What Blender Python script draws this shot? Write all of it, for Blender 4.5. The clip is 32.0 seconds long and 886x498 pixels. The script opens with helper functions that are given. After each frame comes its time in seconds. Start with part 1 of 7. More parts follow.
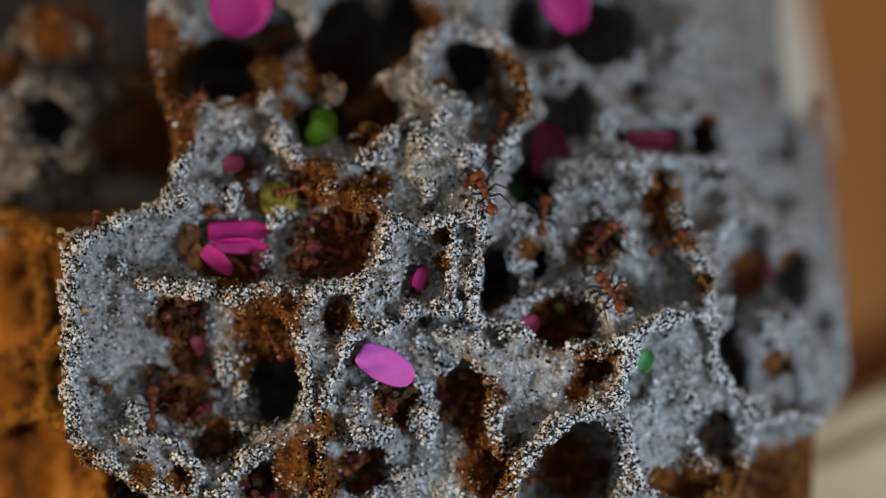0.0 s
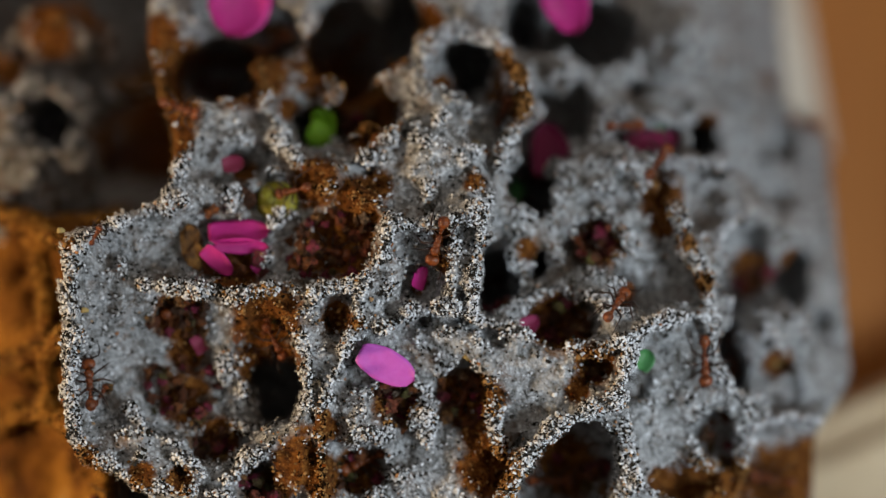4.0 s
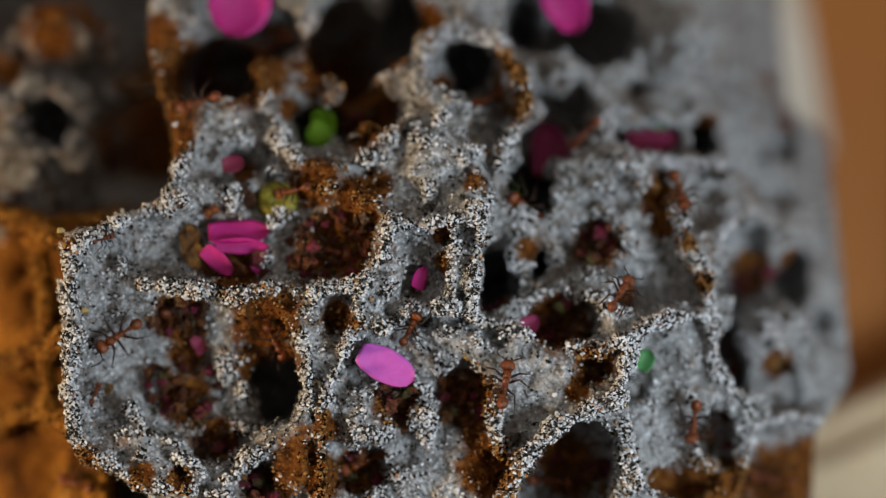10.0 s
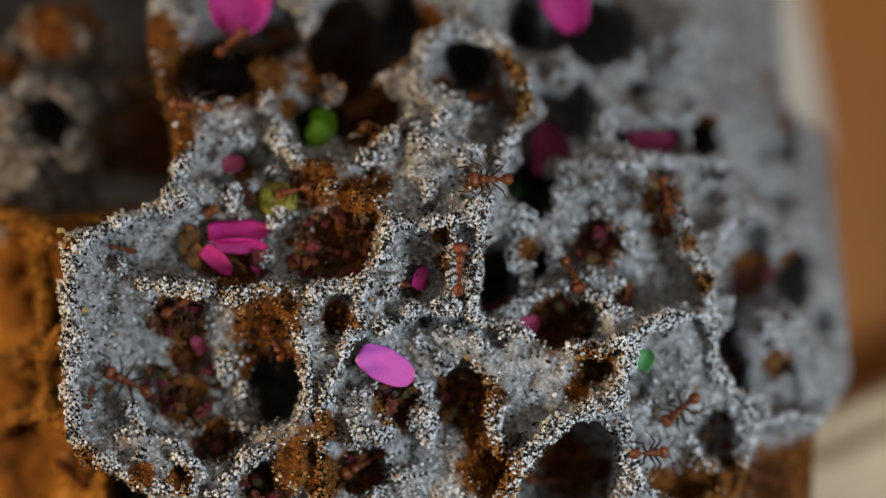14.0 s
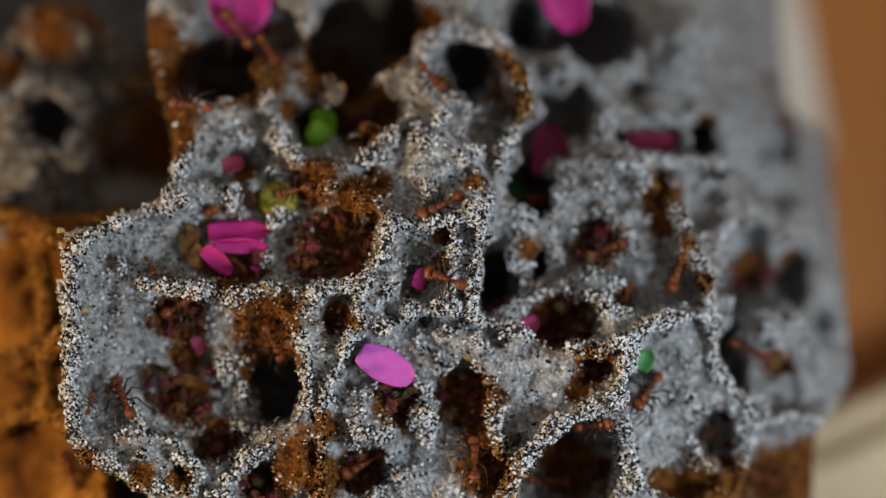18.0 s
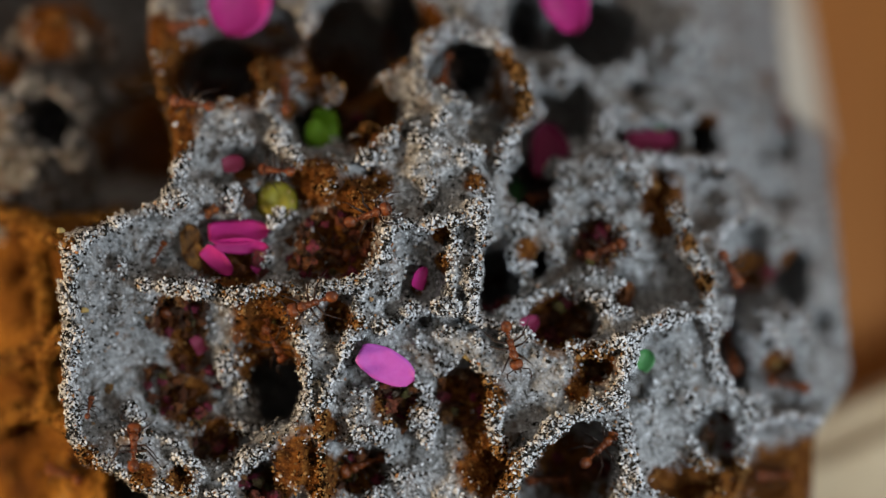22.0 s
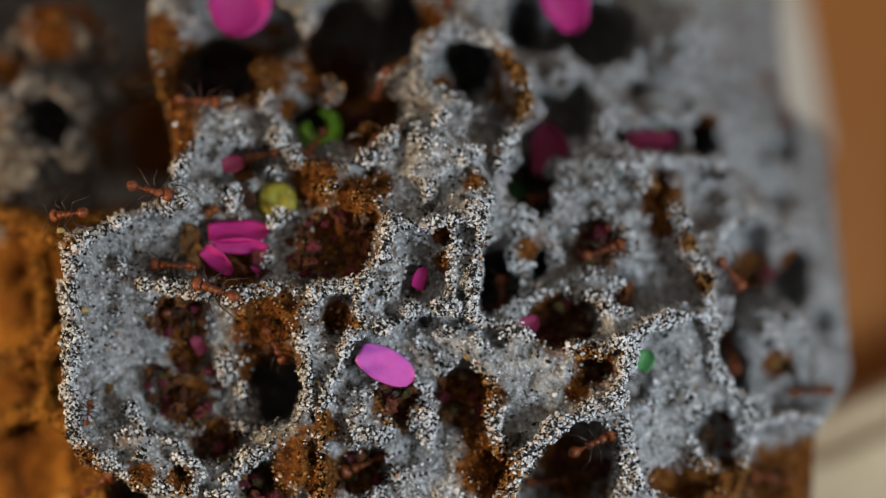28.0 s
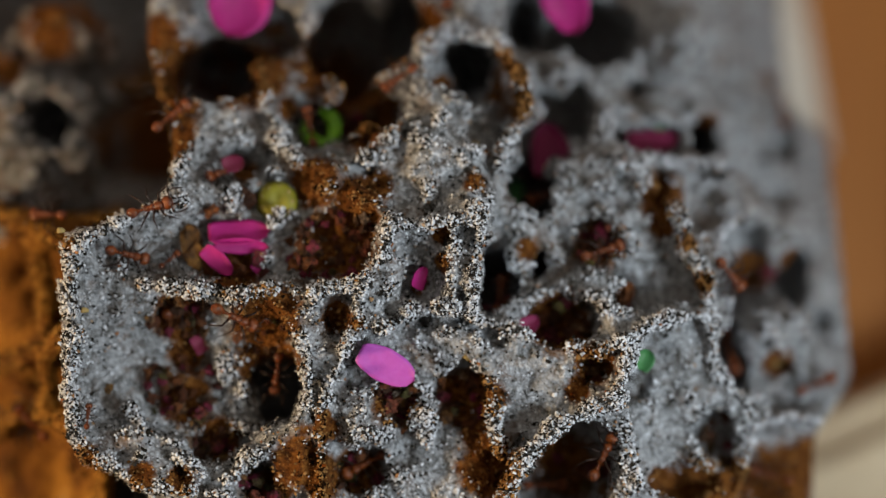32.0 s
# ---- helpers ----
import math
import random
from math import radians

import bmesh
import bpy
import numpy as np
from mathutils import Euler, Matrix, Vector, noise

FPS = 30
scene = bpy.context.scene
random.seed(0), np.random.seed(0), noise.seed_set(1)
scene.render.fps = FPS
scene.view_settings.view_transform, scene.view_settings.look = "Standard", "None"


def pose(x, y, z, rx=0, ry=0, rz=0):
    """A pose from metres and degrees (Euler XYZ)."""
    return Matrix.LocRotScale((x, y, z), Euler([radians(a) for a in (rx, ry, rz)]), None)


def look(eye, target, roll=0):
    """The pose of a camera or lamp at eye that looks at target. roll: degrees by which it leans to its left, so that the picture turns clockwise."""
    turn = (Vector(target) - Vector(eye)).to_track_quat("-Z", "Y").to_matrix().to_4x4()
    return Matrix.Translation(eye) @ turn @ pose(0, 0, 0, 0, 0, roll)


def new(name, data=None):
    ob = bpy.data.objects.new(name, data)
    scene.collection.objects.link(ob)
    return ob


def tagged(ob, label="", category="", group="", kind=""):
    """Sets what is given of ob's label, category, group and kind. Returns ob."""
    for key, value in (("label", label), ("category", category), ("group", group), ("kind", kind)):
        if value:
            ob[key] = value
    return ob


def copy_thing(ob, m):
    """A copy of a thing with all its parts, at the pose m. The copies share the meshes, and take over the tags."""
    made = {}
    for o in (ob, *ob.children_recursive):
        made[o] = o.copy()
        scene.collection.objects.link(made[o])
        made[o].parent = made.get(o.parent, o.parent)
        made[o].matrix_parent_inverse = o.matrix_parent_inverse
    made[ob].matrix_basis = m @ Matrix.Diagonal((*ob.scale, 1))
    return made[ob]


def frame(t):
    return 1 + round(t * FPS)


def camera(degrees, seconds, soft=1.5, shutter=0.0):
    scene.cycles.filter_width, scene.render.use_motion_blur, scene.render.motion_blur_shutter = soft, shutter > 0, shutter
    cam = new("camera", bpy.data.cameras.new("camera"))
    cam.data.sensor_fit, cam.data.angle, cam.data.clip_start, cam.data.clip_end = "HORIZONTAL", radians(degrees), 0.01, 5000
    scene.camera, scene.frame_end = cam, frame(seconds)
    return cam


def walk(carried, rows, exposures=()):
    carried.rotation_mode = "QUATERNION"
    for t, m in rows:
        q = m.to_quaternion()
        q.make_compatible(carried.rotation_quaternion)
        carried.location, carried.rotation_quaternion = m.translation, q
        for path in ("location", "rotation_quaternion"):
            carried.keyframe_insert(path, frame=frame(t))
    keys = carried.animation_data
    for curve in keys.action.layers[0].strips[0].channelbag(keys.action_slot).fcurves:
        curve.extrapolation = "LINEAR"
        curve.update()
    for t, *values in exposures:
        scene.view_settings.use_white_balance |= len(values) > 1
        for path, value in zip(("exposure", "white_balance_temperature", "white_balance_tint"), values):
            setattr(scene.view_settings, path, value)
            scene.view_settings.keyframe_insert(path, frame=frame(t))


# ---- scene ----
SECONDS = 32.0
MM = 0.001
LIFT = 45.0          # the plan's zero level stands this far above the tray floor, in mm


def mm(x, y, z):
    """A place of the plan (mm; x right, y away, z up from the middle of the comb) in metres."""
    return Vector((x * MM, y * MM, (z + LIFT) * MM))


# ---- camera: a macro lens on a stand, in front of the comb ----
cam = camera(14.0, SECONDS, soft=1.35)
cam.data.dof.use_dof = True
cam.data.dof.focus_distance = 0.3045
cam.data.dof.aperture_fstop = 8.2
EYE = look(mm(0, -305, 0), mm(0, 0, 0))
walk(cam, [(0.0, EYE), (SECONDS, EYE)],
     exposures=[(0.0, -0.14, 6200, 10), (2.1, -0.14, 6200, 10), (2.6, 0.0, 6500, 10), (23.1, 0.0, 6500, 10), (23.5, -0.14, 6200, 10),
                (24.1, -0.14, 6200, 10), (24.5, 0.0, 6500, 10), (SECONDS, 0.0, 6500, 10)])

# ---- light: a cool soft lamp low on one side, a warm lamp on the other, a dim room ----
world = bpy.data.worlds.new("dim_room")
scene.world = world
world.use_nodes = True
world.node_tree.nodes["Background"].inputs[0].default_value = (1.0, 0.87, 0.74, 1)
world.node_tree.nodes["Background"].inputs[1].default_value = 0.38


def area_lamp(name, eye, target, size, watts, colour):
    data = bpy.data.lights.new(name, "AREA")
    data.shape, data.size, data.energy, data.color = "DISK", size * MM, watts, colour
    ob = new(name, data)
    ob.matrix_world = look(mm(*eye), mm(*target))
    return ob


area_lamp("cool_lamp", (124, -132, -58), (10, 8, -24), 56, 0.308, (0.84, 0.93, 1.0))
area_lamp("warm_lamp", (-190, -62, -44), (-28, 10, -3), 30, 0.40, (1.0, 0.70, 0.40))


# ---- materials ----
class Nodes:
    """A small helper to wire a node material."""

    def __init__(self, name):
        self.mat = bpy.data.materials.new(name)
        self.mat.use_nodes = True
        self.tree = self.mat.node_tree
        self.bsdf = self.tree.nodes["Principled BSDF"]
        self.place = self.tree.nodes.new("ShaderNodeTexCoord").outputs["Object"]

    def node(self, kind, **values):
        n = self.tree.nodes.new(kind)
        for key, value in values.items():
            n.inputs[key].default_value = value
        return n

    def link(self, a, b):
        self.tree.links.new(a, b)

    def noise(self, per_mm, detail=4.0, rough=0.6, place=None):
        n = self.node("ShaderNodeTexNoise", Scale=per_mm * 1000.0, Detail=detail, Roughness=rough)
        self.link(place or self.place, n.inputs["Vector"])
        return n.outputs["Fac"]

    def cells(self, per_mm, feature="F1"):
        n = self.node("ShaderNodeTexVoronoi", Scale=per_mm * 1000.0)
        n.feature = feature
        self.link(self.place, n.inputs["Vector"])
        return n

    def ramp(self, fac, *stops):
        n = self.node("ShaderNodeValToRGB")
        e = n.color_ramp.elements
        while len(e) < len(stops):
            e.new(0.5)
        for el, (pos, col) in zip(e, stops):
            el.position, el.color = pos, (*col, 1) if len(col) == 3 else col
        self.link(fac, n.inputs["Fac"])
        return n.outputs["Color"]

    def mix(self, fac, a, b, mode="MIX"):
        n = self.tree.nodes.new("ShaderNodeMix")
        n.data_type, n.blend_type = "RGBA", mode
        for sock, value in ((n.inputs[0], fac), (n.inputs[6], a), (n.inputs[7], b)):
            if isinstance(value, (int, float)):
                sock.default_value = value
            elif isinstance(value, tuple):
                sock.default_value = (*value, 1)
            else:
                self.link(value, sock)
        return n.outputs[2]

    def bump(self, height, strength, mm_high):
        n = self.node("ShaderNodeBump", Strength=strength, Distance=mm_high * MM)
        self.link(height, n.inputs["Height"])
        self.link(n.outputs["Normal"], self.bsdf.inputs["Normal"])

    def done(self, colour, rough=0.8, spec=0.3):
        if isinstance(colour, tuple):
            self.bsdf.inputs["Base Color"].default_value = (*colour, 1)
        else:
            self.link(colour, self.bsdf.inputs["Base Color"])
        self.bsdf.inputs["Roughness"].default_value = rough
        self.bsdf.inputs["Specular IOR Level"].default_value = spec
        return self.mat


def g(v):
    return (v, v, v)


def comb_material(name, pale, earth, share):
    """Downy white mycelium over dark leaf pulp: share is how much of the pulp shows."""
    m = Nodes(name)
    big = m.noise(0.10, 3)
    down = m.noise(1.1, 6, 0.75)
    fleck = m.cells(2.3)
    tuft = m.ramp(fleck.outputs["Distance"], (0.18, g(1.0)), (0.62, g(0.0)))
    cover = m.ramp(down, (0.33 + share * 0.3, g(0.0)), (0.53 + share * 0.3, g(1.0)))
    pulp = m.ramp(m.noise(0.45, 5), (0.30, (0.020, 0.022, 0.018)), (0.50, (0.075, 0.070, 0.055)), (0.68, earth), (0.85, (0.30, 0.17, 0.07)))
    veil = m.mix(m.ramp(m.mix(0.5, big, m.noise(0.35, 4)), (0.38, g(0.0)), (0.62, g(1.0))), pale, tuple(c * 0.56 for c in pale))
    # tone dimmed between tufts: the shade of the gaps put into the colour
    tone = m.mix(tuft, tuple(c * 0.58 for c in pale), veil)
    rust = m.ramp(m.noise(0.16, 5, 0.62), (0.585, g(0.0)), (0.70, g(1.0)))
    tone = m.mix(m.mix(0.7, rust, cover, "MULTIPLY"), tone, m.mix(fleck.outputs["Color"], earth, tuple(c * 2.2 for c in earth)))
    col = m.mix(m.mix(0.22, cover, tuft, "MULTIPLY"), pulp, tone)
    # rust-brown by attribute: old comb, with warm light and chamber shade painted in
    grown = m.node("ShaderNodeAttribute")
    grown.attribute_name = "age_and_light"
    ragged = m.ramp(m.mix(0.5, grown.outputs["Color"], m.noise(0.8, 5, 0.7)), (0.36, g(0.0)), (0.53, g(1.0)))
    col = m.mix(ragged, col, m.ramp(m.noise(1.4, 5, 0.7), (0.32, (0.035, 0.012, 0.004)), (0.50, (0.15, 0.052, 0.010)), (0.64, (0.27, 0.11, 0.022)), (0.80, (0.40, 0.25, 0.12))))
    fine = m.noise(5.5, 4, 0.7)
    m.bump(m.mix(0.5, m.mix(0.6, down, tuft), fine), 1.0, 0.6)
    return m.done(col, 0.93, 0.12)


COMB = comb_material("mycelium_comb", (0.80, 0.84, 0.88), (0.15, 0.08, 0.035), 0.08)


def gold_material():
    """Old comb, honey-brown and felted, nearly free of white down."""
    m = Nodes("old_brown_comb")
    felt = m.ramp(m.mix(0.35, m.noise(0.16, 4, 0.5), m.noise(1.5, 5, 0.7)), (0.38, (0.04, 0.012, 0.003)), (0.50, (0.17, 0.065, 0.010)), (0.62, (0.36, 0.165, 0.024)), (0.76, (0.58, 0.40, 0.17)))
    m.bump(m.noise(2.5, 5, 0.7), 0.8, 0.4)
    return m.done(felt, 0.9, 0.15)


OLD_COMB = gold_material()
GREY_COMB = comb_material("grey_comb", (0.47, 0.51, 0.57), (0.12, 0.06, 0.02), 0.24)


def tuft_material(name, tint):
    m = Nodes(name)
    info = m.tree.nodes.new("ShaderNodeNewGeometry")
    # dark grains are leaf pulp, and also paint the shaded gaps between pale ones
    col = m.ramp(info.outputs["Random Per Island"], (0.0, (0.012, 0.012, 0.010)), (0.37, (0.045, 0.040, 0.034)), (0.46, (0.42, 0.43, 0.44)), (0.66, (0.66, 0.69, 0.73)),
                 (0.95, (0.78, 0.82, 0.87)), (0.98, (0.42, 0.28, 0.15)), (1.0, (0.30, 0.11, 0.04)))
    m.bump(m.noise(6.0, 3), 0.6, 0.1)
    return m.done(m.mix(1.0, col, tint, "MULTIPLY"), 0.95, 0.05)


TUFTS = tuft_material("mycelium_tufts", (1.0, 1.0, 1.0))
BROWN_TUFTS = tuft_material("brown_tufts", (0.78, 0.38, 0.08))
# grains on the brown patches, where warm light and shade are painted in
RUST_TUFTS = tuft_material("rust_tufts", (0.50, 0.25, 0.08))


def crumb_material(name, joined=False):
    m = Nodes(name)
    info = m.tree.nodes.new("ShaderNodeNewGeometry" if joined else "ShaderNodeObjectInfo")
    col = m.ramp(info.outputs["Random Per Island" if joined else "Random"], (0.0, (0.06, 0.03, 0.016)), (0.22, (0.15, 0.042, 0.014)), (0.45, (0.30, 0.10, 0.022)), (0.58, (0.32, 0.022, 0.085)), (0.72, (0.20, 0.024, 0.045)),
                 (0.82, (0.08, 0.10, 0.025)), (0.90, (0.30, 0.13, 0.03)), (1.0, (0.28, 0.24, 0.20)))
    m.bump(m.noise(3.0, 5, 0.7), 1.0, 0.4)
    return m.done(m.mix(m.ramp(m.noise(1.6, 5), (0.34, g(0.0)), (0.60, g(1.0))), col, m.mix(0.85, col, (0.04, 0.018, 0.009))), 0.75, 0.3)


CRUMB = crumb_material("leaf_pulp_crumbs")
DEEP_CRUMB = crumb_material("deep_leaf_pulp", True)


def plant_material(name, colour, deep, rough=0.5, sheer=0.0):
    m = Nodes(name)
    vein = m.noise(0.55, 5, 0.6)
    m.bump(m.noise(3.0, 4), 0.4, 0.12)
    mat = m.done(m.mix(m.ramp(vein, (0.35, g(0)), (0.7, g(1))), colour, deep), rough, 0.4)
    m.bsdf.inputs["Subsurface Weight"].default_value = sheer
    m.bsdf.inputs["Subsurface Radius"].default_value = (0.0008, 0.0004, 0.0006)
    return mat


PINK = plant_material("pink_petal", (0.50, 0.105, 0.50), (0.43, 0.075, 0.42), 0.45, 0.2)
MAGENTA = plant_material("magenta_petal", (0.43, 0.012, 0.19), (0.31, 0.007, 0.13), 0.65, 0.12)
WILTED = plant_material("wilted_petal", (0.19, 0.012, 0.050), (0.12, 0.008, 0.028), 0.65)
# magenta darkened in its colour for petals that sit in chamber shade
SHADED_MAGENTA = plant_material("shaded_magenta_petal", (0.26, 0.013, 0.085), (0.17, 0.009, 0.055), 0.6)
GREEN = plant_material("green_leaf", (0.22, 0.50, 0.03), (0.13, 0.36, 0.02), 0.4, 0.15)
DULL_GREEN = plant_material("dull_green_leaf", (0.055, 0.23, 0.065), (0.04, 0.15, 0.05), 0.55)
YELLOW = plant_material("yellow_flower_disc", (0.34, 0.32, 0.026), (0.17, 0.15, 0.012), 0.6)
STRAW = plant_material("straw_bit", (0.40, 0.31, 0.12), (0.30, 0.21, 0.07), 0.7)


def ant_material(name, colour, deep, rough):
    m = Nodes(name)
    m.bump(m.noise(9.0, 5, 0.7), 0.9, 0.06)
    return m.done(m.mix(m.ramp(m.noise(1.6, 3), (0.38, g(0.0)), (0.62, g(1.0))), colour, deep), rough, 0.42)


ANT_BODY = ant_material("ant_cuticle", (0.19, 0.045, 0.007), (0.055, 0.012, 0.003), 0.30)
ANT_LEG = ant_material("ant_legs", (0.034, 0.014, 0.008), (0.018, 0.008, 0.005), 0.36)


def wood_material(name, pale, dark):
    m = Nodes(name)
    stretch = m.node("ShaderNodeMapping")
    stretch.inputs["Scale"].default_value = (1.0, 1.0, 0.12)
    m.link(m.place, stretch.inputs["Vector"])
    grain = m.noise(0.35, 6, 0.65, stretch.outputs["Vector"])
    m.bump(grain, 0.3, 0.3)
    return m.done(m.mix(m.ramp(grain, (0.3, g(0)), (0.75, g(1))), pale, dark), 0.6, 0.3)


WOOD = wood_material("varnished_wood", (0.43, 0.165, 0.028), (0.33, 0.115, 0.018))


def plaster_material(name, colour, deep):
    m = Nodes(name)
    stain = m.noise(0.08, 5)
    m.bump(m.noise(1.2, 5), 0.5, 0.3)
    return m.done(m.mix(m.ramp(stain, (0.35, g(0)), (0.7, g(1))), colour, deep), 0.85, 0.2)


CREAM = plaster_material("cream_plaster", (0.66, 0.60, 0.50), (0.54, 0.47, 0.37))
SILL = plaster_material("pale_cream_plaster", (0.78, 0.66, 0.46), (0.64, 0.50, 0.32))
TABLE = plaster_material("dark_tray", (0.10, 0.065, 0.04), (0.06, 0.04, 0.025))


# ---- mesh helpers ----
def mesh_from(name, verts, faces, material, smooth=True):
    me = bpy.data.meshes.new(name)
    me.from_pydata(verts, [], faces)
    me.materials.append(material)
    if smooth:
        me.shade_smooth()
    me.update()
    return me


def part(name, bm, material, parent=None, label=""):
    """Link a bmesh (in mm) as one mesh object, under a thing if one is given."""
    bmesh.ops.scale(bm, vec=(MM, MM, MM), verts=bm.verts)
    me = bpy.data.meshes.new(name)
    bm.to_mesh(me)
    bm.free()
    me.materials.append(material)
    me.shade_smooth()
    ob = new(name, me)
    ob.parent = parent
    if label:
        tagged(ob, label)
    return ob


def box(name, lo, hi, material, parent=None, bevel=1.0):
    bm = bmesh.new()
    bmesh.ops.create_cube(bm, size=1.0)
    mid, size = [(a + b) / 2 for a, b in zip(lo, hi)], [b - a for a, b in zip(lo, hi)]
    for v in bm.verts:
        v.co = Vector([m + c * s for m, c, s in zip(mid, v.co, size)])
        v.co.z += LIFT
    bmesh.ops.bevel(bm, geom=bm.edges[:], offset=bevel, segments=2, affect="EDGES")
    ob = part(name, bm, material, parent)
    for p in ob.data.polygons:
        p.use_smooth = False
    return ob


def blob(bm, centre, radii, turn=None, rough=0.0, detail=2, seed=0):
    """A rounded lump of a bmesh, in mm."""
    made = bmesh.ops.create_icosphere(bm, subdivisions=detail, radius=1.0)["verts"]
    turn = turn or Matrix.Identity(3)
    for v in made:
        k = 1.0 + rough * noise.noise(v.co * 1.7 + Vector((seed * 3.1, 0, 0)))
        v.co = Vector(centre) + turn @ Vector([c * r * k for c, r in zip(v.co, radii)])
    return made


def tube(bm, points, radii, sides=6):
    """A tapered bent tube through points, in mm."""
    rings = []
    for i, p in enumerate(points):
        a, b = Vector(points[max(0, i - 1)]), Vector(points[min(len(points) - 1, i + 1)])
        axis = (b - a).normalized()
        u = axis.orthogonal().normalized()
        w = axis.cross(u)
        rings.append([bm.verts.new(Vector(p) + radii[i] * (math.cos(t) * u + math.sin(t) * w)) for t in (2 * math.pi * k / sides for k in range(sides))])
    for r, s in zip(rings, rings[1:]):
        best = min(range(sides), key=lambda q: sum((r[k].co - s[(k + q) % sides].co).length for k in range(sides)))
        for k in range(sides):
            bm.faces.new((r[k], r[(k + 1) % sides], s[(k + 1 + best) % sides], s[(k + best) % sides]))
    bm.faces.new(rings[0][::-1])
    bm.faces.new(rings[-1])


# ---- the comb: lumps hollowed by chambers, as a solid field that is then skinned ----
class Field:
    """A block of space in mm; value above zero is air, below zero is comb."""

    def __init__(self, lo, hi, step, seed):
        self.lo, self.step = np.array(lo, float), step
        self.n = [int(round((b - a) / step)) + 1 for a, b in zip(lo, hi)]
        self.axes = [(a + step * np.arange(k)).astype(np.float32) for a, k in zip(lo, self.n)]
        self.rng = np.random.default_rng(seed)

    def rough(self, grain):
        """Smooth random relief of that grain in mm, about -1 to 1."""
        idx = [(a - a[0]) / grain for a in self.axes]
        rnd = self.rng.uniform(-1, 1, [int(i[-1]) + 2 for i in idx]).astype(np.float32)
        for ax, i in enumerate(idx):
            k = i.astype(int)
            f = (i - k).astype(np.float32)
            f = f * f * (3 - 2 * f)
            shape = [1, 1, 1]
            shape[ax] = -1
            f = f.reshape(shape)
            rnd = np.take(rnd, k, axis=ax) * (1 - f) + np.take(rnd, k + 1, axis=ax) * f
        return rnd

    def fill(self, front):
        x, y, z = self.axes
        h = front(x[:, None], z[None, :]).astype(np.float32)
        self.d = (h[:, None, :] - y[None, :, None]) * 0.8
        self.relief = 0.68 * self.rough(2.1) + 0.42 * self.rough(1.05) + 0.16 * self.rough(0.6)
        self.d += 0.7 * self.rough(7.0) + 0.85 * self.rough(4.2) + self.relief

    def span(self, c, reach):
        out = []
        for ax, a in enumerate(self.axes):
            i = np.searchsorted(a, (c[ax] - reach, c[ax] + reach))
            out.append(slice(max(0, i[0]), min(len(a), i[1] + 1)))
        return out

    def carve(self, c, r, lean=0.0, power=4, soft=0.7):
        """Hollow out an ellipsoid of semi-axes r, leaning by so many degrees in the front plane."""
        s = self.span(c, max(r) * 1.25 + 1.5)
        x, y, z = (self.axes[k][s[k]] - np.float32(c[k]) for k in range(3))
        ca, sa = math.cos(radians(lean)), math.sin(radians(lean))
        x, z = x[:, None, None], z[None, None, :]
        u, w, v = (x * ca + z * sa) / r[0], (-x * sa + z * ca) / r[2], y[None, :, None] / r[1]
        k = (1 - np.sqrt(u * u + v ** power + w * w)) * min(r) + 0.8 * self.relief[s[0], s[1], s[2]]
        d = self.d[s[0], s[1], s[2]]
        h = np.clip(soft - np.abs(d - k), 0, None) / soft
        self.d[s[0], s[1], s[2]] = np.maximum(d, k) + h * h * soft * 0.25

    def swell(self, c, r, lean=0.0, soft=1.2):
        """Add a lump."""
        s = self.span(c, max(r) * 1.3 + 1.5)
        x, y, z = (self.axes[k][s[k]] - np.float32(c[k]) for k in range(3))
        ca, sa = math.cos(radians(lean)), math.sin(radians(lean))
        x, z = x[:, None, None], z[None, None, :]
        u, w, v = (x * ca + z * sa) / r[0], (-x * sa + z * ca) / r[2], y[None, :, None] / r[1]
        k = (np.sqrt(u * u + v * v + w * w) - 1) * min(r) + self.relief[s[0], s[1], s[2]]
        d = self.d[s[0], s[1], s[2]]
        h = np.clip(soft - np.abs(d - k), 0, None) / soft
        self.d[s[0], s[1], s[2]] = np.minimum(d, k) - h * h * soft * 0.25

    def septum(self, a, b, half, deep):
        """A thin wall between two chambers, from a to b along its crest, that thickens as it goes back."""
        a, b = np.array(a, float), np.array(b, float)
        pad = half + deep * 0.2 + 1.5
        lo, hi = np.minimum(a, b) - pad, np.maximum(a, b) + pad
        hi[1] += deep
        s = []
        for ax, line in enumerate(self.axes):
            i = np.searchsorted(line, (lo[ax], hi[ax]))
            s.append(slice(max(0, i[0]), min(len(line), i[1] + 1)))
        x, y, z = self.axes[0][s[0]][:, None, None], self.axes[1][s[1]][None, :, None], self.axes[2][s[2]][None, None, :]
        run = b - a
        t = np.clip(((x - a[0]) * run[0] + (z - a[2]) * run[2]) / max(1e-6, run[0] ** 2 + run[2] ** 2), 0, 1)
        crest = a[1] + t * run[1]
        off = np.sqrt((x - a[0] - t * run[0]) ** 2 + (z - a[2] - t * run[2]) ** 2)
        back = np.clip(y - crest, 0, None)
        k = np.maximum(np.sqrt(off ** 2 + np.clip(crest + half - y, 0, None) ** 2) - half - 0.06 * back, y - crest - deep)
        k = k + 0.55 * self.relief[s[0], s[1], s[2]]
        d = self.d[s[0], s[1], s[2]]
        h = np.clip(1.0 - np.abs(d - k), 0, None)
        self.d[s[0], s[1], s[2]] = np.minimum(d, k) - h * h * 0.25

    def skin(self):
        """Vertices (mm) and quads of the boundary, by surface nets; and how much comb lies round each vertex."""
        d = self.d
        for ax in range(3):
            e = np.moveaxis(d, ax, 0)
            e[0], e[-1] = np.maximum(e[0], 0.3), np.maximum(e[-1], 0.3)
        solid = d < 0
        n0, n1, n2 = d.shape
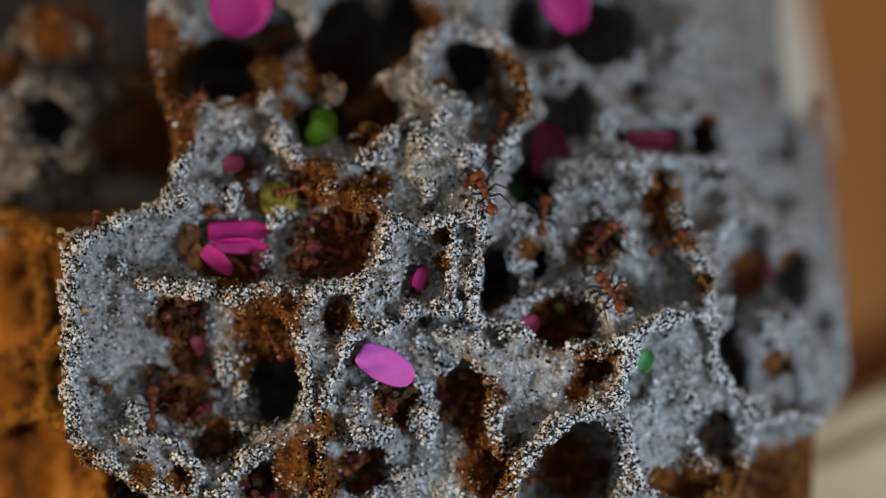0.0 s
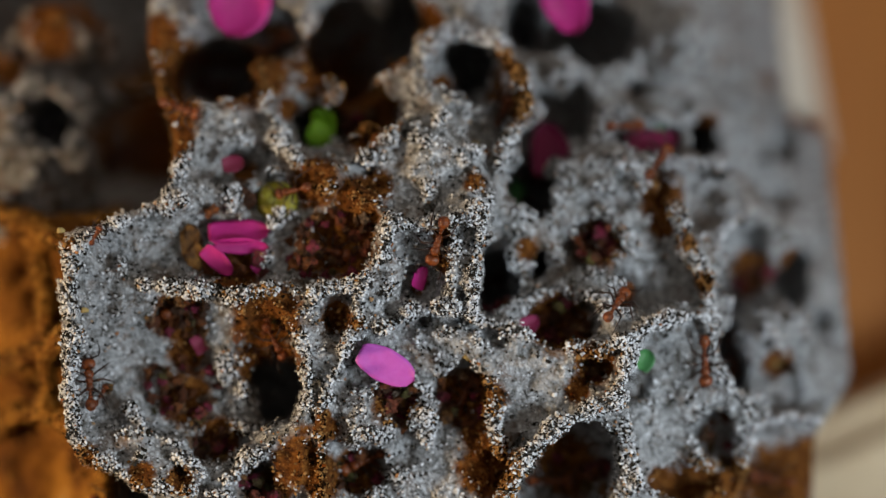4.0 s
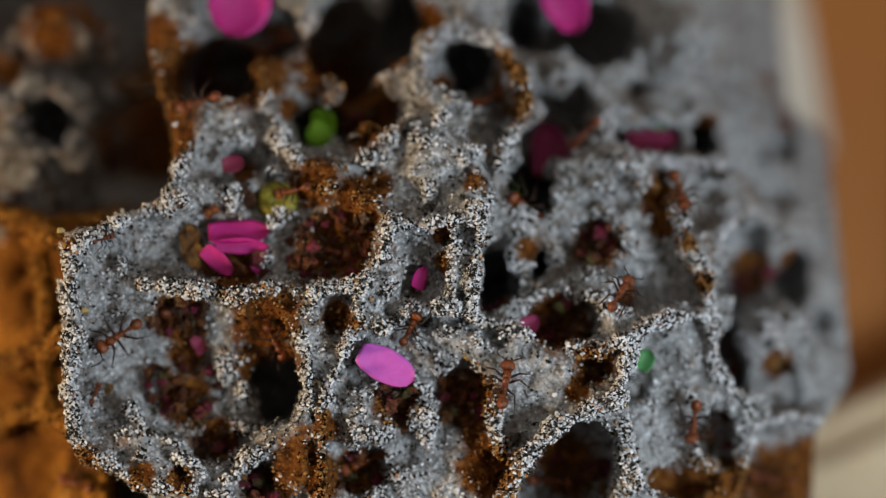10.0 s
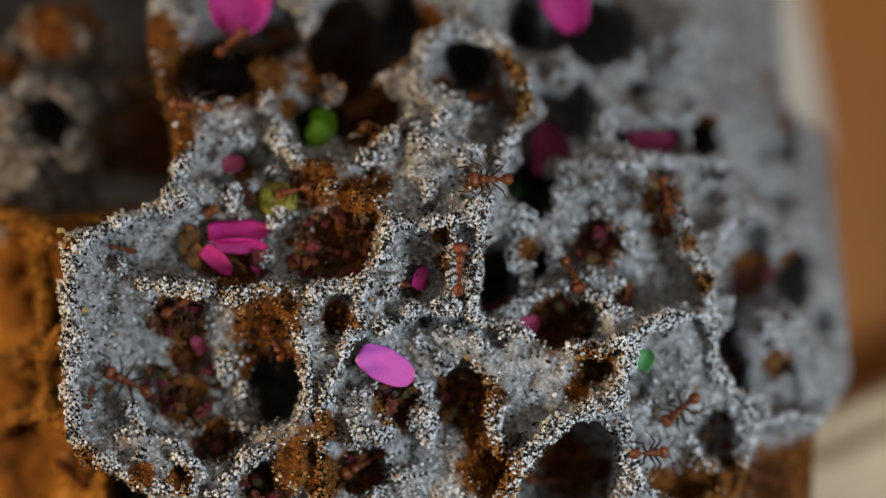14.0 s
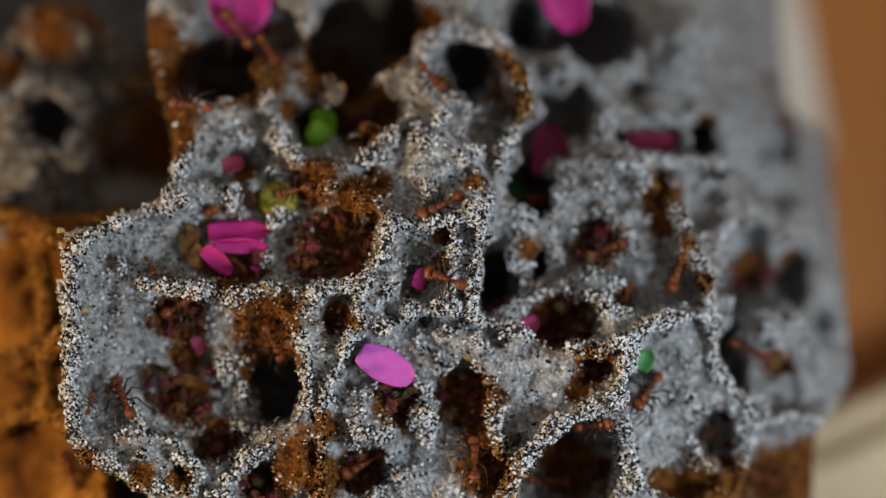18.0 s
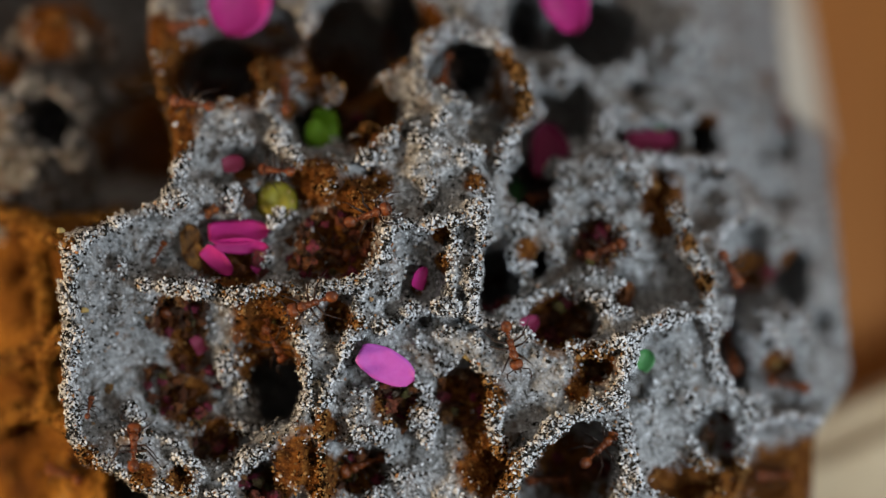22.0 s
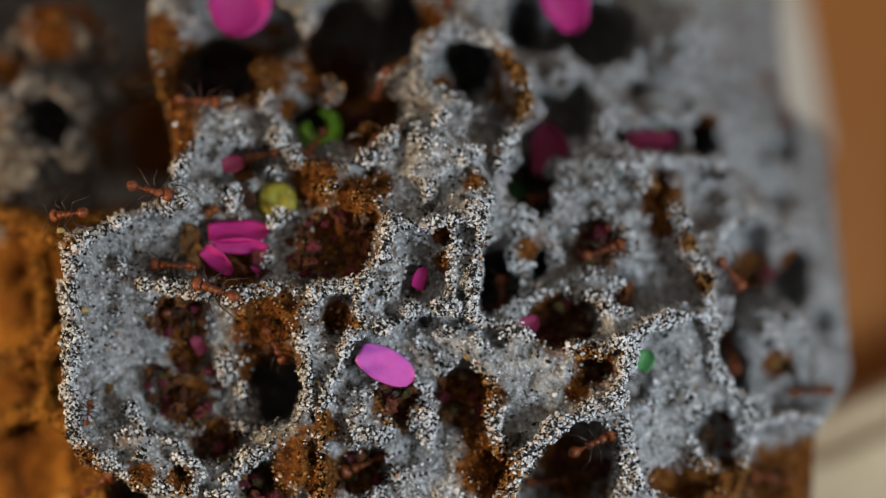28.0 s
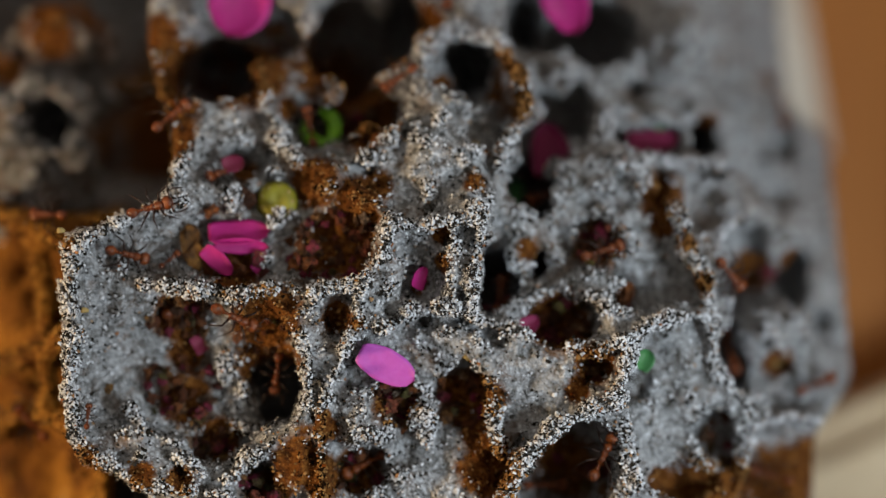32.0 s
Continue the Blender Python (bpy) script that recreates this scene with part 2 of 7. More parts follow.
        corner = [(i, j, k) for i in (0, 1) for j in (0, 1) for k in (0, 1)]
        total = sum(solid[i:n0 - 1 + i, j:n1 - 1 + j, k:n2 - 1 + k].astype(np.int8) for i, j, k in corner)
        cell = np.argwhere((total > 0) & (total < 8))
        ids = np.full(total.shape, -1, np.int32)
        ids[tuple(cell.T)] = np.arange(len(cell))
        val = {c: d[cell[:, 0] + c[0], cell[:, 1] + c[1], cell[:, 2] + c[2]] for c in corner}
        where, count = np.zeros((len(cell), 3)), np.zeros(len(cell))
        for a in corner:
            for b in corner:
                if sum(b) == sum(a) + 1 and all(q >= p for p, q in zip(a, b)):
                    va, vb = val[a], val[b]
                    cross = (va < 0) != (vb < 0)
                    f = np.where(cross, va / np.where(cross, va - vb, 1), 0)[:, None]
                    where += np.where(cross[:, None], np.array(a) + f * (np.array(b) - np.array(a)), 0)
                    count += cross
        verts = self.lo + (cell + where / count[:, None]) * self.step
        quads = []
        for ax in range(3):
            o1, o2 = [k for k in range(3) if k != ax]
            sl0, sl1 = [slice(None)] * 3, [slice(None)] * 3
            sl0[ax], sl1[ax] = slice(0, -1), slice(1, None)
            change = solid[tuple(sl0)] != solid[tuple(sl1)]
            at = np.argwhere(change)
            at = at[(at[:, o1] > 0) & (at[:, o2] > 0) & (at[:, o1] < d.shape[o1] - 1) & (at[:, o2] < d.shape[o2] - 1)]
            ring = []
            for p, q in ((0, 0), (1, 0), (1, 1), (0, 1)):
                c = at.copy()
                c[:, o1] -= p
                c[:, o2] -= q
                ring.append(ids[tuple(c.T)])
            face = np.stack(ring, 1)
            flip = solid[tuple(at.T)] if ax != 1 else ~solid[tuple(at.T)]
            face[~flip] = face[~flip][:, ::-1]
            quads.append(face)
        mass = solid.astype(np.float32)
        half = int(round(1.6 / self.step))
        for ax in range(3):
            run = np.cumsum(mass, axis=ax)
            k = np.arange(mass.shape[ax])
            mass = (np.take(run, np.minimum(k + half, k[-1]), axis=ax) - np.take(run, np.maximum(k - half, 0), axis=ax)) / (2 * half)
        return verts, np.concatenate(quads), mass[tuple(cell.T)]


def skin_object(name, field, material, parent, old=()):
    """Skin a field as one mesh; old: brown patches (place, radius), part bare old comb, part painted warm light and
    shade.
    """
    verts, quads, mass = field.skin()
    me = bpy.data.meshes.new(name)
    me.vertices.add(len(verts))
    me.vertices.foreach_set("co", ((verts + np.array([0, 0, LIFT])) * MM).astype(np.float32).ravel())
    me.loops.add(quads.size)
    me.loops.foreach_set("vertex_index", quads.astype(np.int32).ravel())
    me.polygons.add(len(quads))
    me.polygons.foreach_set("loop_start", np.arange(0, quads.size, 4, dtype=np.int32))
    me.update(calc_edges=True)
    me.validate()
    me.shade_smooth()
    me.materials.append(material)
    age_light = np.zeros(len(verts), np.float32)
    for place, radius in old:
        far = np.linalg.norm((verts - np.array(place)) * (1.0, 0.28, 1.0), axis=1)
        age_light = np.maximum(age_light, np.clip(1.5 - far / radius, 0, 1))
    me.attributes.new("age_and_light", "FLOAT", "POINT").data.foreach_set("value", age_light.astype(np.float32))
    ob = new(name, me)
    ob.parent = parent
    return ob, verts, mass + 0.10 * age_light


ICO = bmesh.new()
bmesh.ops.create_icosphere(ICO, subdivisions=1, radius=1.0)
ICO_V = np.array([v.co for v in ICO.verts])
ICO_F = np.array([[v.index for v in f.verts] for f in ICO.faces])
ICO.free()


def tufts(name, ob, verts, mass, count, small, large, ridge, deepest, parent, seed, material=None):
    """Grains of mycelium and pulp, thickest on the ridges between chambers; some dark ones paint gap shade."""
    rng = np.random.default_rng(seed)
    normal = np.empty(len(verts) * 3, np.float32)
    ob.data.vertices.foreach_get("normal", normal)
    normal = normal.reshape(-1, 3)
    weight = np.clip((ridge - mass) / 0.12, 0.0, 1.0) ** 1.3 + 0.025 + 0.022 * (verts[:, 1] < 4.5)
    weight *= (normal[:, 1] < 0.45) * np.clip((deepest - verts[:, 1]) / 4.0, 0, 1) * (verts[:, 2] > -24)
    pick = rng.choice(len(verts), count, p=weight / weight.sum())
    size = rng.uniform(small, large, count) * rng.uniform(0.6, 1.2, count)
    spot = verts[pick] + normal[pick] * (size * 0.35)[:, None] + rng.normal(0, 0.12, (count, 3))
    turn = rng.normal(0, 1, (count, 3, 3))
    turn, _ = np.linalg.qr(turn)
    shape = ICO_V[None] * rng.uniform(0.45, 1.5, (count, 1, 3)) * rng.uniform(0.55, 1.35, (count, len(ICO_V), 1))
    v = np.einsum("nij,nkj->nki", turn, shape) * size[:, None, None] + spot[:, None]
    f = ICO_F[None] + (np.arange(count) * len(ICO_V))[:, None, None]
    v, f = v.reshape(-1, 3), f.reshape(-1, 3)
    me = bpy.data.meshes.new(name)
    me.vertices.add(len(v))
    me.vertices.foreach_set("co", ((v + np.array([0, 0, LIFT])) * MM).astype(np.float32).ravel())
    me.loops.add(f.size)
    me.loops.foreach_set("vertex_index", f.astype(np.int32).ravel())
    me.polygons.add(len(f))
    me.polygons.foreach_set("loop_start", np.arange(0, f.size, 3, dtype=np.int32))
    me.update(calc_edges=True)
    me.shade_smooth()
    me.materials.append(material or TUFTS)
    me.materials.append(RUST_TUFTS)
    age_light = np.empty(len(verts), np.float32)
    ob.data.attributes["age_and_light"].data.foreach_get("value", age_light)
    brown = age_light[pick] > rng.uniform(0.15, 0.95, count)
    me.polygons.foreach_set("material_index", np.repeat(brown, len(ICO_F)).astype(np.int32))
    grains = new(name, me)
    grains.parent = parent
    return tagged(grains, "white mycelium grains, with dark ones for leaf pulp and painted gap shade", kind="stuff")


def thing(name, label, category, group="", at=None):
    ob = new(name)
    ob.empty_display_size = 0.002
    if at is not None:
        ob.location = at
    return tagged(ob, label, category, group)


def soft_step(v, a, b):
    t = np.clip((v - a) / (b - a), 0, 1)
    return t * t * (3 - 2 * t)


def main_front(x, z):
    """How far back the comb's face lies: it leans away towards its top and its right-hand side, and ends in steep flanks."""
    top = 12.0 * np.clip((z - 2.0) / 19.0, 0, 2) ** 1.1
    side = 18.0 * np.clip((x - 14.0) / 14.0, 0, 3) ** 1.3 * (0.62 + 0.38 * soft_step(z, -14, 6))
    right_end = 36.8 - 4.3 * soft_step(z, 10.5, 14) - 4.0 * (1 - soft_step(z, -18, -11))
    left_end = 31.5 - 2.0 * (1 - soft_step(z, -21, -14.5)) - 8.7 * soft_step(z, -0.6, 5.0) + 3.0 * soft_step(z, 8.0, 20.0)
    recess = 4.6 * soft_step(x, 2.6, 5.6) * soft_step(z, -6.5, -2.0) * (1 - soft_step(x, 16, 24))
    step = 2.5 * soft_step(z, 3.5, 8.0)
    step = step + 0.6 + 1.9 * (1 - soft_step(z, 0, 8)) * (1 - soft_step(x, 14, 20)) * soft_step(x, -31.5, -29.5)
    top = top + 3.5 * soft_step(z, 9, 20) * soft_step(x, 13, 19)
    return top + side + recess + step + 45.0 * soft_step(x - right_end, 0, 3.5) + 45.0 * soft_step(-x - left_end, 0, 3.0)


def rear_front(x, z):
    return 52.0 + 0.0 * x + 0.0 * z


def flank_front(x, z):
    return 13.0 + 1.2 * np.clip(-x - 32, -3, 9) + 30.0 * soft_step(z, 2.6, 4.6)



# ---- the main comb ----
comb = thing("fungus_comb", "grey-white spongy fungus comb full of round chambers", "fungus garden")
body_field = Field((-37, -4, -45), (41, 50, 28), 0.30, 11)
body_field.fill(main_front)
body_field.swell((14.5, 12, 6.0), (2.98, 4, 2.24), 0)
body_field.swell((-0.4, 9, 11.1), (2.46, 3, 2.95), 0)
body_field.swell((10.4, 18, 15.2), (2.03, 4, 2.03), 0)
body_field.swell((28.6, 17, -8.0), (2.78, 3, 2.02), 10)
body_field.carve((-16.9, -0.4, 1.2), (13.14, 6.3, 5.02), 8, 2)
body_field.carve((-26.5, -0.4, 1.2), (5.83, 4.0, 4.06), 14, 2)
body_field.carve((-21.7, -0.4, -10.7), (10.27, 6.9, 7.17), 0, 2)
body_field.carve((-28.9, -0.4, -10.0), (2.87, 3.4, 6.21), 0, 2)
body_field.carve((-2.2, -0.4, -1.8), (3.10, 4.6, 3.44), 0, 2)
body_field.carve((-2.3, -0.4, -11.4), (6.45, 4.1, 4.30), -8, 2)
body_field.carve((7.2, -0.4, -10.5), (4.54, 2.2, 5.02), -35, 2)
body_field.carve((-1.1, -0.4, -6.9), (3.34, 1.4, 2.15), 0, 2)
body_field.carve((-10.7, -0.4, -7.6), (2.87, 3.4, 3.82), 30, 2)
body_field.carve((-8.8, -0.4, -9.5), (2.15, 3.4, 5.02), -25, 2)
body_field.carve((-1.1, -0.4, -17.1), (4.78, 4.6, 3.10), 0, 2)
body_field.carve((-7.8, -0.4, -17.1), (3.10, 4.6, 3.10), 0, 2)
body_field.carve((3.2, -0.4, -17.6), (2.15, 2.4, 4.30), -10, 2)
body_field.carve((-4.6, 5.7, 8.3), (2.92, 4.6, 2.83), 30, 2)
body_field.carve((-17.7, 5.2, 7.6), (3.50, 4.6, 2.43), 20, 2)
body_field.carve((0.8, 6.3, 9.3), (3.91, 2.3, 3.91), 0, 2)
body_field.carve((2.3, 10.6, 15.9), (4.45, 4.6, 4.21), 0, 2)
body_field.carve((-10.9, 6.3, 9.3), (3.42, 2.9, 3.66), 0, 2)
body_field.carve((-21.5, 11, 16.4), (4.21, 2.9, 4.21), 0, 2)
body_field.carve((13.5, 6.8, 4.9), (5.13, 4.2, 3.42), 20, 2)
body_field.carve((22.6, 11.2, 4.5), (3.22, 5.0, 3.47), 0, 2)
body_field.carve((18.6, 7.1, -1.9), (4.41, 3.3, 3.92), 20, 2)
body_field.carve((18.6, 2.4, -10.1), (3.86, 4.2, 4.58), 0, 2)
body_field.carve((19.6, 3, -16.4), (4.35, 3.7, 4.83), -20, 2)
body_field.carve((28.5, 16.2, -1.5), (5.54, 7.0, 4.53), 20, 2)
body_field.carve((29.3, 13.3, -8.9), (4.49, 5.9, 4.74), 10, 2)
body_field.carve((19.1, 18.7, 15.8), (4.82, 3.3, 3.55), 0, 2)
body_field.carve((18.8, 14.6, 9.6), (4.76, 4.2, 2.51), -10, 2)
body_field.carve((26.9, 27.7, 17.3), (3.65, 5.0, 5.48), 20, 2)
body_field.carve((28.8, 25, 8.3), (3.11, 5.0, 4.66), 10, 2)
body_field.carve((10.9, 15.4, 15.6), (4.02, 2.4, 4.52), 0, 2)
body_field.carve((29.7, 12.6, -18.9), (4.98, 5.0, 3.49), 0, 2)
body_field.carve((31.9, 15, -13.5), (3.51, 4.0, 2.51), 10, 2)
body_field.carve((4.6, 3, -2.8), (3.86, 4.2, 5.31), -10, 2)
body_field.carve((8.5, 4.6, 0.5), (4.86, 3.7, 4.86), 0, 2)
body_field.carve((-23.6, -0.4, -18.6), (3.34, 3.4, 1.82), -25, 2)
body_field.carve((-14.6, 1.4, -19.7), (3.27, 4.9, 2.31), 10)
body_field.carve((-9.0, 0.6, 0.3), (4.79, 4.2, 3.74), 12)
body_field.carve((-18.0, 1.4, 0.0), (4.18, 4.9, 3.08), -5)
body_field.carve((-14.7, 2.9, 4.4), (2.99, 4.9, 2.12), 0)
body_field.carve((-14.4, 8, -12.2), (2.95, 12, 3.34), 0)
body_field.carve((-22.3, 0.6, -12.4), (3.26, 4.2, 2.88), 0)
body_field.carve((-22.3, 1.4, -5.7), (2.88, 4.9, 2.11), 0)
body_field.carve((-19.2, 1.4, -16.5), (2.79, 4.9, 2.11), 0)
body_field.carve((-14.7, 0.8, -7.6), (3.2, 3.4, 3.3), 0)
body_field.carve((-27.7, -0.4, -14.5), (2.29, 4.0, 1.82), 0, 2)
body_field.carve((-29.3, -0.4, -6.9), (1.19, 2.9, 0.96), 0, 2)
body_field.carve((-2.1, 0.6, -2.3), (1.53, 4.2, 1.25), 0)
body_field.carve((0.3, 8, -0.0), (0.79, 12, 1.67), 0)
body_field.carve((-8.9, 0.6, -6.8), (1.53, 4.2, 1.44), 0)
body_field.carve((-4.3, 0.6, -12.7), (2.68, 4.2, 2.59), 0)
body_field.carve((1.6, 1.4, -12.4), (2.69, 4.9, 3.17), 0)
body_field.carve((-2.3, 0.6, -6.2), (1.44, 4.2, 0.86), 0)
body_field.carve((12.7, 1.4, -9.8), (1.92, 4.9, 1.78), 0)
body_field.carve((10.6, 3.8, -18.7), (5.04, 7.2, 4.55), 10)
body_field.carve((9.7, 1.4, -6.4), (3.94, 4.9, 2.79), 8)
body_field.carve((4.5, 10.9, -2.9), (2.18, 12, 2.87), 0)
body_field.carve((8.7, 13, -1.4), (1.40, 12, 1.70), 0)
body_field.carve((13.5, 6.4, 0.3), (2.83, 4.9, 2.34), 0)
body_field.carve((15.4, 4.2, -4.1), (1.07, 4.1, 1.65), 0)
body_field.carve((8.1, 15.5, 5.3), (2.86, 12, 3.32), 0)
body_field.carve((9.4, 15.3, 9.2), (2.71, 7.2, 2.86), 0)
body_field.carve((19.2, 11.4, 4.8), (1.19, 4.9, 3.18), 0)
body_field.carve((16.7, 2.7, -11.5), (1.45, 4.9, 1.45), 0)
body_field.carve((25.7, 17, -9.3), (2.12, 12, 3.84), 0)
body_field.carve((24.1, 8.6, -16.2), (2.46, 4.9, 2.66), 0)
body_field.carve((21.0, 5.9, -20.3), (2.93, 4.9, 1.95), 0)
body_field.carve((27.0, 17.2, -2.6), (3.84, 7.2, 3.03), 0)
body_field.carve((31.8, 24.1, -2.5), (1.86, 7.2, 2.68), 0)
body_field.carve((29.2, 12.9, -9.9), (1.70, 2.8, 1.30), 0, 2)
body_field.carve((-8.3, 20, 17.8), (4.18, 12, 4.79), 0)
body_field.carve((-6.6, 13.0, 11.0), (3.4, 5.0, 3.4), 10)
body_field.carve((-11.2, 15.4, 10.7), (2.21, 12, 2.61), 0)
body_field.carve((2.3, 18.9, 16.2), (2.44, 12, 2.84), 0)
body_field.carve((-19.8, 18.4, 15.4), (4.06, 12, 3.75), 0)
body_field.carve((-15.1, 16.9, 19.2), (2.88, 7.2, 2.52), 0)
body_field.carve((-17.8, 6.3, 7.7), (1.76, 4.1, 1.27), 0)
body_field.carve((-3.5, 6.2, 7.6), (1.37, 4.1, 1.56), 0)
body_field.carve((13.5, 26, 19.3), (4.46, 12, 3.63), 0)
body_field.carve((11.2, 17.4, 12.4), (2.53, 7.2, 3.24), 0)
body_field.carve((7.6, 26.9, 20.6), (1.98, 12, 3.23), 0)
body_field.carve((17.6, 18.9, 14.5), (1.12, 4.9, 0.91), 0)
body_field.carve((18.8, 16.3, 9.5), (3.12, 4.9, 1.51), 0)
body_field.carve((23.6, 25.3, 9.9), (1.76, 12, 2.59), 0)
body_field.carve((9.0, 20.8, 21.0), (2.91, 4.9, 3.17), 0)
body_field.carve((31.9, 33.4, 10.9), (1.59, 4.9, 3.29), 0)
body_field.carve((30.9, 25.8, 4.7), (1.40, 4.9, 1.92), 0)
body_field.carve((-29.3, 8, -21.0), (4.12, 12, 2.65), -15)
body_field.carve((-6.9, 1.4, -18.8), (2.59, 4.9, 2.31), 0)
body_field.carve((3.6, -0.4, -7.1), (1.24, 2.1, 1.05), 0, 2)
body_field.carve((-3.7, 21.1, 19.4), (2.15, 12, 5.01), 0)
body_field.carve((-18.3, 16, 21.2), (4.13, 4.9, 2.62), 0)
body_field.carve((34.7, 22, -6.1), (1.54, 4.0, 3.59), 0, 2)
body_field.carve((25.8, 26.5, 15.2), (2.70, 3.1, 2.60), 20, 2)
body_field.carve((17.8, 16.5, 14.6), (1.50, 3.0, 1.20), 0, 2)
body_field.carve((21.5, 19.5, 14.0), (1.30, 2.6, 1.60), 0, 2)
body_field.carve((29.5, 31.0, 19.5), (1.60, 4.8, 2.60), 20, 2)
body_field.swell((21.3, 21.5, 18.6), (3.2, 3.5, 3.0), 0)
body_field.swell((14.2, 12.5, 5.5), (3.39, 3.5, 2.29), 15)
body_field.swell((10.2, 19, 15.4), (2.03, 3.5, 2.13), 0)
body_field.swell((-0.4, 8.5, 10.6), (2.36, 2.5, 2.56), 0)
body_field.swell((29.3, 17, -7.6), (3.03, 3.5, 2.22), 10)
body_field.swell((29.9, 23, 1.0), (2.47, 4, 2.16), 0)
body_field.swell((-18.0, 7, -12.0), (1.3, 3, 3.6), 14)
body_field.swell((18.2, 8, -7.3), (1.57, 2.5, 1.28), 0)
body_field.swell((-14.5, 6.4, 0.0), (0.6, 2.6, 1.5), 0)
body_field.swell((-1.6, 4.5, -14.5), (0.87, 2.5, 1.94), 0)
for c, r, lean in (((-10.6, 3.4, -8.2), (1.9, 2.6, 4.4), 14), ((-7.2, 3.0, -14.4), (2.3, 2.4, 2.6), 0), ((-5.2, 3.0, -3.6), (1.5, 2.4, 2.9), -35), ((-12.4, 3.0, -18.2), (1.7, 2.4, 2.8), 0),
                   ((8.4, 4.4, -11.2), (3.2, 2.4, 3.4), -30), ((1.9, 2.6, 0.6), (1.0, 2.0, 3.4), 0), ((-24.5, 3.2, -18.4), (3.2, 2.4, 1.3), -28),
                   ((-1.0, 6.6, 6.4), (5.0, 3.2, 4.4), 0), ((7.6, 10.5, 2.4), (3.0, 2.6, 1.3), 30), ((5.6, 9.0, 1.6), (1.5, 2.6, 2.4), 0), ((12.4, 12.5, 5.4), (3.6, 2.6, 2.4), 10)):
    body_field.swell(c, r, lean)
body_field.carve((-8.9, 0.6, -6.7), (1.45, 4.2, 1.7), 0)
body_field.carve((-9.0, 11.0, 11.2), (2.0, 7, 2.6), 0)
body_field.carve((4.5, 11.0, -2.4), (2.0, 11, 2.6), 0)
body_field.carve((8.6, 13.0, -1.4), (1.15, 11, 1.6), 0)
body_field.carve((7.9, 16.0, 4.9), (2.3, 11, 2.6), 0)
body_field.carve((15.6, 8.0, -4.0), (0.95, 6, 1.5), 0)
body_field.carve((10.3, 5.0, -6.3), (3.5, 4.4, 2.5), 8)
body_field.septum((-31.7, 0.3, 0.0), (-31.9, 0.3, -3.8), 0.22, 4.8)
body_field.septum((-31.9, 0.3, -3.8), (-31.6, 0.2, -7.6), 0.22, 4.8)
body_field.septum((-31.6, 0.2, -7.6), (-31.7, 0.2, -12.4), 0.22, 4.8)
body_field.septum((-31.7, 0.2, -12.4), (-31.3, 0.3, -15.8), 0.22, 4.8)
body_field.septum((-31.9, 0.6, 0.2), (-30.4, 0.5, 0.9), 0.19, 4.8)
body_field.septum((-30.4, 0.5, 0.9), (-27.5, 1.0, 2.2), 0.19, 4.8)
body_field.septum((-27.5, 1.0, 2.2), (-23.8, 2.5, 3.9), 0.19, 4.8)
body_field.septum((-23.8, 2.5, 3.9), (-22.7, 4.0, 7.0), 0.19, 4.8)
body_field.septum((-31.3, 0.3, -15.8), (-28.9, 0.2, -17.8), 0.22, 4.8)
body_field.septum((-28.9, 0.2, -17.8), (-26.0, 0.0, -19.7), 0.22, 4.8)
body_field.septum((-26.0, 0.0, -19.7), (-21.7, 0.0, -20.3), 0.22, 4.8)
body_field.septum((-21.7, 0.0, -20.3), (-18.4, 0.0, -21.0), 0.22, 4.8)
body_field.septum((-26.8, 2.5, -13.6), (-25.6, 1.5, -15.8), 0.19, 4)
body_field.septum((-25.6, 1.5, -15.8), (-22.7, 1.5, -16.8), 0.19, 4)
body_field.septum((-22.7, 1.5, -16.8), (-21.1, 0.8, -19.1), 0.19, 4)
body_field.septum((-21.0, 0.5, -19.2), (-18.4, 0.5, -19.7), 0.21, 4.8)
body_field.septum((-18.4, 0.5, -19.7), (-16.4, 0.5, -17.5), 0.21, 4.8)
body_field.septum((-16.4, 0.5, -17.5), (-14.1, 0.3, -16.7), 0.21, 4.8)
body_field.septum((-14.1, 0.3, -16.7), (-12.4, 0.3, -15.7), 0.21, 4.8)
body_field.septum((-12.4, 0.3, -15.7), (-11.3, 0.3, -13.1), 0.21, 4.8)
body_field.septum((-25.6, 1.5, -3.0), (-21.0, 0.3, -3.4), 0.22, 5.6)
body_field.septum((-21.0, 0.3, -3.4), (-17.4, 0.0, -3.8), 0.22, 5.6)
body_field.septum((-17.4, 0.0, -3.8), (-14.5, 0.0, -3.5), 0.22, 5.6)
body_field.septum((-14.5, 0.0, -3.5), (-10.7, -0.2, -3.5), 0.22, 5.6)
body_field.septum((-10.7, -0.2, -3.5), (-6.9, -0.4, -2.8), 0.22, 5.6)
body_field.septum((-6.9, -0.4, -2.8), (-5.1, -0.5, -0.5), 0.22, 5.6)
body_field.septum((-5.1, -0.5, -0.5), (-4.4, 0.0, 2.3), 0.22, 5.6)
body_field.septum((-14.5, 0.5, -4.2), (-13.0, 0.5, -5.8), 0.26, 5.6)
body_field.septum((-13.0, 0.5, -5.8), (-11.7, 0.3, -8.6), 0.26, 5.6)
body_field.septum((-11.7, 0.3, -8.6), (-11.3, 0.3, -12.6), 0.26, 5.6)
body_field.septum((-6.9, -0.3, -3.1), (-7.2, -0.4, -5.7), 0.24, 5.6)
body_field.septum((-7.2, -0.4, -5.7), (-8.3, -0.4, -8.6), 0.24, 5.6)
body_field.septum((-8.3, -0.4, -8.6), (-9.9, -0.3, -11.9), 0.24, 5.6)
body_field.septum((-9.9, -0.3, -11.9), (-10.5, -0.3, -15.7), 0.24, 5.6)
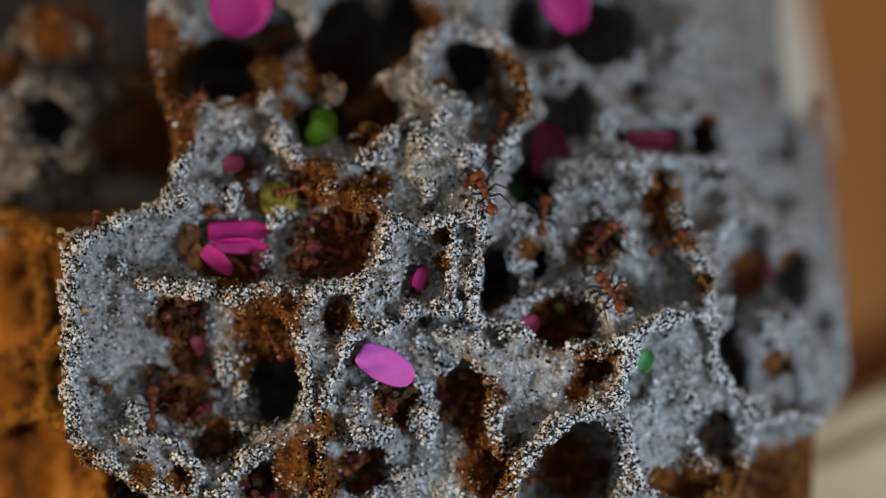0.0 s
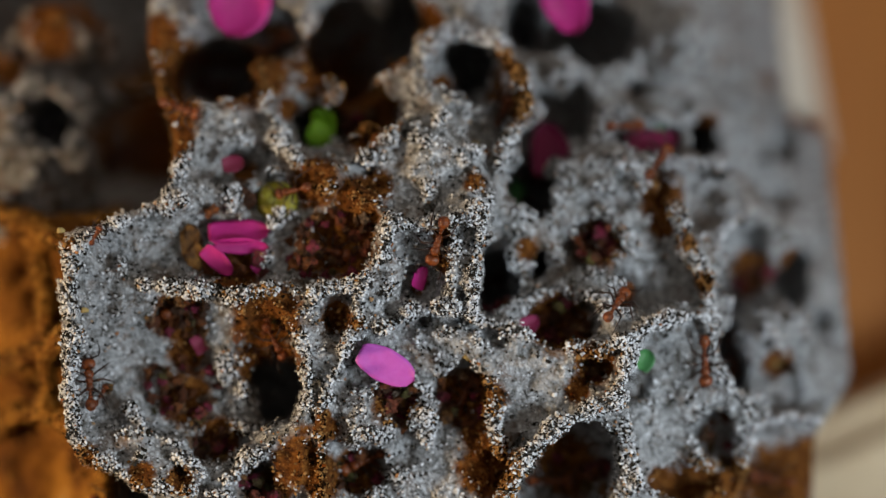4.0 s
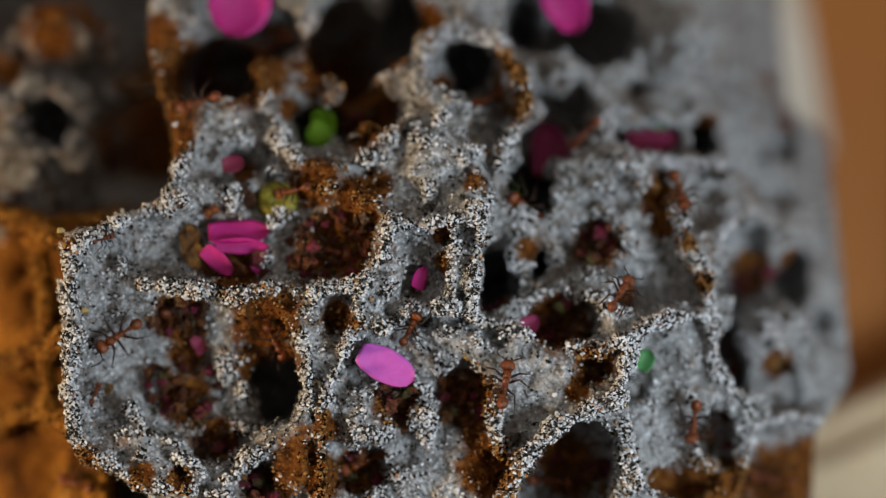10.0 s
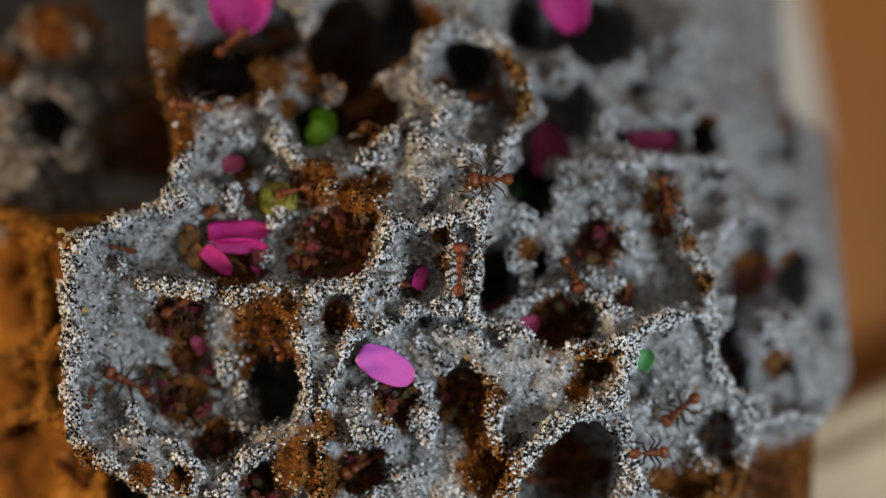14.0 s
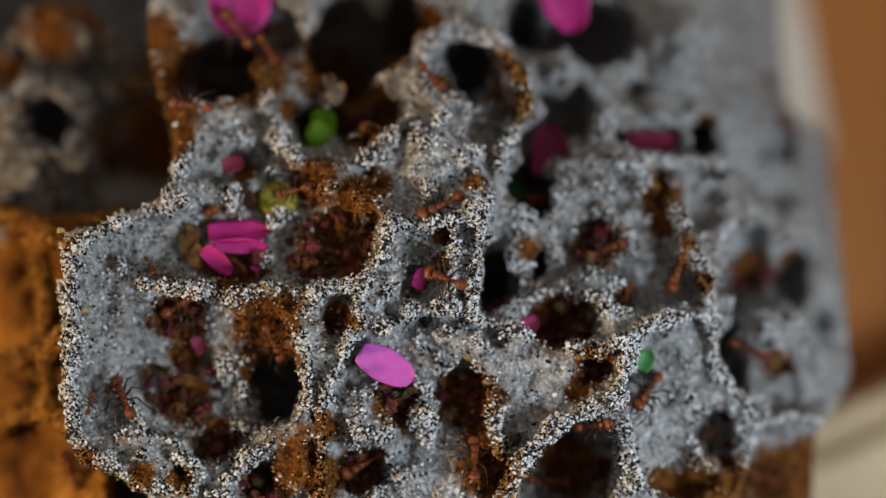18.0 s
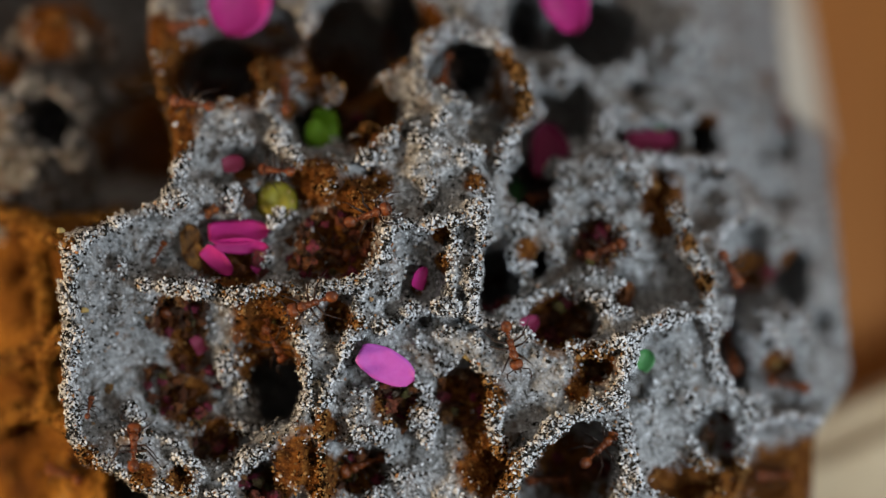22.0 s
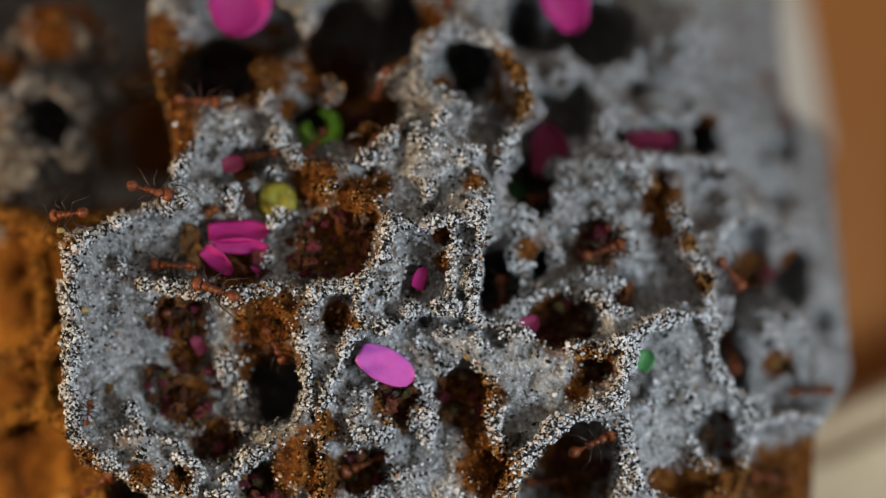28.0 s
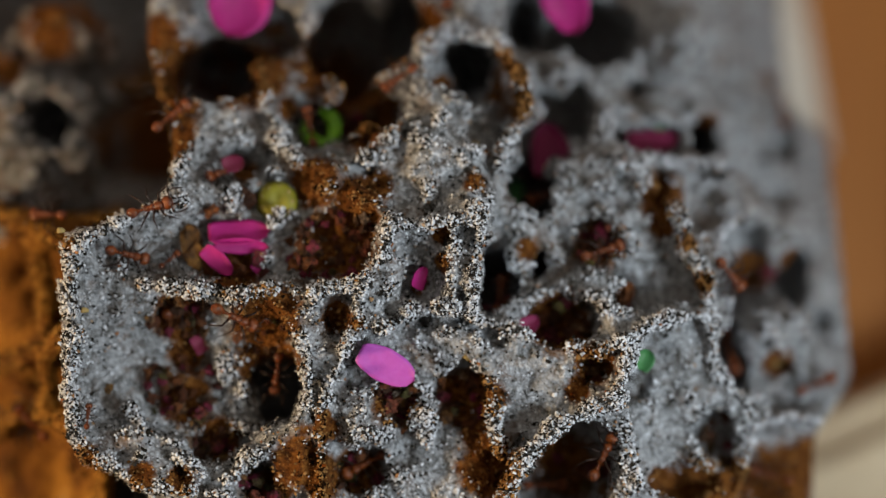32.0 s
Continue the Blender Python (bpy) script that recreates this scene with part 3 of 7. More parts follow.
body_field.septum((-10.5, -0.3, -15.7), (-10.2, -0.3, -21.2), 0.24, 5.6)
body_field.septum((-7.3, -0.2, -4.7), (-5.0, 0.0, -6.6), 0.21, 4.8)
body_field.septum((-5.0, 0.0, -6.6), (-3.2, 0.0, -5.4), 0.21, 4.8)
body_field.septum((-3.2, 0.0, -5.4), (-0.4, 0.0, -4.8), 0.21, 4.8)
body_field.septum((-0.4, 0.0, -4.8), (2.3, 0.4, -5.1), 0.21, 4.8)
body_field.septum((3.0, 0.5, 3.4), (3.2, 0.2, 1.0), 0.21, 5.6)
body_field.septum((3.2, 0.2, 1.0), (2.5, 0.0, -1.9), 0.21, 5.6)
body_field.septum((2.5, 0.0, -1.9), (2.2, 0.3, -5.3), 0.21, 5.6)
body_field.septum((-4.5, 0.2, 2.0), (-1.1, 0.0, 2.2), 0.22, 4.8)
body_field.septum((-1.1, 0.0, 2.2), (3.0, 0.3, 3.2), 0.22, 4.8)
body_field.septum((0.7, 0.3, 2.0), (0.9, 0.3, -0.9), 0.13, 4)
body_field.septum((0.9, 0.3, -0.9), (0.8, 0.3, -4.0), 0.13, 4)
body_field.septum((2.3, 1.0, -5.8), (5.6, 2.5, -6.8), 0.19, 4.8)
body_field.septum((5.6, 2.5, -6.8), (8.0, 2.5, -8.7), 0.19, 4.8)
body_field.septum((8.0, 2.5, -8.7), (10.9, 2.0, -8.7), 0.19, 4.8)
body_field.septum((10.9, 2.0, -8.7), (13.4, 1.5, -8.4), 0.19, 4.8)
body_field.septum((13.4, 1.5, -8.4), (15.1, 0.5, -7.7), 0.19, 4.8)
body_field.septum((2.6, 2.0, -7.7), (4.2, 1.5, -10.5), 0.17, 4.8)
body_field.septum((4.2, 1.5, -10.5), (4.2, 1.0, -13.9), 0.17, 4.8)
body_field.septum((4.2, 1.0, -13.9), (4.7, 0.5, -17.2), 0.17, 4.8)
body_field.septum((5.1, -0.5, -21.2), (6.5, -0.6, -18.2), 0.24, 5.6)
body_field.septum((6.5, -0.6, -18.2), (8.9, -0.6, -15.5), 0.24, 5.6)
body_field.septum((8.9, -0.6, -15.5), (12.2, -0.5, -13.6), 0.24, 5.6)
body_field.septum((12.2, -0.5, -13.6), (14.6, -0.4, -12.5), 0.24, 5.6)
body_field.septum((14.6, -0.4, -12.5), (15.6, 0.5, -9.5), 0.24, 5.6)
body_field.septum((15.6, 0.5, -9.5), (16.6, 1.5, -7.0), 0.24, 5.6)
body_field.septum((16.6, 1.5, -7.0), (19.2, 3.0, -5.8), 0.24, 5.6)
body_field.septum((19.2, 3.0, -5.8), (22.6, 4.5, -5.7), 0.24, 5.6)
body_field.septum((20.2, 7.0, 3.5), (20.9, 6.0, 0.0), 0.24, 4.8)
body_field.septum((20.9, 6.0, 0.0), (22.5, 5.5, -2.5), 0.24, 4.8)
body_field.septum((22.5, 5.5, -2.5), (22.9, 5.0, -5.8), 0.24, 4.8)
body_field.septum((22.9, 5.0, -5.8), (23.5, 6.0, -10.2), 0.24, 4.8)
body_field.septum((23.5, 6.0, -10.2), (25.9, 8.0, -13.8), 0.24, 4.8)
body_field.septum((25.9, 8.0, -13.8), (27.0, 9.0, -15.0), 0.24, 4.8)
body_field.septum((27.0, 9.0, -15.0), (33.2, 13.0, -15.0), 0.24, 4.8)
body_field.septum((27.0, 9.0, -15.0), (26.0, 9.0, -18.7), 0.22, 4.8)
body_field.septum((26.0, 9.0, -18.7), (25.4, 9.0, -21.9), 0.22, 4.8)
body_field.septum((-8.9, 4.0, 6.7), (-6.9, 4.5, 7.8), 0.19, 4)
body_field.septum((-6.9, 4.5, 7.8), (-4.1, 5.0, 9.7), 0.19, 4)
body_field.septum((-4.1, 5.0, 9.7), (-2.5, 6.0, 10.0), 0.19, 4)
body_field.septum((-8.6, 3.5, 6.4), (-6.9, 2.5, 4.4), 0.22, 4.8)
body_field.septum((-6.9, 2.5, 4.4), (-4.4, 1.0, 2.7), 0.22, 4.8)
body_field.septum((-1.3, 10.0, 18.1), (-2.1, 9.0, 14.8), 0.26, 5.6)
body_field.septum((-2.1, 9.0, 14.8), (-3.5, 6.5, 10.4), 0.26, 5.6)
body_field.septum((-1.3, 10.0, 18.1), (0.8, 11.0, 19.3), 0.24, 5.6)
body_field.septum((0.8, 11.0, 19.3), (4.7, 10.5, 18.4), 0.24, 5.6)
body_field.septum((4.7, 10.5, 18.4), (6.5, 9.0, 15.3), 0.24, 5.6)
body_field.septum((6.5, 9.0, 15.3), (7.2, 7.5, 12.3), 0.24, 5.6)
body_field.septum((7.2, 7.5, 12.3), (5.3, 5.5, 8.7), 0.24, 5.6)
body_field.septum((5.3, 5.5, 8.7), (3.8, 2.5, 4.4), 0.24, 5.6)
body_field.septum((-16.0, 10.5, 15.6), (-15.4, 8.0, 12.8), 0.28, 5.6)
body_field.septum((-15.4, 8.0, 12.8), (-13.9, 6.0, 9.3), 0.28, 5.6)
body_field.septum((-13.9, 6.0, 9.3), (-12.7, 4.5, 7.5), 0.28, 5.6)
body_field.septum((-12.7, 4.5, 7.5), (-8.9, 4.0, 6.7), 0.28, 5.6)
body_field.septum((-20.7, 8.0, 11.1), (-18.1, 8.5, 11.3), 0.21, 4)
body_field.septum((-18.1, 8.5, 11.3), (-15.4, 8.0, 12.4), 0.21, 4)
body_field.septum((-22.4, 4.0, 7.2), (-20.4, 7.5, 10.7), 0.22, 4.8)
body_field.septum((13.9, 8.0, 3.1), (16.5, 7.5, 0.5), 0.19, 4.8)
body_field.septum((16.5, 7.5, 0.5), (13.6, 7.0, -2.0), 0.19, 4.8)
body_field.septum((13.6, 7.0, -2.0), (11.5, 7.0, -2.5), 0.19, 4.8)
body_field.septum((10.7, 10.0, 6.9), (14.2, 11.0, 8.5), 0.22, 4.8)
body_field.septum((14.2, 11.0, 8.5), (18.2, 12.0, 7.9), 0.22, 4.8)
body_field.septum((18.2, 12.0, 7.9), (24.9, 15.0, 7.5), 0.22, 4.8)
body_field.septum((24.9, 15.0, 7.5), (26.9, 15.0, 3.0), 0.22, 4.8)
body_field.septum((4.9, 4.5, -5.8), (8.6, 6.5, -3.5), 0.19, 4.8)
body_field.septum((8.6, 6.5, -3.5), (12.5, 6.5, -2.6), 0.19, 4.8)
body_field.septum((12.5, 6.5, -2.6), (14.1, 4.0, -5.8), 0.19, 4.8)
body_field.septum((14.1, 4.0, -5.8), (15.2, 1.0, -7.7), 0.19, 4.8)
body_field.septum((5.7, 7.0, 0.4), (9.6, 8.5, 2.4), 0.30, 4.8)
body_field.septum((9.6, 8.5, 2.4), (14.0, 8.5, 3.4), 0.30, 4.8)
body_field.septum((-19.0, 5.5, -7.0), (-18.6, 6.5, -10.7), 0.43, 3.2)
body_field.septum((-18.6, 6.5, -10.7), (-17.6, 6.5, -13.4), 0.36, 3.2)
body_field.septum((-17.6, 6.5, -13.4), (-15.3, 4.5, -16.3), 0.29, 3.2)
body_field.septum((15.2, 1.5, -14.5), (15.8, 3.0, -17.3), 0.22, 5.6)
body_field.septum((15.8, 3.0, -17.3), (14.6, 3.5, -21.5), 0.22, 5.6)
AGE_AND_LIGHT_PATCHES = []


def age_light_patch(x, y, z, radius):
    """A rust-brown patch: bare old comb in some places, painted warm light and shade in others."""
    AGE_AND_LIGHT_PATCHES.append(((x, y, z), radius))


# from the left-hand edge to the right-hand edge
age_light_patch(-31.8, 0, 0.6, 0.7)
age_light_patch(-30.6, 0, -18.8, 1.0)
age_light_patch(-30.5, 2, -17.8, 1.3)
age_light_patch(-30.5, 2, -20.6, 2.6)
age_light_patch(-27.8, 0, -20.6, 1.0)
age_light_patch(-25.6, 1, -19.2, 1.2)
age_light_patch(-25.6, 12, 18.5, 2.4)
age_light_patch(-24.6, 12, 14.0, 2.2)
age_light_patch(-24.4, 7, 8.4, 1.5)
age_light_patch(-23.3, 10, 9.0, 1.6)
age_light_patch(-23.3, 9, 9.5, 2.0)
age_light_patch(-23.1, 12, 12.0, 2.2)
age_light_patch(-22.9, 16, 16.2, 2.3)
age_light_patch(-22.6, 5, -5.8, 2.1)
age_light_patch(-22.3, 1, -19.6, 1.2)
age_light_patch(-22.2, 6, -12.9, 2.1)
age_light_patch(-22.0, 4, -8.9, 1.7)
age_light_patch(-19.2, 5, -16.2, 1.7)
age_light_patch(-17.8, 6, -2.1, 1.9)
age_light_patch(-17.3, 6, 7.0, 1.3)
age_light_patch(-17.2, 14, 15.6, 3.5)
age_light_patch(-16.2, 9, -9.6, 1.9)
age_light_patch(-15.4, 10, 14.4, 1.0)
age_light_patch(-15.3, 6, -6.0, 2.7)
age_light_patch(-14.7, 3, -20.6, 1.9)
age_light_patch(-14.5, 3, -5.6, 2.4)
age_light_patch(-13.4, 10, 12.2, 1.0)
age_light_patch(-13.2, 9, -9.8, 2.2)
age_light_patch(-12.2, 3, -18.0, 2.2)
age_light_patch(-11.8, 3, -15.4, 1.0)
age_light_patch(-10.9, 6, 5.7, 2.2)
age_light_patch(-10.2, 0, -19.8, 1.7)
age_light_patch(-10.1, 0, -14.1, 0.6)
age_light_patch(-10.0, 1, -18.7, 1.3)
age_light_patch(-9.9, 0, -15.3, 1.1)
age_light_patch(-9.4, 20, 15.9, 3.9)
age_light_patch(-8.9, 4, -5.8, 1.4)
age_light_patch(-8.8, 4, 0.6, 3.0)
age_light_patch(-7.5, 6, -19.1, 1.9)
age_light_patch(-7.3, 0, -6.3, 0.6)
age_light_patch(-7.2, 4, 4.2, 2.0)
age_light_patch(-7.0, 5, 2.7, 1.7)
age_light_patch(-6.6, 12, 10.9, 2.6)
age_light_patch(-5.8, 16, 13.1, 2.1)
age_light_patch(-5.6, 6, 5.2, 1.4)
age_light_patch(-4.8, 18, 16.5, 2.2)
age_light_patch(-4.2, 6, -13.2, 2.0)
age_light_patch(-2.1, 5, -3.1, 0.7)
age_light_patch(-2.0, 15, 19.9, 2.0)
age_light_patch(-0.1, 2, 1.2, 0.8)
age_light_patch(0.0, 12, 14.5, 1.0)
age_light_patch(0.0, 2, -1.2, 0.8)
age_light_patch(1.8, 9, -12.8, 2.3)
age_light_patch(2.7, 5, 5.6, 1.0)
age_light_patch(2.8, 4, -15.7, 1.3)
age_light_patch(3.7, 6, -12.6, 2.0)
age_light_patch(3.9, 1, -18.7, 2.6)
age_light_patch(4.1, 6, 8.7, 0.8)
age_light_patch(4.8, 10, 14.4, 1.7)
age_light_patch(4.9, 7, 10.7, 1.0)
age_light_patch(5.6, 8, 15.5, 2.3)
age_light_patch(6.3, 8, 12.5, 1.8)
age_light_patch(7.2, 9, 0.0, 1.1)
age_light_patch(9.9, 9, -6.6, 2.7)
age_light_patch(10.8, 5, -19.0, 3.0)
age_light_patch(11.4, 3, -12.0, 1.1)
age_light_patch(12.9, 5, -9.7, 1.8)
age_light_patch(13.6, 10, 0.3, 2.0)
age_light_patch(17.6, 19, 14.5, 1.0)
age_light_patch(18.8, 9, -20.1, 1.4)
age_light_patch(19.2, 12, 2.2, 1.3)
age_light_patch(19.4, 12, 4.6, 2.2)
age_light_patch(21.2, 7, 0.5, 1.0)
age_light_patch(22.2, 9, -21.0, 2.9)
age_light_patch(22.5, 6, -2.9, 1.0)
age_light_patch(24.0, 26, 11.5, 1.2)
age_light_patch(24.9, 9, -19.2, 1.2)
age_light_patch(26.5, 9, -20.5, 2.2)
age_light_patch(27.9, 21, -2.0, 1.8)
age_light_patch(29.8, 17, -10.0, 1.4)
age_light_patch(30.1, 12, -20.8, 3.5)
age_light_patch(30.8, 22, 10.3, 1.7)
age_light_patch(31.5, 34, 16.5, 1.3)
age_light_patch(31.6, 22, -1.0, 1.2)
age_light_patch(33.0, 14, -19.0, 2.5)
comb_body, comb_verts, comb_mass = skin_object("comb_body", body_field, COMB, comb, AGE_AND_LIGHT_PATCHES)
tufts("mycelium_fuzz", comb_body, comb_verts, comb_mass, 108000, 0.06, 0.165, 0.36, 16.0, comb, 3)
del body_field

# ---- the clump behind, and the brown flank beside it ----
rear = thing("fungus_clump", "grey and tan fungus clump with dark chambers behind the comb", "fungus garden")
rear_field = Field((-58, 14, -10), (-16, 56, 32), 0.45, 12)
rear_field.fill(rear_front)
rear_field.swell((-36.9, 27, 9.7), (5.99, 9, 7.03), 0)
rear_field.swell((-34.9, 28, 19.1), (4.18, 7, 3.24), 0)
rear_field.swell((-29.8, 29, 14.5), (4.45, 3, 0.73), 12)
rear_field.swell((-40.8, 27, 15.2), (2.19, 5, 3.12), 0)
rear_field.carve((-35.7, 22, 11.7), (2.46, 9, 2.56), 0, 2)
rear_field.swell((-38.0, 28, 4.2), (6.0, 8, 4.6), 0)
# brown patches here paint shade on the backing and warm light on the lump
rear_body, rear_verts, rear_mass = skin_object("clump_body", rear_field, GREY_COMB, rear, (((-27.1, 28, 17.3), 3.7), ((-35.5, 26, 20.5), 3.2), ((-23.0, 60, 12.0), 8.5), ((-48.0, 60, 12.0), 7.0), ((-27.0, 60, 2.0), 7.0), ((-28.4, 28, 10.0), 3.1), ((-26.7, 26, 5.8), 2.6), ((-39.9, 28, 16.2), 2.1), ((-31.2, 30, 22.1), 2.6), ((-38.0, 30, 22.1), 1.6)))
tufts("mycelium_fuzz", rear_body, rear_verts, rear_mass, 3000, 0.10, 0.20, 0.42, 32.0, rear, 4)
del rear_field

flank = thing("fungus_clump", "old orange-brown fungus clump beside the main comb", "fungus garden")
flank_field = Field((-58, 3, -45), (-29, 38, 8), 0.4, 13)
flank_field.fill(flank_front)
flank_field.carve((-37.5, 15.0, -2.6), (4.6, 7.5, 5.0), 0, 2)
flank_field.carve((-36.8, 14.5, -12.0), (3.6, 7.0, 2.6), -12, 2)
flank_field.carve((-38.2, 15.0, -20.5), (5.6, 6.0, 4.6), 0, 2)
flank_field.carve((-33.6, 13.5, -6.6), (1.4, 6.0, 1.3), 0)
flank_field.carve((-33.3, 13.5, -11.8), (1.2, 6.0, 1.6), 0)
flank_field.septum((-40.5, 17.0, -10.6), (-36.6, 12.0, -9.6), 0.6, 7)
flank_field.septum((-36.6, 12.0, -9.6), (-34.0, 8.0, -8.2), 0.55, 7)
flank_field.septum((-34.0, 8.0, -8.2), (-31.6, 4.6, -6.8), 0.45, 7)
flank_field.septum((-40.5, 17.0, -16.6), (-37.4, 13.0, -14.6), 0.55, 6)
flank_field.septum((-37.4, 13.0, -14.6), (-34.6, 9.5, -14.2), 0.5, 6)
flank_field.septum((-34.6, 9.5, -14.2), (-32.4, 6.5, -15.4), 0.45, 6)
flank_field.septum((-40.5, 16.0, 3.6), (-36.4, 12.0, 2.0), 0.7, 6)
flank_field.septum((-36.4, 12.0, 2.0), (-32.6, 7.0, 0.4), 0.5, 6)
flank_field.septum((-36.4, 13.0, 1.6), (-35.0, 12.0, -4.6), 0.45, 5)
flank_field.septum((-35.0, 12.0, -4.6), (-34.8, 10.0, -8.8), 0.45, 5)
flank_field.septum((-34.8, 9.0, -9.4), (-34.4, 9.5, -14.2), 0.4, 5)
flank_body, flank_verts, flank_mass = skin_object("clump_body", flank_field, OLD_COMB, flank)
tufts("mycelium_fuzz", flank_body, flank_verts, flank_mass, 9000, 0.07, 0.16, 0.44, 30.0, flank, 5, BROWN_TUFTS)
del flank_field


# ---- the box that holds the comb ----
floor = tagged(box("floor", (-120, -30, -60), (80, 86, -45), TABLE), "dark tray floor under the fungus comb", "floor", kind="structure")
table = tagged(box("table_top", (-500, -500, -230), (500, 400, -210), TABLE, None, 3.0), "dark table top under the nest box", "table", kind="structure")
plinth = tagged(box("plinth", (-100, -10, -210), (70, 80, -60), TABLE, None, 3.0), "dark plinth that carries the nest box", "plinth", kind="structure")
wall_right = tagged(box("wall_right", (72, 20, -45), (80, 78, 90), WOOD), "unseen orange-brown varnished wooden side wall of the nest box", "wall", kind="structure")
# added out of view to keep the warm lamp off the gap behind the comb
wall_left = tagged(box("wall_left", (-83, 14, -45), (-75, 78, 90), WOOD), "unseen orange-brown varnished wooden side wall of the nest box", "wall", kind="structure")
wall_back = tagged(box("wall_back", (-120, 78, -45), (80, 86, 90), WOOD), "orange-brown varnished wooden back wall of the nest box", "wall", kind="structure")


# cream plaster that shows past the comb
def post():
    bm = bmesh.new()
    bmesh.ops.create_cube(bm, size=1.0)
    for v in bm.verts:
        v.co = Vector((v.co.x * 9, v.co.y * 8, v.co.z * 50))
    bmesh.ops.bevel(bm, geom=bm.edges[:], offset=2.5, segments=3, affect="EDGES")
    ob = part("corner_post", bm, CREAM)
    ob.matrix_world = Matrix.Translation(mm(32.2, 73, 31.5)) @ Matrix.Rotation(radians(-10), 4, "Y")
    return tagged(ob, "cream plaster corner post of the nest box", "post", kind="structure")


post()
sill = tagged(box("plaster_sill", (28.0, 58, -45), (71.5, 77.6, -16.0), SILL, None, 4.0), "cream plaster sill of the nest box", "sill", kind="structure")
for v in sill.data.vertices:
    if v.co.z > (LIFT - 30) * MM:
        v.co.z += 0.42 * (v.co.x - 42 * MM)

# ---- plant matter that the ants have carried in ----
def petal(name, label, category, at, length, width, turn, material, cup=0.2, pitch=0.0, yaw=0.0, blunt=0.5, seed=0, curl=0.0):
    """A thin cupped petal or leaf piece that faces out of the comb; turn: its lean in the front plane; blunt: how square its base is."""
    bm = bmesh.new()
    nu, nv = 14, 8
    rows = []
    for side in (0, 1):
        grid = []
        for i in range(nu + 1):
            u = i / nu
            half = width / 2 * math.sqrt(max(0.0, 1 - (2 * (u * (1 - blunt / 2) + blunt / 2) - 1) ** 2))
            half *= 1 + 0.10 * noise.noise(Vector((u * 4, seed * 1.7, side * 0)))
            line = []
            for j in range(nv + 1):
                v = 2 * j / nv - 1
                x, z = (u - 0.5) * length, v * half
                y = cup * width * (v * v * 0.5 + (2 * u - 1) ** 2 * 0.35) * -1 + 0.12 * noise.noise(Vector((x * 0.9, z * 1.3, seed))) + curl * length * (u - 0.5) ** 2
                line.append(bm.verts.new((x, y + 0.09 * side, z)))
            grid.append(line)
        rows.append(grid)
    for side, grid in enumerate(rows):
        for i in range(nu):
            for j in range(nv):
                q = (grid[i][j], grid[i + 1][j], grid[i + 1][j + 1], grid[i][j + 1])
                bm.faces.new(q if side == 0 else q[::-1])
    rim = [(i, 0) for i in range(nu)] + [(nu, j) for j in range(nv)] + [(i, nv) for i in range(nu, 0, -1)] + [(0, j) for j in range(nv, 0, -1)]
    for a, b in zip(rim, rim[1:] + rim[:1]):
        bm.faces.new((rows[0][a[0]][a[1]], rows[1][a[0]][a[1]], rows[1][b[0]][b[1]], rows[0][b[0]][b[1]]))
    bmesh.ops.remove_doubles(bm, verts=bm.verts, dist=0.01)
    bmesh.ops.recalc_face_normals(bm, faces=bm.faces)
    ob = part(name, bm, material)
    ob.matrix_world = Matrix.Translation(mm(*at)) @ Matrix.Rotation(radians(-turn), 4, "Y") @ Matrix.Rotation(radians(pitch), 4, "X") @ Matrix.Rotation(radians(yaw), 4, "Z")
    return tagged(ob, label, category, "plant pieces in the comb")


petal("petal", "bright pink flower petal lying on a ridge of the comb", "petal", (-4.74, 0.9, -9.92), 5.3, 3.0, -27, PINK, 0.10, 8, 0, 0.12, 1)
petal("petal", "bright magenta folded petal in an open chamber", "petal", (-17.5, 4.6, 1.25), 5.3, 2.7, 9, MAGENTA, 0.25, -35, 10, 0.2, 2)
petal("petal", "bright magenta folded petal in an open chamber", "petal", (-17.3, 4.2, 0.35), 4.7, 1.5, -4, MAGENTA, 0.3, 25, 6, 0.15, 25)
petal("petal", "bright magenta folded petal in an open chamber", "petal", (-19.2, 3.8, -1.0), 3.3, 1.7, -42, MAGENTA, 0.25, 20, 0, 0.25, 3)
petal("petal", "small crumpled magenta petal piece in a little chamber", "petal", (-2.03, 3, -2.46), 2.1, 1.3, 60, MAGENTA, 0.4, 20, 20, 0.5, 4)
petal("petal", "large magenta petal hanging at the top of the comb", "petal", (-18.1, 13, 21.6), 6.0, 5.6, 250, MAGENTA, 0.3, -15, 0, 0.35, 5)
petal("petal", "large magenta petal hanging at the top of the comb", "petal", (11.13, 16, 21.60), 4.8, 4.2, -70, MAGENTA, 0.3, 10, 15, 0.6, 6)
petal("petal", "magenta petal deep in a shaded chamber, with shade in its colour", "petal", (9.49, 17, 9.04), 4.6, 3.6, 100, SHADED_MAGENTA, 0.3, 0, 0, 0.7, 7)
petal("petal", "wilted dark red petal in a chamber", "petal", (18.82, 18.5, 9.49), 4.6, 2.2, 5, SHADED_MAGENTA, 0.3, -20, 0, 0.6, 8)
petal("petal", "wilted dark pink petal at a chamber mouth", "petal", (7.26, 5.5, -6.67), 2.3, 1.7, 40, SHADED_MAGENTA, 0.4, 0, 20, 0.5, 9)
petal("petal", "dark magenta petal piece among brown crumbs", "petal", (-12.99, 6.5, -0.24), 3.0, 1.6, 75, SHADED_MAGENTA, 0.3, 0, 20, 0.5, 10)
petal("petal", "dark pink petal piece among crumbs", "petal", (-20.65, 5.5, -7.94), 2.0, 1.7, 30, WILTED, 0.4, 10, 0, 0.5, 11)
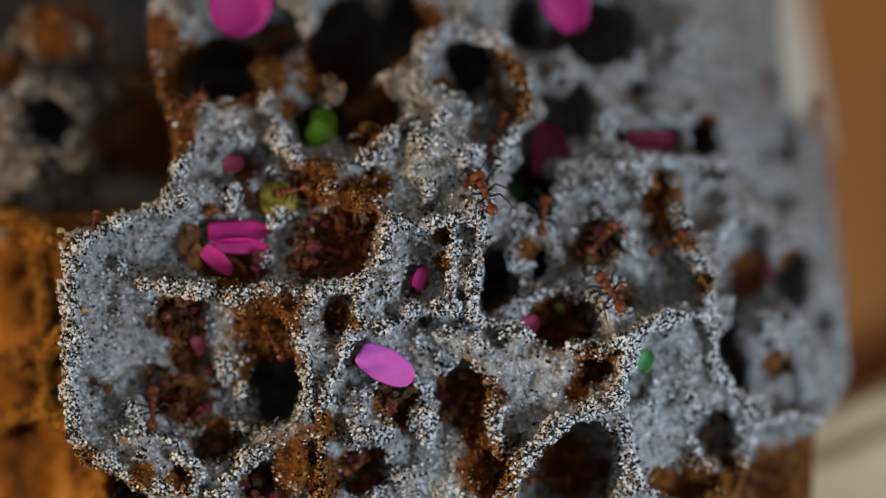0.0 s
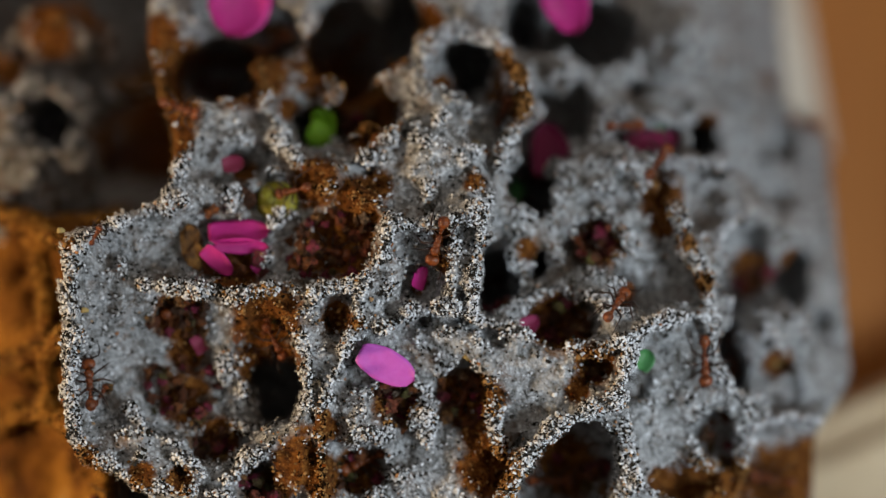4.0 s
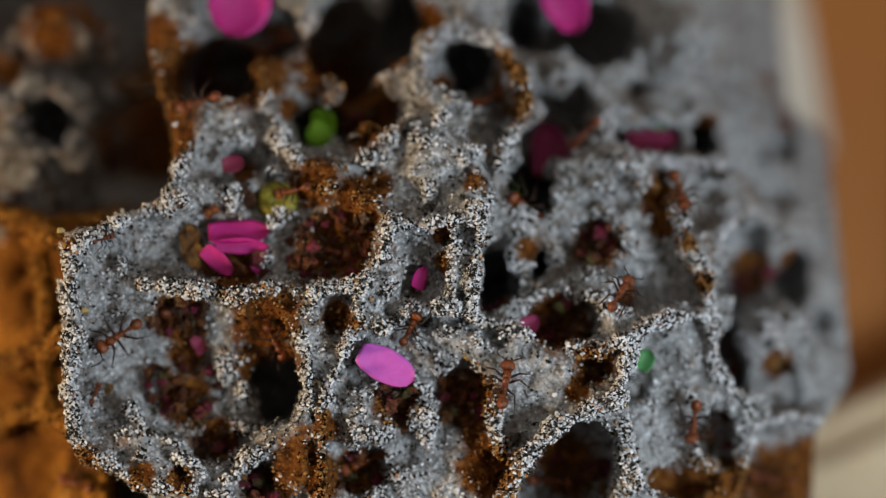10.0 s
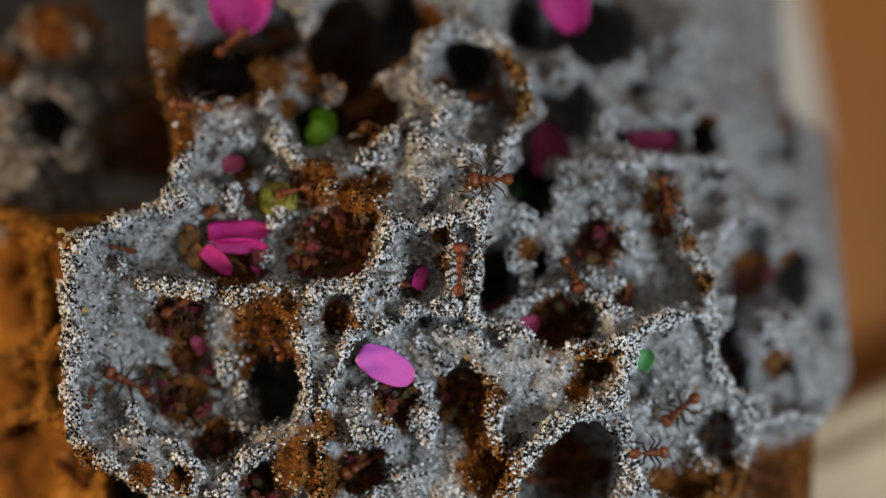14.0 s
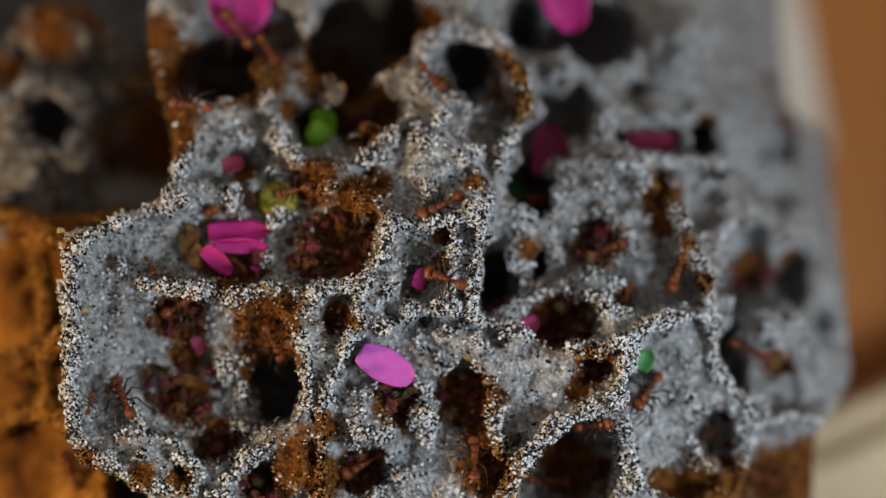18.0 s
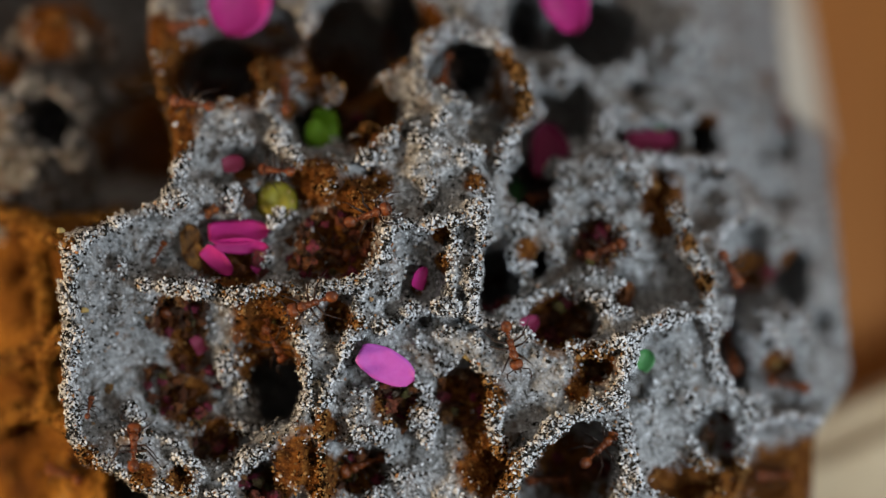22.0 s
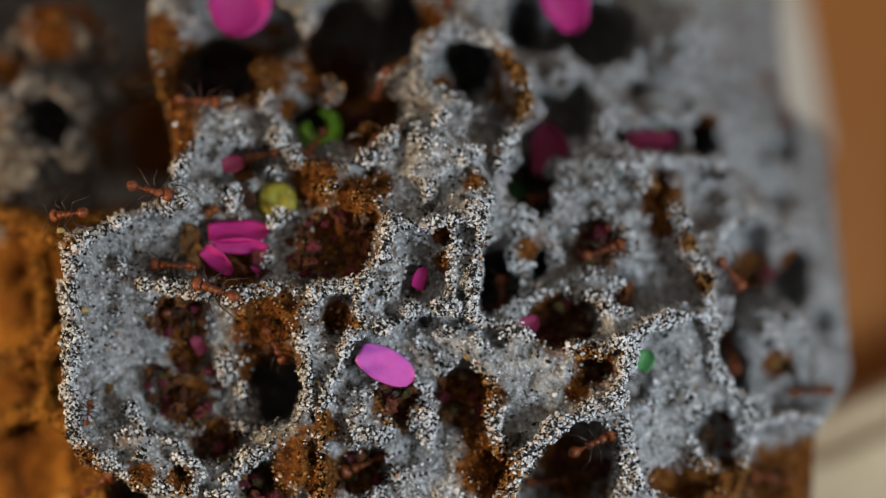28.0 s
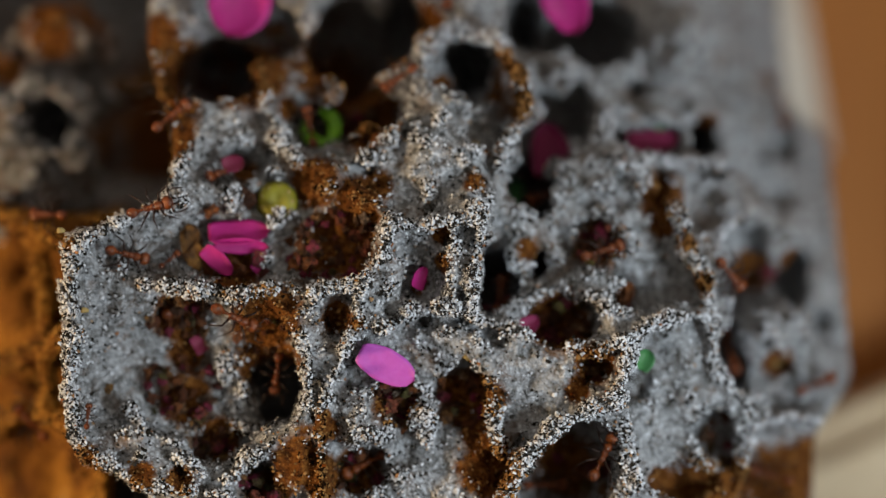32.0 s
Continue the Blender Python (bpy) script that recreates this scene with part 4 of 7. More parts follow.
petal("petal", "wilted dark red petal piece among crumbs", "petal", (-24.03, 6.5, -7.77), 2.2, 1.0, 5, WILTED, 0.4, 10, 0, 0.5, 12)
petal("petal", "wilted red petal piece on brown crumbs", "petal", (-2.91, 4.5, -14.51), 2.0, 1.4, 25, SHADED_MAGENTA, 0.4, 0, 0, 0.5, 13)
petal("petal", "small wilted dark red petal in a chamber", "petal", (17.99, 11, -11.99), 1.9, 1.6, 0, WILTED, 0.4, 0, 0, 0.5, 14)
petal("petal", "small red petal piece in a shallow chamber", "petal", (-18.05, 6, 7.36), 2.0, 1.5, 10, WILTED, 0.3, 0, 0, 0.2, 15)
petal("petal", "dark red petal strip among brown crumbs", "petal", (14.91, 12, 0.65), 2.2, 1.1, 70, WILTED, 0.4, 0, 0, 0.5, 16)
petal("petal", "dark magenta petal piece among brown crumbs", "petal", (-15.82, 4.5, -1.80), 1.4, 0.8, -50, MAGENTA, 0.4, 0, 0, 0.5, 17)
petal("petal", "dark red petal piece in a deep chamber", "petal", (0.79, 11, -14.57), 2.6, 1.6, 30, WILTED, 0.4, 0, 0, 0.5, 18)
petal("leaf_piece", "dull green leaf piece in a small chamber", "leaf", (17.3, 4.6, -9.5), 1.9, 1.8, 60, DULL_GREEN, 0.4, 0, 0, 0.2, 19)
petal("leaf_piece", "small green leaf piece at a hole's edge", "leaf", (0.10, 15, 14.50), 1.7, 1.3, 80, DULL_GREEN, 0.4, 0, 0, 0.6, 20)
petal("leaf_piece", "small dark green leaf piece in shade", "leaf", (6.66, 19, 5.23), 2.0, 1.5, 80, DULL_GREEN, 0.4, 0, 0, 0.6, 21)
petal("leaf_piece", "small green leaf piece among crumbs", "leaf", (-4.78, 6, -15.17), 1.5, 0.8, 10, DULL_GREEN, 0.4, 0, 0, 0.6, 22)
petal("leaf_piece", "small green leaf piece among crumbs", "leaf", (-22.49, 7.5, -12.20), 1.2, 0.7, 40, DULL_GREEN, 0.4, 0, 0, 0.6, 23)
petal("leaf_piece", "small green leaf piece in a chamber", "leaf", (19.71, 19, 11.33), 1.5, 1.0, 60, DULL_GREEN, 0.4, 0, 0, 0.6, 24)


def flower_disc(at):
    """A round yellow flower bud, dimpled in the middle, with a ring of small scales."""
    ob = thing("flower_disc", "round yellow-green flower disc in an open chamber", "flower", "plant pieces in the comb", mm(*at))
    bm = bmesh.new()
    for v in blob(bm, (0, 0, 0), (1.75, 1.1, 1.75), None, 0.08, 3, 4):
        r = math.hypot(v.co.x, v.co.z)
        if v.co.y < 0:
            v.co.y += 0.75 * math.exp(-(r / 0.6) ** 2) + 0.07 * math.sin(9 * math.atan2(v.co.z, v.co.x)) * min(1, r)
    part("disc", bm, YELLOW, ob)
    bm = bmesh.new()
    for k in range(9):
        a = 2 * math.pi * k / 9
        blob(bm, (1.3 * math.cos(a), -0.62, 1.3 * math.sin(a)), (0.22, 0.14, 0.22), None, 0.2, 1, k)
    part("scale_ring", bm, STRAW, ob)
    return ob


flower_disc((-14.31, 6.5, 4.10))


def rolled_leaf(at):
    """A bright green leaf piece rolled into an open ring, its axis along x; ants turn it later on."""
    ob = thing("rolled_leaf", "bright green rolled leaf piece held in a chamber", "leaf", "plant pieces in the comb", mm(*at))
    bm = bmesh.new()
    rings = []
    for i in range(25):
        a = radians(-205 + 300 * i / 24)
        taper = min(1.0, 0.45 + 0.16 * min(i, 24 - i))
        c = Vector((0, math.cos(a), math.sin(a)))
        line = []
        for k in range(12):
            w = 2 * math.pi * k / 12
            r = 1.12 + 0.58 * taper * math.cos(w) * (1 + 0.10 * noise.noise(Vector((i * 0.35, k * 0.5, 3))))
            line.append(bm.verts.new(c * r * 1.08 + Vector((1.15 * taper * math.sin(w) + 0.10 * noise.noise(c * 1.5), 0, 0.22 * math.sin(a)))))
        rings.append(line)
    for p, q in zip(rings, rings[1:]):
        for k in range(12):
            bm.faces.new((p[k], p[(k + 1) % 12], q[(k + 1) % 12], q[k]))
    bm.faces.new(rings[0][::-1])
    bm.faces.new(rings[-1])
    bmesh.ops.recalc_face_normals(bm, faces=bm.faces)
    part("leaf_roll", bm, GREEN, ob)
    bm = bmesh.new()
    tube(bm, [(0.9, 1.75 * math.cos(radians(w)), 1.75 * math.sin(radians(w)) * 1.12) for w in range(-190, 90, 20)], [0.05] + [0.09] * 12 + [0.05], 5)
    part("leaf_edge", bm, GREEN, ob)
    return ob


green_leaf = rolled_leaf((-10.75, 12.0, 10.6))

# crumbs of leaf pulp, heaped in the chambers
CRUMB_MESHES = []
for k in range(7):
    bm = bmesh.new()
    blob(bm, (0, 0, 0), (1.0, 0.75 + 0.1 * (k % 3), 0.55 + 0.12 * (k % 4)), None, 1.05, 2, k + 1)
    bmesh.ops.scale(bm, vec=(MM, MM, MM), verts=bm.verts)
    me = bpy.data.meshes.new("leaf_crumb")
    bm.to_mesh(me)
    bm.free()
    me.materials.append(CRUMB)
    CRUMB_MESHES.append(me)
bpy.context.view_layer.update()
crumb_rng = random.Random(5)
deep_v, deep_f = [], []


def crumb(at, size, mesh=None):
    ob = new("leaf_crumb", mesh or crumb_rng.choice(CRUMB_MESHES))
    ob.matrix_world = Matrix.LocRotScale(mm(*at), Euler([crumb_rng.uniform(0, 6.28) for _ in range(3)]), (size, size, size))
    return tagged(ob, "rust-brown crumb of chewed leaf in a chamber", "leaf crumb", "leaf crumbs")


def heap(x, z, rx, rz, count, small, large, nearest):
    """Let crumbs fall back into a chamber and rest on its floor or on one another."""
    placed = []
    for _ in range(count * 4):
        if len(placed) >= count:
            break
        a, r = crumb_rng.uniform(0, 6.28), math.sqrt(crumb_rng.random())
        px, pz = x + rx * r * math.cos(a), z + rz * r * math.sin(a)
        hit, place, _, _ = comb_body.ray_cast(mm(px, -12, pz), Vector((0, 1, 0)))
        if not hit:
            continue
        y, size = place.y / MM, crumb_rng.uniform(small, large)
        if y < nearest:
            continue
        near = [q for q in placed if (q[0] - px) ** 2 + (q[2] - pz) ** 2 < (0.75 * (q[3] + size)) ** 2]
        y = min([y - 0.35 * size] + [q[1] - 0.6 * size for q in near])
        if nearest > 3:
            m = Matrix.LocRotScale(mm(px, y, pz), Euler([crumb_rng.uniform(0, 6.28) for _ in range(3)]), (size, size, size))
            shape = crumb_rng.choice(CRUMB_MESHES)
            base = len(deep_v)
            deep_v.extend(m @ v.co for v in shape.vertices)
            deep_f.extend([base + k for k in p.vertices] for p in shape.polygons)
        else:
            crumb((px, y, pz), size)
        placed.append((px, y, pz, size))


heap(-9.1, 0.1, 4.3, 3.1, 64, 0.30, 0.62, 2.5)
heap(-17.5, -1.4, 2.9, 1.5, 16, 0.30, 0.66, 3)
heap(-22.5, -12.1, 3.5, 3.0, 56, 0.25, 0.60, 3)
heap(-22.5, -5.9, 2.9, 2.1, 32, 0.30, 0.66, 3)
heap(-19.5, -16.8, 2.3, 1.7, 20, 0.30, 0.66, 2.5)
heap(-4.3, -13.3, 2.4, 2.3, 36, 0.30, 0.66, 3)
heap(1.8, -12.9, 2.3, 2.8, 18, 0.35, 0.72, 4)
heap(10.0, -6.7, 3.5, 2.3, 28, 0.35, 0.72, 5)
heap(13.8, 0.3, 2.5, 2.0, 29, 0.35, 0.72, 8)
heap(-7.0, -19.3, 2.3, 2.0, 17, 0.30, 0.66, 3)
heap(-19.6, 15.3, 3.3, 2.8, 18, 0.40, 0.78, 10)
heap(-7.1, 10.8, 2.8, 2.0, 18, 0.35, 0.72, 9)
heap(19.2, 9.5, 2.5, 1.1, 10, 0.35, 0.66, 14)
heap(-15.1, 19.0, 1.7, 1.1, 6, 0.40, 0.78, 12)
heap(24.7, -16.8, 1.9, 2.0, 9, 0.35, 0.72, 9)
heap(29.2, -2.5, 2.6, 1.5, 6, 0.45, 0.84, 15)
heap(4.6, -3.5, 1.8, 2.2, 10, 0.35, 0.72, 5)
heap(8.2, 4.9, 2.0, 2.0, 6, 0.40, 0.72, 10)
heap(-15.5, -7.8, 2.5, 1.8, 10, 0.25, 0.54, 3)
heap(13.0, -10.2, 1.2, 1.1, 9, 0.25, 0.54, 2)
heap(11.4, -20.1, 3.5, 2.0, 10, 0.40, 0.78, 5)
heap(-14.8, -20.0, 2.7, 1.8, 21, 0.32, 0.72, 2.5)
heap(-23.9, -19.2, 1.9, 0.8, 8, 0.25, 0.48, 1)
tagged(new("leaf_pulp", mesh_from("leaf_pulp", deep_v, deep_f, DEEP_CRUMB, False)), "rust-brown and red leaf pulp deep in the chambers", "leaf pulp", kind="stuff")
crumb((-21.54, 5, 0.19), 1.5)
crumb((-17.17, 6, 4.34), 1.3)
crumb((-19.87, 4, 3.25), 0.7)
crumb((15.6, 7.2, -3.8), 1.15)
crumb((15.5, 7.4, -4.9), 0.8)
crumb((7.14, 4.6, -13.16), 0.45)
crumb((-28.59, 3, -11.88), 0.42)
crumb((19.90, 11.5, -16.23), 0.5)


def straw(at, size):
    bm = bmesh.new()
    blob(bm, (0, 0, 0), (size, size * 0.7, size * 0.8), None, 0.6, 2, int(size * 10))
    ob = part("straw_bit", bm, STRAW)
    ob.location = mm(*at)
    return tagged(ob, "tiny straw-yellow plant grain stuck on the comb", "plant grain", "straw grains")


for at, size in (((2.07, 2.2, -9.15), 0.42), ((18.01, 11.3, -19.25), 0.5), ((-30.35, 0.2, -5.17), 0.35), ((2.85, 8.6, 9.00), 0.45), ((5.54, 7.5, 9.85), 0.3), ((-32.36, 0.2, 1.58), 0.35),
                 ((-11.29, 0, -3.64), 0.35), ((29.92, 19.5, -10.18), 0.9)):
    straw(at, size)

# ---- the ants ----
def build_ant():
    """A spiny orange-brown leafcutter worker, 5 mm long, head towards +x, feet at z = 0."""
    ant = thing("leafcutter_ant", "orange-brown spiny leafcutter worker ant walking on the comb", "ant", "leafcutter ants")
    bm = bmesh.new()
    blob(bm, (0.75, 0, 0.95), (0.50, 0.42, 0.40), None, 0.06, 2, 1)
    blob(bm, (0.20, 0, 0.98), (0.42, 0.33, 0.34), None, 0.06, 2, 2)
    blob(bm, (-0.32, 0, 0.92), (0.48, 0.30, 0.30), None, 0.06, 2, 3)
    for x, y, z, dx, dy, dz in ((0.85, 0.28, 1.22, 0.10, 0.16, 0.26), (0.85, -0.28, 1.22, 0.10, -0.16, 0.26), (0.25, 0.20, 1.20, 0.0, 0.08, 0.2), (0.25, -0.20, 1.20, 0.0, -0.08, 0.2),
                                (-0.55, 0.18, 1.08, -0.26, 0.14, 0.22), (-0.55, -0.18, 1.08, -0.26, -0.14, 0.22)):
        tube(bm, [(x, y, z), (x + dx, y + dy, z + dz)], [0.07, 0.012], 5)
    part("thorax", bm, ANT_BODY, ant)
    bm = bmesh.new()
    blob(bm, (-0.92, 0, 0.86), (0.20, 0.16, 0.20), None, 0.1, 2, 4)
    blob(bm, (-1.22, 0, 0.86), (0.20, 0.22, 0.21), None, 0.1, 2, 5)
    tube(bm, [(-0.7, 0, 0.86), (-1.4, 0, 0.86)], [0.09, 0.09])
    part("petiole", bm, ANT_BODY, ant)
    bm = bmesh.new()
    for v in blob(bm, (-1.88, 0, 0.92), (0.57, 0.50, 0.48), None, 0.04, 3, 6):
        if v.co.x < -2.3:
            v.co.y *= 0.85
    part("gaster", bm, ANT_BODY, ant, "rounded matt gaster")
    bm = bmesh.new()
    for v in blob(bm, (1.62, 0, 0.92), (0.56, 0.62, 0.42), None, 0.03, 3, 7):
        back = max(0.0, 1.62 - v.co.x)
        v.co.x += 0.35 * back * math.exp(-(v.co.y / 0.18) ** 2)
        v.co.y *= 1.0 + 0.12 * back
    for s in (1, -1):
        tube(bm, [(1.3, 0.42 * s, 1.12), (1.12, 0.52 * s, 1.30)], [0.06, 0.01], 5)
    head = part("head", bm, ANT_BODY, ant)
    for s in (1, -1):
        bm = bmesh.new()
        blob(bm, (1.72, 0.52 * s, 1.05), (0.08, 0.05, 0.08), None, 0, 1, 1)
        part("eye", bm, ANT_LEG, head, "tiny dark eye")
        bm = bmesh.new()
        tube(bm, [(2.05, 0.22 * s, 0.82), (2.35, 0.26 * s, 0.78), (2.50, 0.08 * s, 0.76)], [0.11, 0.09, 0.02], 5)
        part("mandible", bm, ANT_LEG, head, "dark toothed mandible")
        bm = bmesh.new()
        tube(bm, [(1.98, 0.22 * s, 1.05), (2.10, 0.62 * s, 1.40), (2.20, 1.00 * s, 1.55), (2.62, 1.10 * s, 1.25), (3.05, 1.00 * s, 0.85), (3.30, 0.92 * s, 0.62)],
             [0.06, 0.06, 0.06, 0.06, 0.065, 0.04], 5)
        part("antenna", bm, ANT_LEG, head, "long elbowed antenna")
    for x0, knee, shin, foot in ((0.65, (0.50, 0.80, 0.55), (1.05, 1.25, -0.30), (1.45, 1.60, -0.70)), (0.15, (-0.10, 0.95, 0.60), (-0.30, 1.60, -0.32), (-0.60, 2.00, -0.70)),
                                 (-0.35, (-0.65, 0.95, 0.58), (-1.35, 1.35, -0.32), (-2.05, 1.65, -0.70))):
        for s in (1, -1):
            bm = bmesh.new()
            bend = [Vector((x, y * s, z)) for x, y, z in ((0, 0, 0), (knee[0] * 0.2, 0.18, -0.05), knee, shin, foot)]
            line, width = [bend[0], bend[1]], [0.11, 0.12]
            for a, b, wa, wb in ((bend[1], bend[2], 0.115, 0.085), (bend[2], bend[3], 0.085, 0.06), (bend[3], bend[4], 0.045, 0.022)):
                line += [a.lerp(b, 0.12), a.lerp(b, 0.55), a.lerp(b, 0.95)]
                width += [wa, (wa + wb) / 2, wb]
            tube(bm, line, width, 6)
            leg = part("leg", bm, ANT_LEG, ant)
            leg.location = (x0 * MM, 0.18 * s * MM, 0.74 * MM)
    return ant


first_ant = build_ant()
ants = [first_ant]
for _ in range(30):
    ants.append(copy_thing(first_ant, Matrix.Identity(4)))
for ant, size in zip(ants, (1, 0.5, 0.5, 0.85, 1, 1, 1, 0.95, 0.95, 0.9, 0.95, 0.9, 1, 1, 0.8, 0.9, 0.95, 0.9, 0.85, 0.85, 0.85, 0.95, 0.9, 0.8, 0.9, 0.9, 0.9, 0.9, 0.9, 0.85, 1)):
    ant.scale = (size, size, size)
    if size < 0.6:
        tagged(ant, "tiny pale-brown minor leafcutter ant tending the comb")


def legs_of(ant):
    return [o for o in ant.children if o.name.startswith("leg")]


def stride(ant, spans):
    """Swing the legs in two alternating tripods while the ant walks; spans are (start, end) in seconds."""
    for k, leg in enumerate(legs_of(ant)):
        rest, side = leg.location.copy(), 1 if leg.location.y > 0 else -1
        beat = 1 if (k // 2 + k) % 2 else -1
        rows = [(0.0, 0.0)]
        for a, b in spans:
            n = max(2, int((b - a) / 0.3))
            rows += [(a + 0.02, 0.0)] + [(a + (b - a) * i / n, beat * 17.0 * (-1) ** i) for i in range(1, n)] + [(b - 0.02, 0.0)]
        rows.append((SECONDS, 0.0))
        walk(leg, [(t, Matrix.Translation(rest) @ pose(0, 0, 0, 4 * side * (1 if w * beat > 0 else 0), 0, w)) for t, w in rows])


def motions():
    """Where each ant stands (mm in the plan) and how it is turned, through the clip."""
    def at(x, y, z, rx, ry, rz):
        return Matrix.Translation(mm(x, y, z)) @ pose(0, 0, 0, rx, ry, rz)

    walk(ants[0], [
        (0, at(-24.8, 3.9, -14.0, -4, -55, 93)), (0.5, at(-25.6, 1.1, -14.5, -56, -60, 142)), (1, at(-26.7, 0.6, -15.2, -62, -34, 136)),
        (1.5, at(-28.0, 1.0, -14.9, -73, -29, 148)), (2, at(-29.3, 1.5, -14.6, 79, -159, 29)), (2.5, at(-29.9, 1.1, -14.0, 70, -154, 40)),
        (3, at(-30.4, 0.1, -13.4, 63, -147, 43)), (3.5, at(-30.2, 1.6, -12.4, 44, -129, 53)), (4, at(-30.0, 2.3, -11.5, -28, -80, 117)),
        (4.5, at(-29.7, 2.6, -10.6, 57, -70, 35)), (5, at(-28.8, 3.2, -9.4, 119, -70, -30)), (5.5, at(-28.0, 4.0, -8.1, 134, -63, -48)),
        (6, at(-26.9, 3.0, -6.9, 146, -52, -62)), (6.5, at(-27.2, 2.2, -6.0, -23, -127, 109)), (7, at(-27.6, 2.0, -5.0, -13, -126, 101)),
        (7.5, at(-28.2, 1.2, -4.4, -0, -125, 90)), (8, at(-28.9, 2.4, -3.7, 12, -126, 80)), (8.5, at(-28.3, 1.1, -4.3, -12, -126, 100)),
        (9, at(-27.9, 1.0, -4.8, 147, -50, -63)), (9.5, at(-28.1, 2.3, -6.0, 60, -145, 45)), (9.75, at(-28.0, 2.6, -6.7, -92, -5, -154)),
        (10, at(-27.8, 2.9, -7.5, 96, 147, 11)), (10.5, at(-27.6, 3.9, -8.2, -81, 17, -151)), (11, at(-27.4, 4.1, -8.9, -88, 4, -149)),
        (11.5, at(-27.6, 4.2, -9.4, -91, -1, -149)), (12, at(-27.7, 4.2, -9.9, -94, -6, -148)), (13, at(-27.4, 4.3, -10.5, -94, -8, -154)),
        (13.5, at(-27.3, 4.4, -10.9, 85, -162, 16)), (14, at(-27.2, 4.3, -11.2, 83, -152, 14)), (14.5, at(-27.3, 4.3, -11.6, 82, -144, 13)),
        (15, at(-27.4, 4.1, -12.1, -61, -35, 136)), (15.5, at(-27.5, 4.0, -12.5, -54, -40, 131)), (16, at(-27.5, 3.5, -12.8, -46, -45, 126)),
        (16.5, at(-27.6, 3.5, -13.2, -36, -49, 119)), (17, at(-27.4, 0.9, -13.6, -25, -52, 110)), (17.5, at(-27.2, 1.6, -13.3, -35, -50, 118)),
        (18, at(-27.0, 2.8, -13.0, -43, -46, 124)), (18.5, at(-26.5, 1.4, -13.6, -46, -45, 126)), (19, at(-26.1, 1.1, -14.2, -60, -51, 143)),
        (19.5, at(-26.1, 0.8, -15.0, -46, -62, 132)), (20, at(-26.2, 0.3, -15.8, -11, -55, 99)), (20.5, at(-25.9, 0.2, -16.3, 120, -106, -31)),
        (21, at(-25.5, 0.6, -16.8, 88, -112, 2)), (21.5, at(-25.7, -0.6, -16.9, -24, -60, 111)), (22, at(-26.0, -0.6, -17.0, -4, -61, 93)),
        (22.5, at(-26.3, 0.3, -17.8, 2, -66, 88)), (23, at(-26.5, 0.1, -18.4, -12, -104, 102)), (23.5, at(-26.9, -0.6, -18.5, -16, -126, 103)),
        (24, at(-27.3, -0.1, -18.7, -26, -128, 111)), (24.5, at(-27.9, -0.7, -18.7, 129, -42, -50)), (25, at(-29.6, 8.9, -19.4, 112, -28, -40)),
        (25.5, at(-30.1, 9.6, -20.0, 112, -28, -41)), (26, at(-30.6, 10.3, -20.3, 112, -28, -41)), (26.5, at(-31.1, 11.1, -20.9, 112, -29, -41)),
        (27, at(-31.5, 11.7, -21.3, 110, -30, -36)), (27.5, at(-32.0, 12.2, -21.8, 67, -29, 41)), (28, at(-32.5, 14.1, -22.4, 67, -29, 41)),
        (28.8, at(-32.9, 14.3, -22.7, 116, -32, -42)), (29.6, at(-33.3, 14.5, -23.1, 118, -34, -44)), (30.4, at(-33.6, 14.7, -23.5, 120, -36, -45)),
        (31.2, at(-34.0, 15.3, -24.0, 123, -38, -47)), (32, at(-34.4, 16.3, -24.4, 126, -40, -48)),
    ])
    stride(ants[0], [(0, 12), (13, 32)])
    walk(ants[1], [
        (0, at(-29.2, 3.6, -11.7, -72, -24, 141)), (2, at(-29.3, 3.6, -11.7, 86, -120, 5)), (2.5, at(-29.2, 3.6, -11.9, 0, -81, 90)),
        (3, at(-29.0, 3.3, -12.1, 132, -48, -51)), (6, at(-29.5, 3.2, -12.4, 45, -45, 54)), (10, at(-29.7, 2.8, -12.5, 32, -50, 64)),
        (14, at(-30.1, 2.5, -12.9, 17, -54, 76)), (17, at(-30.0, 1.5, -13.2, 17, -54, 76)), (32, at(-30.1, 1.2, -14.2, 25, -78, 65)),
    ])
    stride(ants[1], [(2, 3)])
